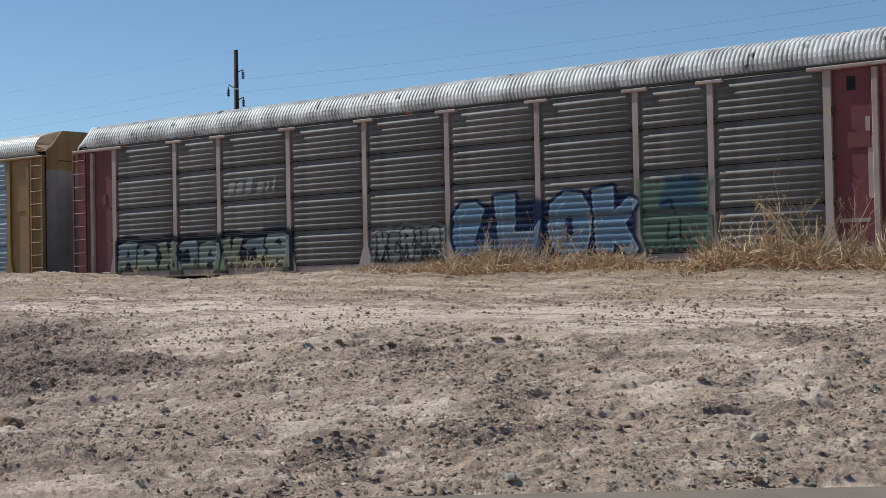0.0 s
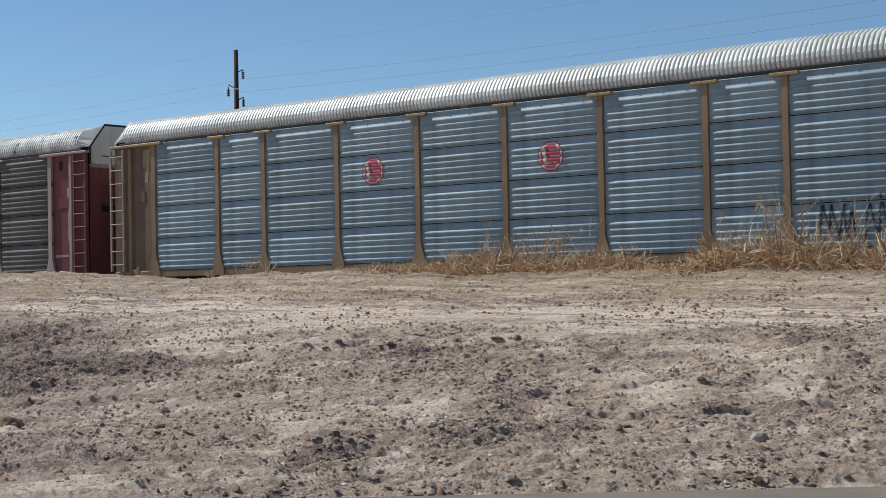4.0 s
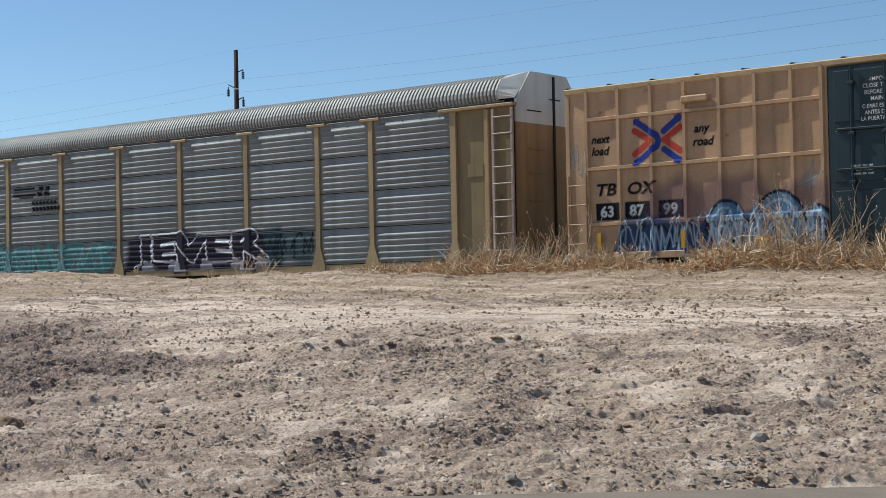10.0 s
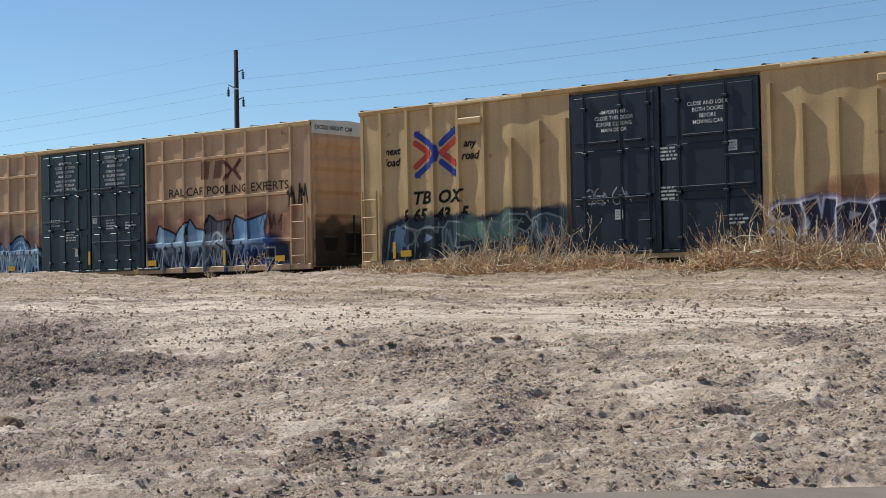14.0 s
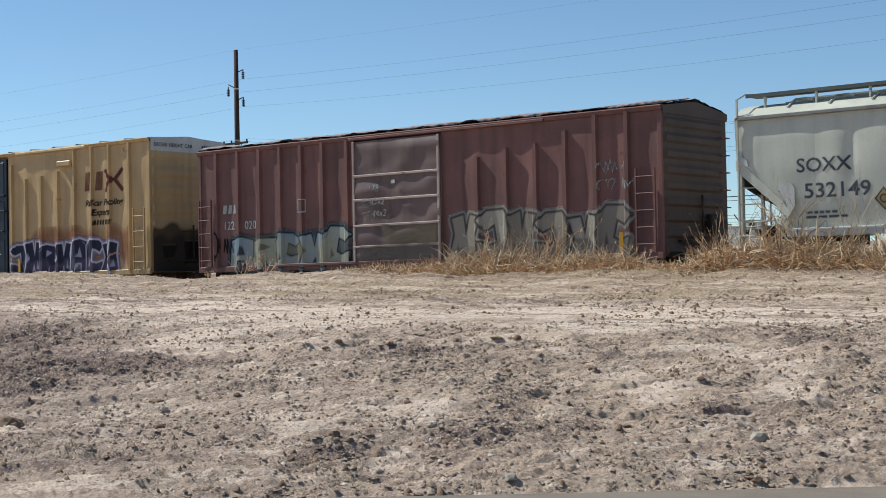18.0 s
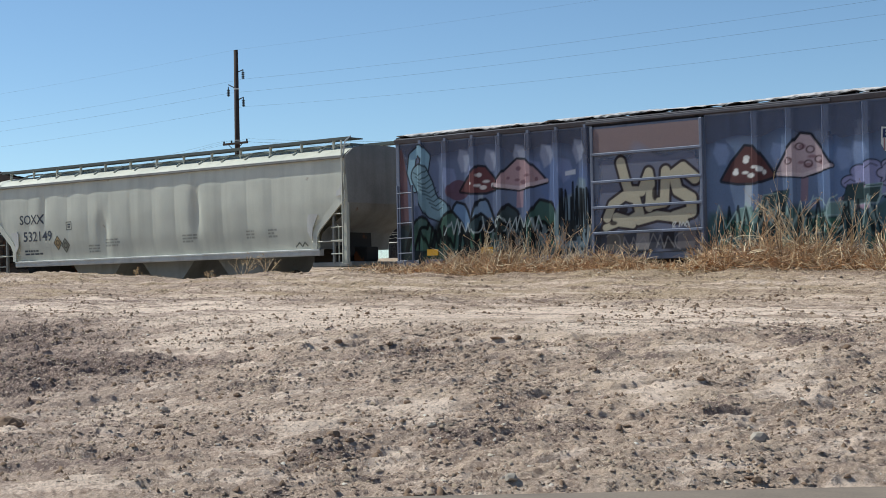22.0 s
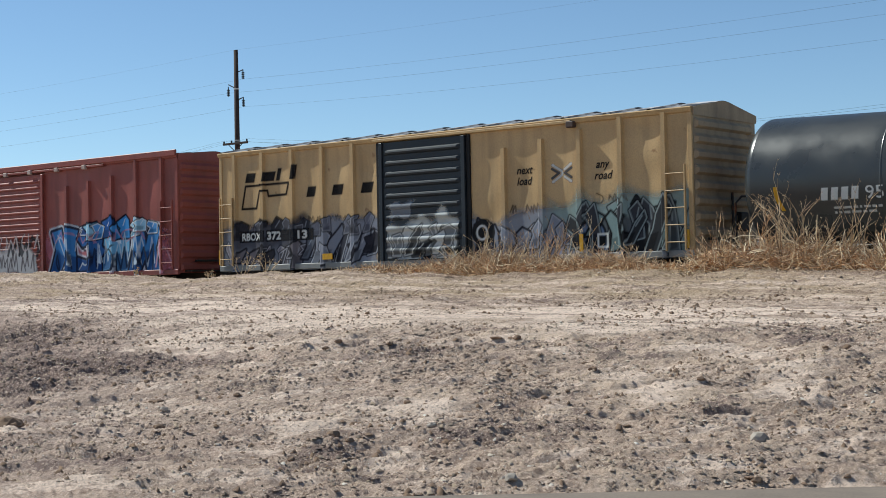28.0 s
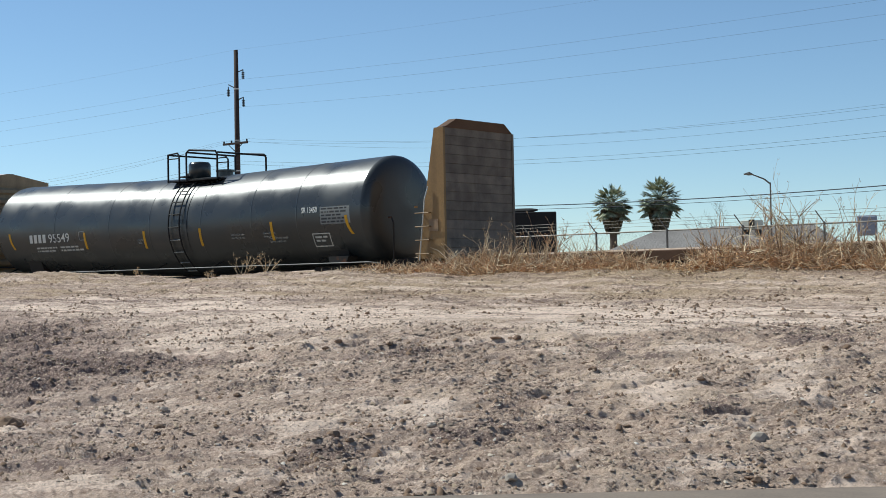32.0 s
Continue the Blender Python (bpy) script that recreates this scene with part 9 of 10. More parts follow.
pebbles("gravel", "scattered pebbles on the driven strip and crest", 5000, (-38, -6, 17.0, 27.0), (0.008, 0.034), M_GRAVEL, 2, tone=0.4)
pebbles("clod_scatter", "dark dry clods scattered on the dirt bank", 9000, (-30, -3, 7.8, 24), (0.011, 0.046), M_CLOD, 3, flat=0.85, tone=0.15)
pebbles("clod_scatter", "clods of dry earth thrown up along the crest", 700, (-40, -8, 23.6, 26.2), (0.025, 0.07), M_DIRT, 8, flat=0.55)


def stone(name, x, y, sx, sy, sz, material, label, seed, turn=0.0):
    bm = bmesh.new()
    bmesh.ops.create_icosphere(bm, subdivisions=2, radius=1.0)
    for v in bm.verts:
        n = noise.noise(v.co * 1.3 + Vector((seed * 3.1, 0, 0))) * 0.35 + noise.noise(v.co * 3.5 + Vector((0, seed * 2.0, 0))) * 0.13
        v.co *= 1 + n * 1.25
        v.co.z = max(v.co.z, -0.6)
    bmesh.ops.scale(bm, vec=(sx, sy, sz), verts=bm.verts)
    me = bpy.data.meshes.new(name)
    bm.to_mesh(me)
    bm.free()
    me.materials.append(material)
    me.polygons.foreach_set("use_smooth", [False] * len(me.polygons))
    ob = new(name, me)
    ob.location = (x, y, ground_at(x, y) + sz * 0.35)
    ob.rotation_euler = (0, 0, turn)
    return tagged(ob, label, "rock", "rocks on the bank")


CLODS = ((-14.03, 9.91, 0.158), (-12.32, 10.53, 0.065), (-9.71, 10.35, 0.078), (-9.31, 10.14, 0.046), (-10.14, 11.1, 0.05), (-10.55, 11.42, 0.034), (-9.54, 9.63, 0.045), (-7.57, 9.77, 0.032),
         (-7.38, 12.49, 0.032), (-7.69, 12.26, 0.032), (-7.34, 12.91, 0.033), (-6.21, 12.29, 0.035), (-4.8, 10.53, 0.03), (-10.35, 15.45, 0.061), (-9.78, 14.76, 0.058), (-8.01, 14.1, 0.048),
         (-12.43, 16.92, 0.069), (-17.82, 19.91, 0.049), (-10.18, 14.34, 0.045), (-16.11, 15.49, 0.049), (-16.83, 15.79, 0.051), (-12.89, 13.47, 0.041), (-13.4, 13.95, 0.05), (-10.59, 12.57, 0.042),
         (-10.56, 12.4, 0.048), (-9.07, 12.8, 0.046), (-19.28, 14.38, 0.062), (-7.47, 16.47, 0.053), (-7.69, 16.37, 0.04), (-11.28, 14.17, 0.04))
MORE_CLODS = ((-10.54, 14.17, 0.039), (-11.85, 23.44, 0.048), (-7.2, 16.48, 0.033), (-16.03, 13.45, 0.046), (-13.38, 13.24, 0.041), (-13.58, 12.6, 0.054), (-13.11, 12.38, 0.046), (-13.76, 9.82, 0.075),
              (-19.84, 15.34, 0.101), (-20.54, 15.66, 0.076), (-21.04, 16.49, 0.078), (-10.29, 15.54, 0.041), (-11.02, 12.75, 0.031), (-5.28, 10.07, 0.05), (-9.24, 13.46, 0.036), (-7.45, 13.9, 0.029),
              (-8.84, 16.22, 0.034), (-14.45, 15.28, 0.054), (-14.76, 15.88, 0.064), (-13.72, 15.77, 0.054))
CRUSTS = ((-14.22, 11.65, 0.101), (-13.98, 11.91, 0.108), (-6.76, 11.95, 0.071), (-5.36, 10.12, 0.051), (-19.92, 15.91, 0.093), (-12.71, 16.84, 0.108), (-7.43, 11.74, 0.046))
STONES = ((-5.95, 11.4, 0.099), (-5.68, 12.42, 0.04), (-6.72, 9.04, 0.058), (-13.13, 11.29, 0.057), (-11.21, 9.2, 0.037), (-9.79, 8.14, 0.028), (-9.54, 8.43, 0.038), (-6.94, 9.24, 0.034),
          (-5.8, 10.48, 0.022), (-10.58, 9.73, 0.042), (-9.06, 10.99, 0.047), (-7.24, 10.02, 0.041), (-6.22, 10.87, 0.023))
k = 0
for places, m, flat, words in ((CLODS, M_CLOD, 0.6, "dark dry clod of earth on the slope"), (MORE_CLODS, M_CLOD, 0.55, "dark dry clod of earth on the slope"), (CRUSTS, M_CLOD, 0.2, "flat brown slab of crust on the slope"),
                               (STONES, M_STONE, 0.62, "pale stone half sunk in the dirt")):
    for x, y, r in places:
        r *= 0.95
        stone("rock", x, y, r, r * 0.85, r * flat, m, words, k, k * 0.9)
        k += 1


# ---- the track ----
M_RAIL = surf("rail steel", lin(120, 92, 76), lin(90, 66, 52), rough=0.5, metal=0.6)
M_TIE = surf("creosoted tie", lin(74, 64, 56), lin(50, 44, 40), rough=0.9, patch=3.0, per_piece=0.2)
track = thing("railway_track", "steel rails on dark wooden ties in ballast", "track", kind="structure", at=(0, TRACK_Y, 0))
for y in (-0.755, 0.755):
    part("rail", Geo().prism([(y - 0.036, 0.0), (y + 0.036, 0.0), (y + 0.036, -0.035), (y + 0.01, -0.05), (y + 0.01, -0.14), (y + 0.07, -0.16), (y + 0.07, -0.175), (y - 0.07, -0.175), (y - 0.07, -0.16), (y - 0.01, -0.14), (y - 0.01, -0.05), (y - 0.036, -0.035)], "x", -260, 160), M_RAIL, track)
tie = Geo().box(-0.11, 0.11, -1.3, 1.3, -0.36, -0.175, 0.01).mesh("tie", M_TIE)
for k in range(110):
    part("tie", tie, M_TIE, track, at=(-60 + k * 0.53, 0, 0))


# ---- the kerb of the road in front ----
M_KERB = surf("worn concrete", lin(136, 122, 108), lin(112, 101, 90), rough=0.95, patch=2.0, grain=40, bump=0.3)
kerb = Geo()
rows = []
for k in range(25):
    p = Vector((-6.89, 8.56, -1.17)) + Vector((0.775, 0.632, 0)) * (-2.0 + k * 0.3)
    n = Vector((0.632, -0.775, 0))
    rows.append([tuple(p + n * d + Vector((0, 0, e))) for d, e in ((0, -0.25), (0.0, -0.02), (0.03, 0.0), (1.20, 0.0), (1.24, -0.02), (1.24, -0.3))])
kerb.sheet(rows)
part_kerb = new("kerb", kerb.mesh("kerb", M_KERB))
tagged(part_kerb, "worn grey concrete kerb beside the road", "kerb", kind="structure")


# ---- dry weeds along the crest ----
def plant_material(name, a, b2, c):
    m = bpy.data.materials.new(name)
    m.use_nodes = True
    nt = m.node_tree
    g = nt.nodes.new("ShaderNodeNewGeometry")
    r = nt.nodes.new("ShaderNodeValToRGB")
    nt.links.new(g.outputs["Random Per Island"], r.inputs["Fac"])
    r.color_ramp.elements[0].color, r.color_ramp.elements[1].color = (*a, 1), (*c, 1)
    e = r.color_ramp.elements.new(0.5)
    e.color = (*b2, 1)
    p = nt.nodes["Principled BSDF"]
    nt.links.new(r.outputs[0], p.inputs["Base Color"])
    p.inputs["Roughness"].default_value = 0.8
    return m


M_WEED = plant_material("rust-brown dry weed", lin(136, 97, 66), lin(194, 150, 107), lin(230, 196, 153))
M_STRAW = plant_material("bleached straw", lin(164, 138, 104), lin(206, 180, 142), lin(230, 214, 182))
M_TWIG = plant_material("grey dry twig", lin(110, 88, 68), lin(166, 140, 110), lin(206, 182, 148))


def blades(g, r, x, y, n, high, spread, wide, lean=0.5, bend=0.5):
    """n curved blades from round one foot."""
    for _ in range(n):
        a, d = r.uniform(0, 6.283), spread * r.random() ** 0.5
        bx, by = x + d * math.cos(a), y + d * math.sin(a)
        h = high * r.uniform(0.45, 1.0)
        la, ll = r.uniform(0, 6.283), lean * r.random()
        px, py = math.cos(la) * ll * h, math.sin(la) * ll * h
        z = ground_fast(bx, by) - 0.03
        w = wide * r.uniform(0.6, 1.3)
        ta = r.uniform(0, 3.14)
        tx, ty = math.cos(ta) * w, math.sin(ta) * w
        n0 = len(g.v)
        for u, k in ((0.0, 1.0), (0.4, 0.85), (0.75, 0.55)):
            cx, cy, cz = bx + px * u ** (1 + bend), by + py * u ** (1 + bend), z + h * u * (1 - 0.25 * ll * u)
            g.v += [(cx - tx * k, cy - ty * k, cz), (cx + tx * k, cy + ty * k, cz)]
        g.v.append((bx + px, by + py, z + h * (1 - 0.25 * ll)))
        g.f += [(n0, n0 + 1, n0 + 3, n0 + 2), (n0 + 2, n0 + 3, n0 + 5, n0 + 4), (n0 + 4, n0 + 5, n0 + 6)]


GX, GY = np.arange(-45, 0, 0.25), np.arange(22, 30, 0.1)
GH = bank(*np.meshgrid(GX, GY))


def ground_fast(x, y):
    i, j = min(max(int((x + 45) / 0.25), 0), len(GX) - 2), min(max(int((y - 22) / 0.1), 0), len(GY) - 2)
    return float(GH[j, i])


def thicket(x0, x1, y0, y1, feet, per, high, spread, wide, material, label, seed, lean=0.6, thin=None):
    r = random.Random(seed)
    g = Geo()
    for _ in range(feet):
        x, y = r.uniform(x0, x1), r.uniform(y0, y1)
        if thin and r.random() > thin(x):
            continue
        blades(g, r, x, y, per, high * r.uniform(0.6, 1.1), spread, wide, lean)
    me = g.mesh("dry_grass", material)
    return tagged(new("dry_grass", me), label, "dry grass", kind="stuff")


def mat_high(x):
    """How high the matted weeds stand along the crest."""
    h = float(np.interp(x, (-24.2, -23.0, -22.2, -21.2, -20.3, -19.2, -18.4, -17.2, -16.6, -16.2, -15.2, -14.9, -14.2, -13.4, -12.4, -11.0, -9.0),
                        (0.02, 0.12, 0.24, 0.40, 0.50, 0.46, 0.36, 0.38, 0.34, 0.12, 0.14, 0.54, 0.80, 0.74, 0.56, 0.54, 0.6)))
    return h * (0.8 + 0.3 * math.sin(x * 5.3) * math.sin(x * 2.9 + 1.0))


def tangle(x0, x1, y0, y1, count, share, wide, material, label, seed, long=(0.16, 0.5), flat=0.5):
    """A mat of curled, broken stems that lie over one another; share: how much of the mat's height they fill."""
    r = random.Random(seed)
    g = Geo()
    for _ in range(count):
        x, y = r.uniform(x0, x1), r.uniform(y0, y1)
        top = mat_high(x) * share * (1 - 0.6 * abs(2 * (y - y0) / (y1 - y0) - 1) ** 2)
        if r.random() > 0.15 + top * 2.2:
            continue
        p = Vector((x, y, ground_fast(x, y) + top * r.random() ** 1.3 * 0.85))
        d = Vector((r.uniform(-1, 1), r.uniform(-0.7, 0.7), r.uniform(-0.15, flat + 0.5))).normalized()
        step = min(r.uniform(*long), 0.1 + top) / 3
        w, n0 = wide * r.uniform(0.6, 1.4), len(g.v)
        side = d.cross(Vector((r.uniform(-1, 1), -1.0, r.uniform(-1, 1)))).normalized() * w
        for k in range(4):
            t = side * (1.0, 0.9, 0.7, 0.35)[k]
            g.v += [tuple(p - t), tuple(p + t)]
            d = (d + Vector((r.uniform(-0.5, 0.5), r.uniform(-0.5, 0.5), r.uniform(-0.45, 0.25)))).normalized()
            p = p + d * step
        g.f += [(n0 + 2 * k, n0 + 2 * k + 1, n0 + 2 * k + 3, n0 + 2 * k + 2) for k in range(3)]
    return tagged(new("dry_weed_mat", g.mesh("dry_weed_mat", material)), label, "dry weeds", kind="stuff")


def stalk_bush(x, y, stems, high, spread, material, label, seed, fan=0.5, twig=0.011, name="dry_bush"):
    """A dead bush: stems that fork twice into fine twigs, with withered leaf wisps."""
    r = random.Random(seed)
    bush = thing(name, label, "dry bush", "dry bushes on the crest", at=(x, y, ground_fast(x, y) - 0.04))
    stems_g, wisps = Geo(), Geo()

    def limb(p, d, length, rad, level):
        pts, q = [p], p
        dd = d
        for k in range(3):
            dd = (dd + Vector((r.uniform(-0.16, 0.16), r.uniform(-0.16, 0.16), r.uniform(-0.12, 0.08)))).normalized()
            q = q + dd * (length / 3)
            pts.append(q)
        stems_g.tube(pts, [rad, rad * 0.85, rad * 0.65, rad * 0.4], 3)
        if level:
            for k in range(r.randint(2, 4)):
                s = pts[r.randint(1, 3)]
                nd = (dd + Vector((r.uniform(-0.65, 0.65), r.uniform(-0.65, 0.65), r.uniform(-0.05, 0.5)))).normalized()
                limb(s, nd, length * r.uniform(0.3, 0.55), rad * 0.55, level - 1)
        elif r.random() < 0.75:
            for k in range(3):
                e = pts[-1] + Vector((r.uniform(-0.04, 0.04), r.uniform(-0.04, 0.04), r.uniform(-0.05, 0.06)))
                n0 = len(wisps.v)
                wisps.v += [tuple(pts[-1]), tuple(e + Vector((0.006, 0.0, 0.008))), tuple(e + Vector((-0.005, 0.006, -0.008)))]
                wisps.f.append((n0, n0 + 1, n0 + 2))

    for _ in range(stems):
        a, d = r.uniform(0, 6.283), spread * r.random()
        foot = Vector((d * math.cos(a), d * math.sin(a), 0.0))
        up = Vector((math.cos(a) * fan * r.random() + r.uniform(-0.15, 0.15), math.sin(a) * fan * r.random() + r.uniform(-0.15, 0.15), 1.0)).normalized()
        limb(foot, up, high * r.uniform(0.5, 1.0), twig * r.uniform(0.7, 1.3), 2)
    tagged(part("twig_tangle", stems_g, material, bush), kind="stuff")
    tagged(part("withered_leaf_litter", wisps, material, bush), kind="stuff")
    return bush


tangle(-24.0, -9.0, 25.9, 27.8, 14000, 0.85, 0.0075, M_WEED, "matted rust-brown dry weeds along the bank crest", 1)
tangle(-25.0, -9.0, 26.0, 27.7, 5200, 1.15, 0.007, M_TWIG, "grey-brown broken stems in the matted weeds", 2, (0.2, 0.6))
tangle(-24.5, -9.0, 25.8, 27.5, 3000, 1.2, 0.0065, M_STRAW, "bleached stalks over the matted weeds", 3, (0.2, 0.7), 0.7)
thicket(-22.3, -9.0, 26.0, 27.6, 900, 5, 0.26, 0.22, 0.007, M_WEED, "short upright weed stems along the crest", 4, lean=1.6)
thicket(-40.0, -22.0, 26.0, 27.2, 420, 5, 0.10, 0.12, 0.004, M_STRAW, "thin stubble along the bare crest", 5, lean=1.2)
thicket(-40.0, -9.0, 24.6, 26.4, 2200, 4, 0.07, 0.2, 0.006, M_STRAW, "fallen straw and broken stalks on the crest", 6, lean=4.0)
thicket(-17.2, -14.6, 25.4, 26.6, 260, 5, 0.12, 0.25, 0.010, M_STRAW, "bleached litter of stalks in the gap between the weeds", 7, lean=3.5)
BUSHES = ((-21.0, 26.9, 6, 0.75, 0.35), (-20.5, 26.8, 9, 1.0, 0.40), (-19.9, 26.9, 10, 0.95, 0.45), (-19.3, 26.8, 10, 1.05, 0.40), (-18.9, 26.9, 5, 0.7, 0.3), (-18.1, 27.0, 2, 1.05, 0.08), (-17.4, 26.8, 3, 0.5, 0.2),
          (-16.7, 26.9, 4, 0.65, 0.2), (-15.0, 26.9, 6, 0.95, 0.3), (-14.4, 26.8, 11, 1.0, 0.45), (-13.7, 26.9, 11, 1.05, 0.45), (-13.1, 26.7, 9, 1.3, 0.4), (-12.5, 26.9, 8, 1.5, 0.4), (-11.9, 26.8, 8, 1.2, 0.45),
          (-11.2, 26.9, 8, 1.15, 0.45), (-10.4, 26.8, 9, 1.1, 0.45))
for k, (x, y, n, hh, sp) in enumerate(BUSHES):
    sort = (0, 2, 0, 2, 1)[k % 5]
    stalk_bush(x, y, n, hh, sp, (M_STRAW, M_WEED, M_TWIG)[sort], ("bleached dry weed bush on the crest", "rust-brown dry weed bush on the crest", "grey dry twiggy bush on the crest")[sort], 11 + k, fan=0.9, twig=0.014)
for k, (x, y, hh) in enumerate(((-27.6, 26.3, 0.42), (-26.9, 26.4, 0.45), (-28.6, 26.3, 0.22), (-31.5, 26.3, 0.18))):
    stalk_bush(x, y, 6, hh, 0.12, M_STRAW, "small dry sprig on the bare crest", 40 + k, fan=1.0, twig=0.008, name="dry_sprig")


# ---- pole line ----
M_POLE = surf("weathered pole wood", lin(74, 60, 54), lin(54, 45, 41), rough=0.9, patch=2.0, streak=0.4)
M_WIRE = surf("dull wire", lin(62, 68, 76), rough=0.7)
M_CERAM = surf("dark insulator glaze", lin(40, 42, 46), rough=0.3)
POLE_X, POLE_Y = -65.33, 62.0
pole = thing("utility_pole", "weathered wooden utility pole with side insulators and crossarm", "utility pole", at=(POLE_X, POLE_Y, -0.45))
part("shaft", Geo().tube([(0, 0, 0), (0, 0, 7.0), (0, 0, 14.75)], [0.20, 0.165, 0.125], 14), M_POLE, pole, smooth=True)
for z, way in ((13.45, 1), (12.55, -1), (11.85, 1)):
    arm = part("side_arm", Geo().tube([(0.1 * way, 0, z), (0.62 * way, -0.05, z + 0.10 * (1 if way > 0 else 2.5))], 0.03, 6), M_STEEL, pole)
    for k in range(4):
        part("insulator_disc", Geo().tube([(0.62 * way, -0.05, z - 0.06 - 0.1 * k), (0.62 * way, -0.05, z - 0.12 - 0.1 * k)], 0.085, 10), M_CERAM, arm)
    part("insulator_rod", Geo().tube([(0.62 * way, -0.05, z + 0.12), (0.62 * way, -0.05, z - 0.45)], 0.03, 6), M_CERAM, arm)
xa = part("crossarm", Geo().box(-1.02, 1.02, -0.2, -0.1, 9.26, 9.38, 0.01), M_POLE, pole)
part("brace", Geo().tube([(-0.55, -0.16, 9.26), (0.0, -0.18, 8.85)], 0.025, 5).tube([(0.55, -0.16, 9.26), (0.0, -0.18, 8.85)], 0.025, 5), M_STEEL, xa)
for x in (-0.95, -0.32, 0.95):
    part("pin_insulator", Geo().tube([(x, -0.15, 9.38), (x, -0.15, 9.5)], 0.05, 8), M_CERAM, xa)
for z in (12.45, 9.45, 7.7):
    part("band", Geo().tube([(0, 0, z), (0, 0, z + 0.08)], 0.165, 14), M_GLINT, pole)


def wire(pts, sag, r, label, material=M_WIRE):
    """Spans that hang between their ends."""
    path = []
    for (a, b) in zip(pts, pts[1:]):
        a, b = Vector(a), Vector(b)
        for k in range(25):
            u = k / 24
            p = a.lerp(b, u)
            p.z -= sag * 4 * u * (1 - u)
            path.append(tuple(p))
    me = Geo().tube(path, r, 5).mesh("overhead_wire", material)
    return tagged(new("overhead_wire", me), label, "wire", "overhead wires")


def spans(dx, dy, z, sag, r, label):
    wire([(POLE_X - 62 + dx, POLE_Y + dy, z), (POLE_X + dx, POLE_Y + dy, z), (POLE_X + 62 + dx, POLE_Y + dy, z)], sag, r * 0.65, label)


spans(0.0, 0.0, 14.33, 0.45, 0.004, "thin overhead wire on the pole top")
for dx, z, sag in ((0.62, 12.55, 0.55), (-0.62, 11.85, 0.5), (0.62, 10.95, 0.65)):
    spans(dx, -0.05, z, sag, 0.006, "overhead wire below the side insulators")
for dx, sag in ((-0.95, 1.62), (-0.32, 2.1), (0.95, 1.7)):
    spans(dx, -0.15, 9.08, sag, 0.007, "overhead wire on the crossarm")
for z in (7.85, 7.65):
    spans(0.15, -0.2, z, 1.5, 0.009, "low overhead wire on the pole")
spans(0.0, -0.2, 5.45, 1.35, 0.035, "thick black communication cable")
spans(0.0, -0.2, 5.2, 1.28, 0.018, "thin cable below the communication cable")
part("splice_case", Geo().tube([(-45.6, 61.8, 4.05), (-45.2, 61.8, 4.02), (-44.4, 61.8, 4.0), (-44.0, 61.8, 4.02)], [0.05, 0.12, 0.12, 0.05], 10), M_BLACK)
tagged(bpy.data.objects["splice_case"], "black cable splice case hung on the cable", "cable box")

pole2 = thing("utility_pole", "distant wooden utility pole with a single crossarm", "utility pole", at=(-90.0, 119.7, -0.6))
part("shaft", Geo().tube([(0, 0, 0), (0, 0, 15.2)], [0.2, 0.13], 10), M_POLE, pole2)
xb = part("crossarm", Geo().box(-1.2, 1.2, -0.06, 0.06, 14.4, 14.55), M_POLE, pole2)
for x in (-1.1, -0.4, 0.4, 1.1):
    part("pin_insulator", Geo().tube([(x, 0, 14.55), (x, 0, 14.75)], 0.06, 6), M_CERAM, xb)

# ---- chain-link fence behind the track ----
M_FENCE = surf("grey fence pipe", lin(120, 118, 112), lin(90, 84, 78), rough=0.5, metal=0.5)
fence = thing("chain_link_fence", "grey chain-link fence with leaning barbed-wire arms", "fence", at=(0, 48.0, 0))
FB = float(np.interp(48, [p[0] for p in PROFILE], [p[1] for p in PROFILE]))
part("top_rail", Geo().tube([(-44, 0, 2.18), (-8, 0, 2.18)], 0.03, 6), M_FENCE, fence)
for k in range(13):
    x = -43.6 + k * 3.02
    po = part("post", Geo().tube([(x, 0, FB - 0.05), (x, 0, 2.24)], 0.04, 7), M_FENCE, fence)
    part("barbed_arm", Geo().tube([(x, 0, 2.2), (x - 0.22, -0.2, 2.62)], 0.022, 5), M_FENCE, po)
for z in (2.36, 2.49, 2.6):
    part("barbed_wire", Geo().tube([(-44, -0.12, z), (-8, -0.12, z)], 0.006, 4), M_FENCE, fence)
g = Geo()
for k in range(-20, 260):
    for s in (1, -1):
        xx = -44 + k * 0.14
        g.add([(xx, 0, FB), (xx + 0.008, 0, FB), (xx + s * 2.4 + 0.008, 0, 2.16), (xx + s * 2.4, 0, 2.16)], [(0, 1, 2, 3)])
tagged(part("mesh_fabric", g, M_FENCE, fence, "woven wire mesh"), kind="stuff")

# ---- houses, trailer, sign, street lamp ----
M_SHINGLE = surf("sun-bleached shingle", lin(150, 144, 138), lin(124, 118, 112), rough=0.9, patch=0.6)
M_STUCCO = surf("pale stucco", lin(190, 178, 160), lin(170, 158, 142), rough=0.9)
M_GLASSY = surf("dim window glass", lin(40, 48, 56), rough=0.1)


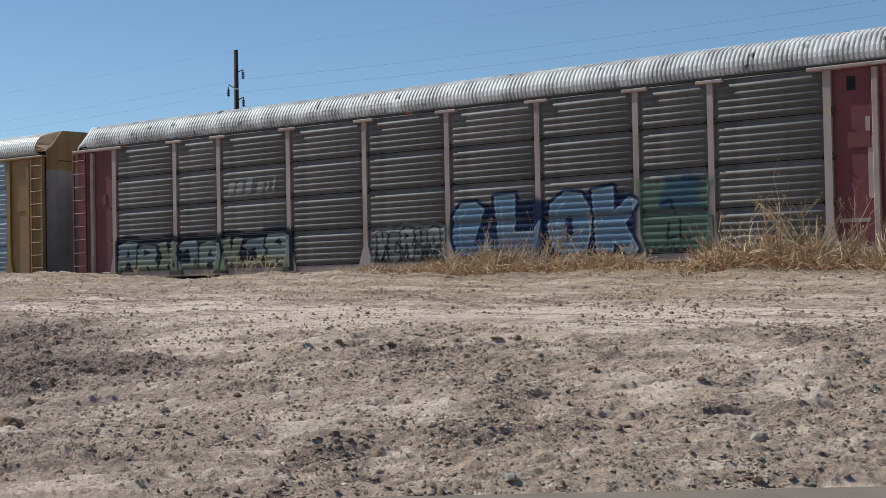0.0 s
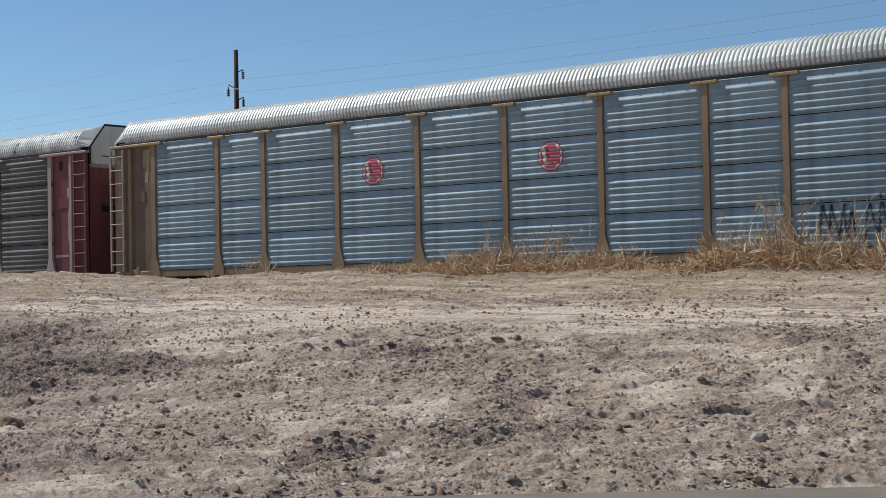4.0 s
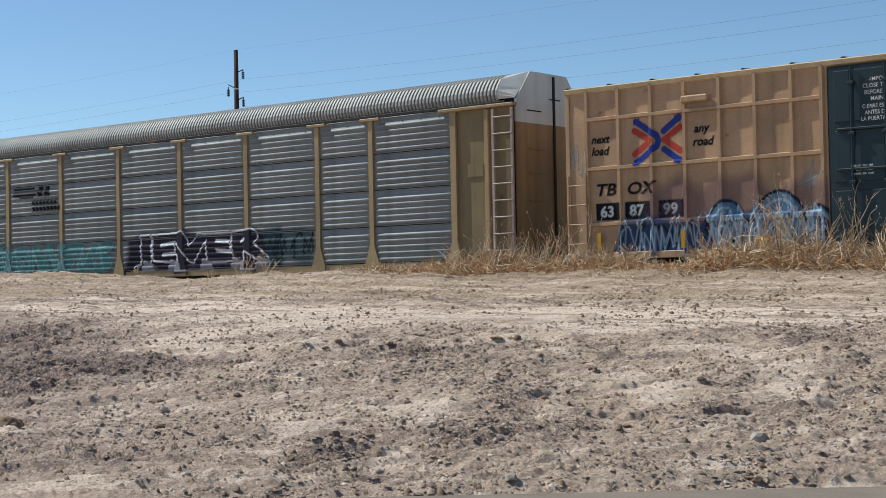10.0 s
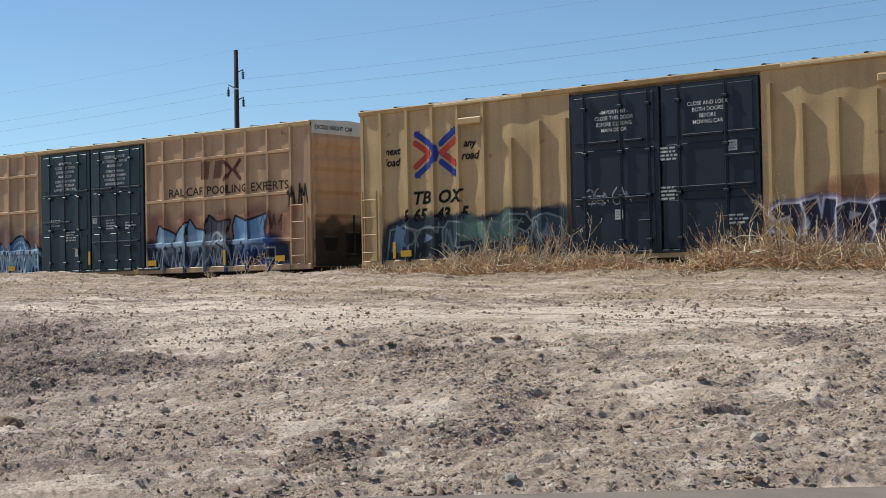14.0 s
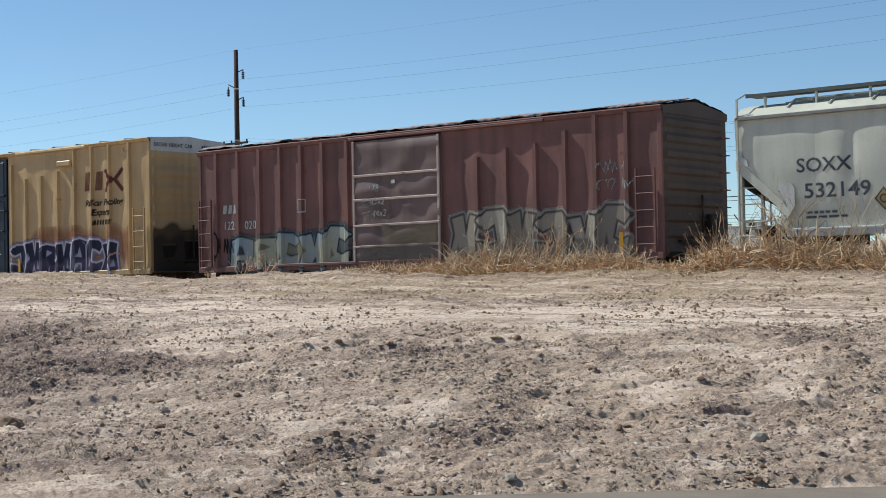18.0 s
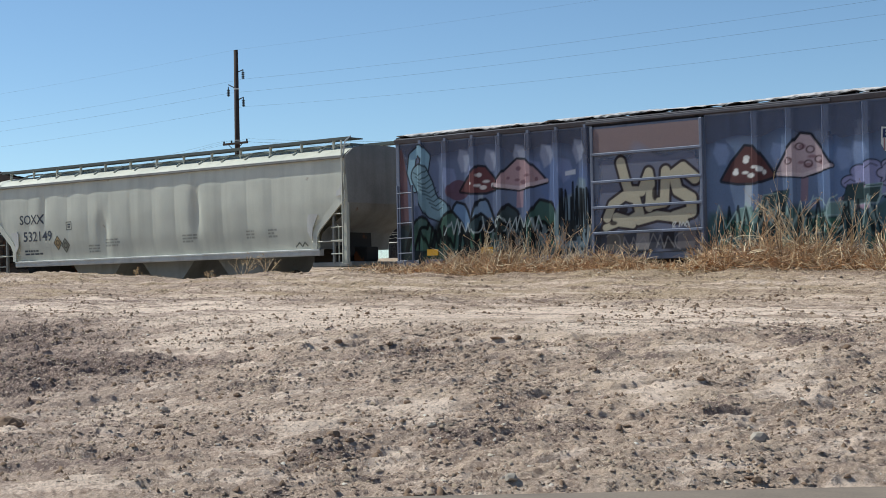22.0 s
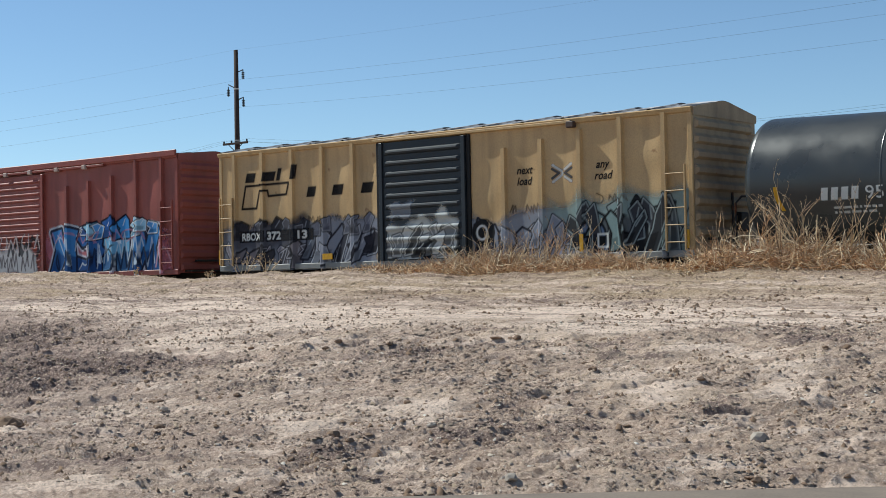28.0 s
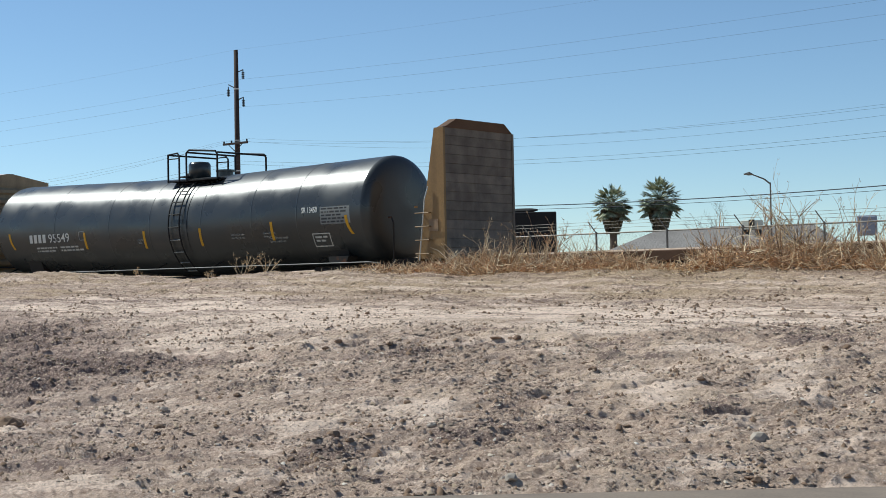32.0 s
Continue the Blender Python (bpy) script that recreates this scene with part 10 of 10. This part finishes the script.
def house(x, y, turn, wide, deep, eave, ridge, label, hip=1.5):
    base = -0.75
    h = thing("house", label, "house", at=(x, y, base))
    h.rotation_euler = (0, 0, turn)
    w2, d2, e, r = wide / 2, deep / 2, eave - base, ridge - base
    part("wall", Geo().box(-w2, w2, -d2, d2, 0, e), M_STUCCO, h)
    o = 0.45
    a, b, c, d = (-w2 - o, -d2 - o, e - 0.05), (w2 + o, -d2 - o, e - 0.05), (w2 + o, d2 + o, e - 0.05), (-w2 - o, d2 + o, e - 0.05)
    p, q = (-w2 + hip, 0, r), (w2 - hip, 0, r)
    roof = Geo().add([a, b, c, d, p, q], [(0, 1, 5, 4), (1, 2, 5), (2, 3, 4, 5), (3, 0, 4), (3, 2, 1, 0)])
    part("roof", roof, M_SHINGLE, h)
    part("fascia", Geo().box(-w2 - o, w2 + o, -d2 - o - 0.03, -d2 - o, e - 0.2, e - 0.04), M_STUCCO, h)
    for k in (-0.6, 0.1, 0.65):
        wx = k * w2
        win = part("window", Geo().box(wx - 0.6, wx + 0.6, -d2 - 0.05, -d2 + 0.02, 1.0, 2.1), M_WHITE, h)
        part("pane", Geo().box(wx - 0.52, wx + 0.52, -d2 - 0.06, -d2 - 0.04, 1.08, 2.02), M_GLASSY, win)
    return h


house(-60.9, 106.4, 0.62, 13.5, 10.0, 2.75, 4.45, "single-storey house with pale hipped shingle roof behind the fence", 4.0)
house(-64.2, 124.5, 0.62, 13.0, 9.0, 3.0, 5.25, "single-storey house with grey roof behind another house", 2.0)
ac = thing("roof_cooler", "boxy metal roof cooler standing on a house roof", "cooler", at=(-63.6, 121.5, 4.55))
part("cabinet", Geo().box(-0.75, 0.75, -0.6, 0.6, 0.25, 1.05, 0.03), M_GREY, ac)
part("louvre", Geo().box(0.0, 0.55, -0.63, -0.59, 0.4, 1.1), M_STEEL, ac)
for sx in (-0.6, 0.6):
    part("stand_leg", Geo().box(sx - 0.04, sx + 0.04, -0.5, 0.5, -0.45, 0.25), M_STEEL, ac)

trailer = thing("box_trailer", "plain black box trailer parked behind the fence", "trailer", at=(-45.75, 58.8, -0.25))
trailer.rotation_euler = (0, 0, 0.68)
part("box_body", Geo().box(-4.0, 4.0, -1.25, 1.25, 0.95, 4.05, 0.04), M_BLACK, trailer)
for k in range(9):
    part("wall_rib", Geo().box(-3.9 + k * 0.97, -3.84 + k * 0.97, -1.28, -1.24, 1.0, 4.0), M_BLACK, trailer)
for x in (-2.9, -1.9):
    part("wheel", Geo().tube([(x, -1.2, 0.5), (x, -0.9, 0.5)], 0.5, 16), M_BLACK, trailer)
    part("wheel", Geo().tube([(x, 0.9, 0.5), (x, 1.2, 0.5)], 0.5, 16), M_BLACK, trailer)
part("landing_leg", Geo().box(2.6, 2.75, -0.9, -0.75, 0, 1.0).box(2.6, 2.75, 0.75, 0.9, 0, 1.0), M_STEEL, trailer)

M_SIGN = surf("faded blue-grey sign face", lin(150, 158, 172), lin(122, 130, 146), rough=0.5)
sign = thing("sign_board", "small blue-grey sign box on posts behind the fence", "sign", at=(-33.2, 76.0, -0.45))
sign.rotation_euler = (0, 0, 0.35)
part("board", Geo().box(-0.52, 0.52, -0.12, 0.12, 3.0, 4.05, 0.08), M_SIGN, sign)
part("writing_bar", Geo().box(-0.30, -0.22, -0.13, -0.12, 3.25, 3.8).box(-0.22, 0.2, -0.13, -0.12, 3.25, 3.33), M_WHITE, sign)
part("post", Geo().box(-0.5, -0.4, 0.04, 0.12, 0, 4.0).box(0.4, 0.5, 0.04, 0.12, 0, 4.0), M_STEEL, sign)

lamp = thing("street_lamp", "grey street lamp with a curved arm beyond the fence", "street lamp", at=(-48.6, 95.6, -0.6))
part("mast", Geo().tube([(0, 0, 0), (0, 0, 7.6)], [0.075, 0.05], 10), M_FENCE, lamp)
part("arm", Geo().tube([(0, 0, 7.5), (-0.35, -0.25, 7.85), (-1.05, -0.75, 8.2)], [0.06, 0.05, 0.04], 8), M_FENCE, lamp)
part("lamp_head", Geo().tube([(-0.95, -0.68, 8.17), (-1.15, -0.82, 8.23), (-1.45, -1.02, 8.2)], [0.05, 0.13, 0.04], 8), M_FENCE, lamp)

# ---- palms and bare trees ----
M_FROND = plant_material("dusty palm green", lin(104, 114, 90), lin(140, 148, 120), lin(182, 184, 158))
M_SKIRT = plant_material("dead palm thatch", lin(84, 76, 60), lin(108, 98, 78), lin(128, 116, 94))
M_BARK = surf("grey-brown bark", lin(104, 90, 78), lin(74, 64, 56), rough=0.95, patch=4.0, streak=0.3)


def palm(x, y, crown_z, crown_r, seed):
    r = random.Random(seed)
    base = -0.75
    p = thing("palm_tree", "fan palm with green crown and thick dead skirt", "palm tree", "palms behind the houses", at=(x, y, base))
    cz = crown_z - base
    part("trunk", Geo().tube([(0, 0, 0), (0.05, 0, cz * 0.5), (0, 0, cz)], [0.42, 0.34, 0.30], 12), M_BARK, p)
    g, s = Geo(), Geo()

    def fan(gg, root, d, length, size, droop):
        d = d.normalized()
        tip = root + d * length + Vector((0, 0, -droop * length))
        side = d.cross(Vector((0, 0, 1))).normalized()
        gg.tube([tuple(root), tuple(root.lerp(tip, 0.5) + Vector((0, 0, droop * 0.12))), tuple(tip)], 0.02, 3)
        n = 13
        ax = (tip - root).normalized()
        for k in range(n):
            a = (k / (n - 1) - 0.5) * 2.6
            v = (ax * math.cos(a) + side * math.sin(a)).normalized()
            e = tip + v * size * (0.75 + 0.25 * math.cos(a)) + Vector((0, 0, -0.18 * size * abs(math.sin(a)) - 0.15 * size * r.random()))
            w = v.cross(Vector((0, 0, 1))).normalized() * 0.085
            m = tip.lerp(e, 0.55)
            n0 = len(gg.v)
            gg.v += [tuple(tip), tuple(m + w), tuple(e), tuple(m - w)]
            gg.f.append((n0, n0 + 1, n0 + 2, n0 + 3))

    top = Vector((0, 0, cz))
    for k in range(130):
        el = math.asin(r.uniform(-0.5, 1.0))
        az = r.uniform(0, 6.283)
        fan(g, top, Vector((math.cos(az) * math.cos(el), math.sin(az) * math.cos(el), math.sin(el))), crown_r * r.uniform(0.50, 0.84), crown_r * r.uniform(0.34, 0.46), 0.12 + 0.2 * (1 - math.sin(el)))
    for k in range(150):
        az, z = r.uniform(0, 6.283), cz - r.uniform(0.1, 1.0) * crown_r * 1.25
        u = (cz - z) / (crown_r * 1.25)
        rad = crown_r * (0.62 * (1 - u) + 0.16)
        root = Vector((math.cos(az) * rad * 0.6, math.sin(az) * rad * 0.6, z + 0.3))
        fan(s, root, Vector((math.cos(az) * 0.5, math.sin(az) * 0.5, -1.0)), 0.45, 0.55, 0.05)
    part("crown", g, M_FROND, p)
    part("dead_skirt", s, M_SKIRT, p)
    core = Geo().tube([(0, 0, cz - crown_r * 1.45), (0, 0, cz - crown_r * 0.9), (0, 0, cz - crown_r * 0.3), (0, 0, cz)], [0.36, crown_r * 0.27, crown_r * 0.44, 0.35], 14)
    part("thatch_core", core, M_SKIRT, p)
    return p


palm(-76.0, 118.5, 7.6, 1.78, 5)
palm(-72.6, 121.1, 7.95, 1.98, 6)


def bare_tree(x, y, base, high, seed, label, spread=0.75, levels=5, width=0.09):
    r = random.Random(seed)
    t = thing("bare_tree", label, "tree", "bare trees behind the fence", at=(x, y, base))
    trunk, twigs = Geo(), Geo()

    def limb(p, d, length, rad, level):
        q = p + d * length * 0.5 + Vector((r.uniform(-1, 1), r.uniform(-1, 1), 0)) * length * 0.06
        e = q + (d + Vector((r.uniform(-0.2, 0.2), r.uniform(-0.2, 0.2), 0.05))).normalized() * length * 0.5
        (trunk if level >= levels - 1 else twigs).tube([tuple(p), tuple(q), tuple(e)], [rad, rad * 0.8, rad * 0.6], 5 if level >= levels - 1 else 3)
        if level > 0:
            for k in range(3 if level > 1 else 4):
                nd = (d + Vector((r.uniform(-1, 1), r.uniform(-1, 1), r.uniform(-0.25, 0.7))) * spread).normalized()
                limb(e if k < 2 else q, nd, length * r.uniform(0.6, 0.8), rad * 0.55, level - 1)

    limb(Vector((0, 0, 0)), Vector((0, 0, 1)), high * 0.34, width, levels)
    part("trunk", trunk, M_BARK, t)
    part("branches", twigs, M_BARK, t)
    return t


bare_tree(-73.8, 133.0, -0.8, 9.0, 3, "bare round-crowned tree behind the houses", 0.9)
bare_tree(-33.1, 69.6, -0.45, 4.6, 4, "scrubby bare tree behind the fence", 1.0, width=0.07)
bare_tree(-36.6, 86.0, -0.5, 5.4, 5, "bare tree behind the sign", 0.9)
bare_tree(-66.0, 98.0, -0.5, 4.4, 6, "low bare shrub beside the palms", 1.2, width=0.06)
bare_tree(-57.0, 112.0, -0.6, 6.0, 7, "thin bare tree behind the roofs", 0.8)
bare_tree(-108.0, 108.0, -0.6, 13.5, 8, "distant bare tree by the pole line", 0.7)


# ---- things that move ----
def motions():
    for car in TRAIN:
        x = car.location.x
        walk(car, [(t, pose(x - travel(t), TRACK_Y, 0.0)) for t in (0.0, 4.0, 8.0, 12.0, 16.0, 20.0, 24.0, 28.0, 32.0)])
    # the wheels roll without slipping
    steps = [32.0 * k / 380 for k in range(381)]
    for ws in WHEELSETS:
        at = Matrix.Translation(ws.location)
        walk(ws, [(t, at @ Matrix.Rotation(-travel(t) / WHEEL_R, 4, "Y")) for t in steps])


motions()
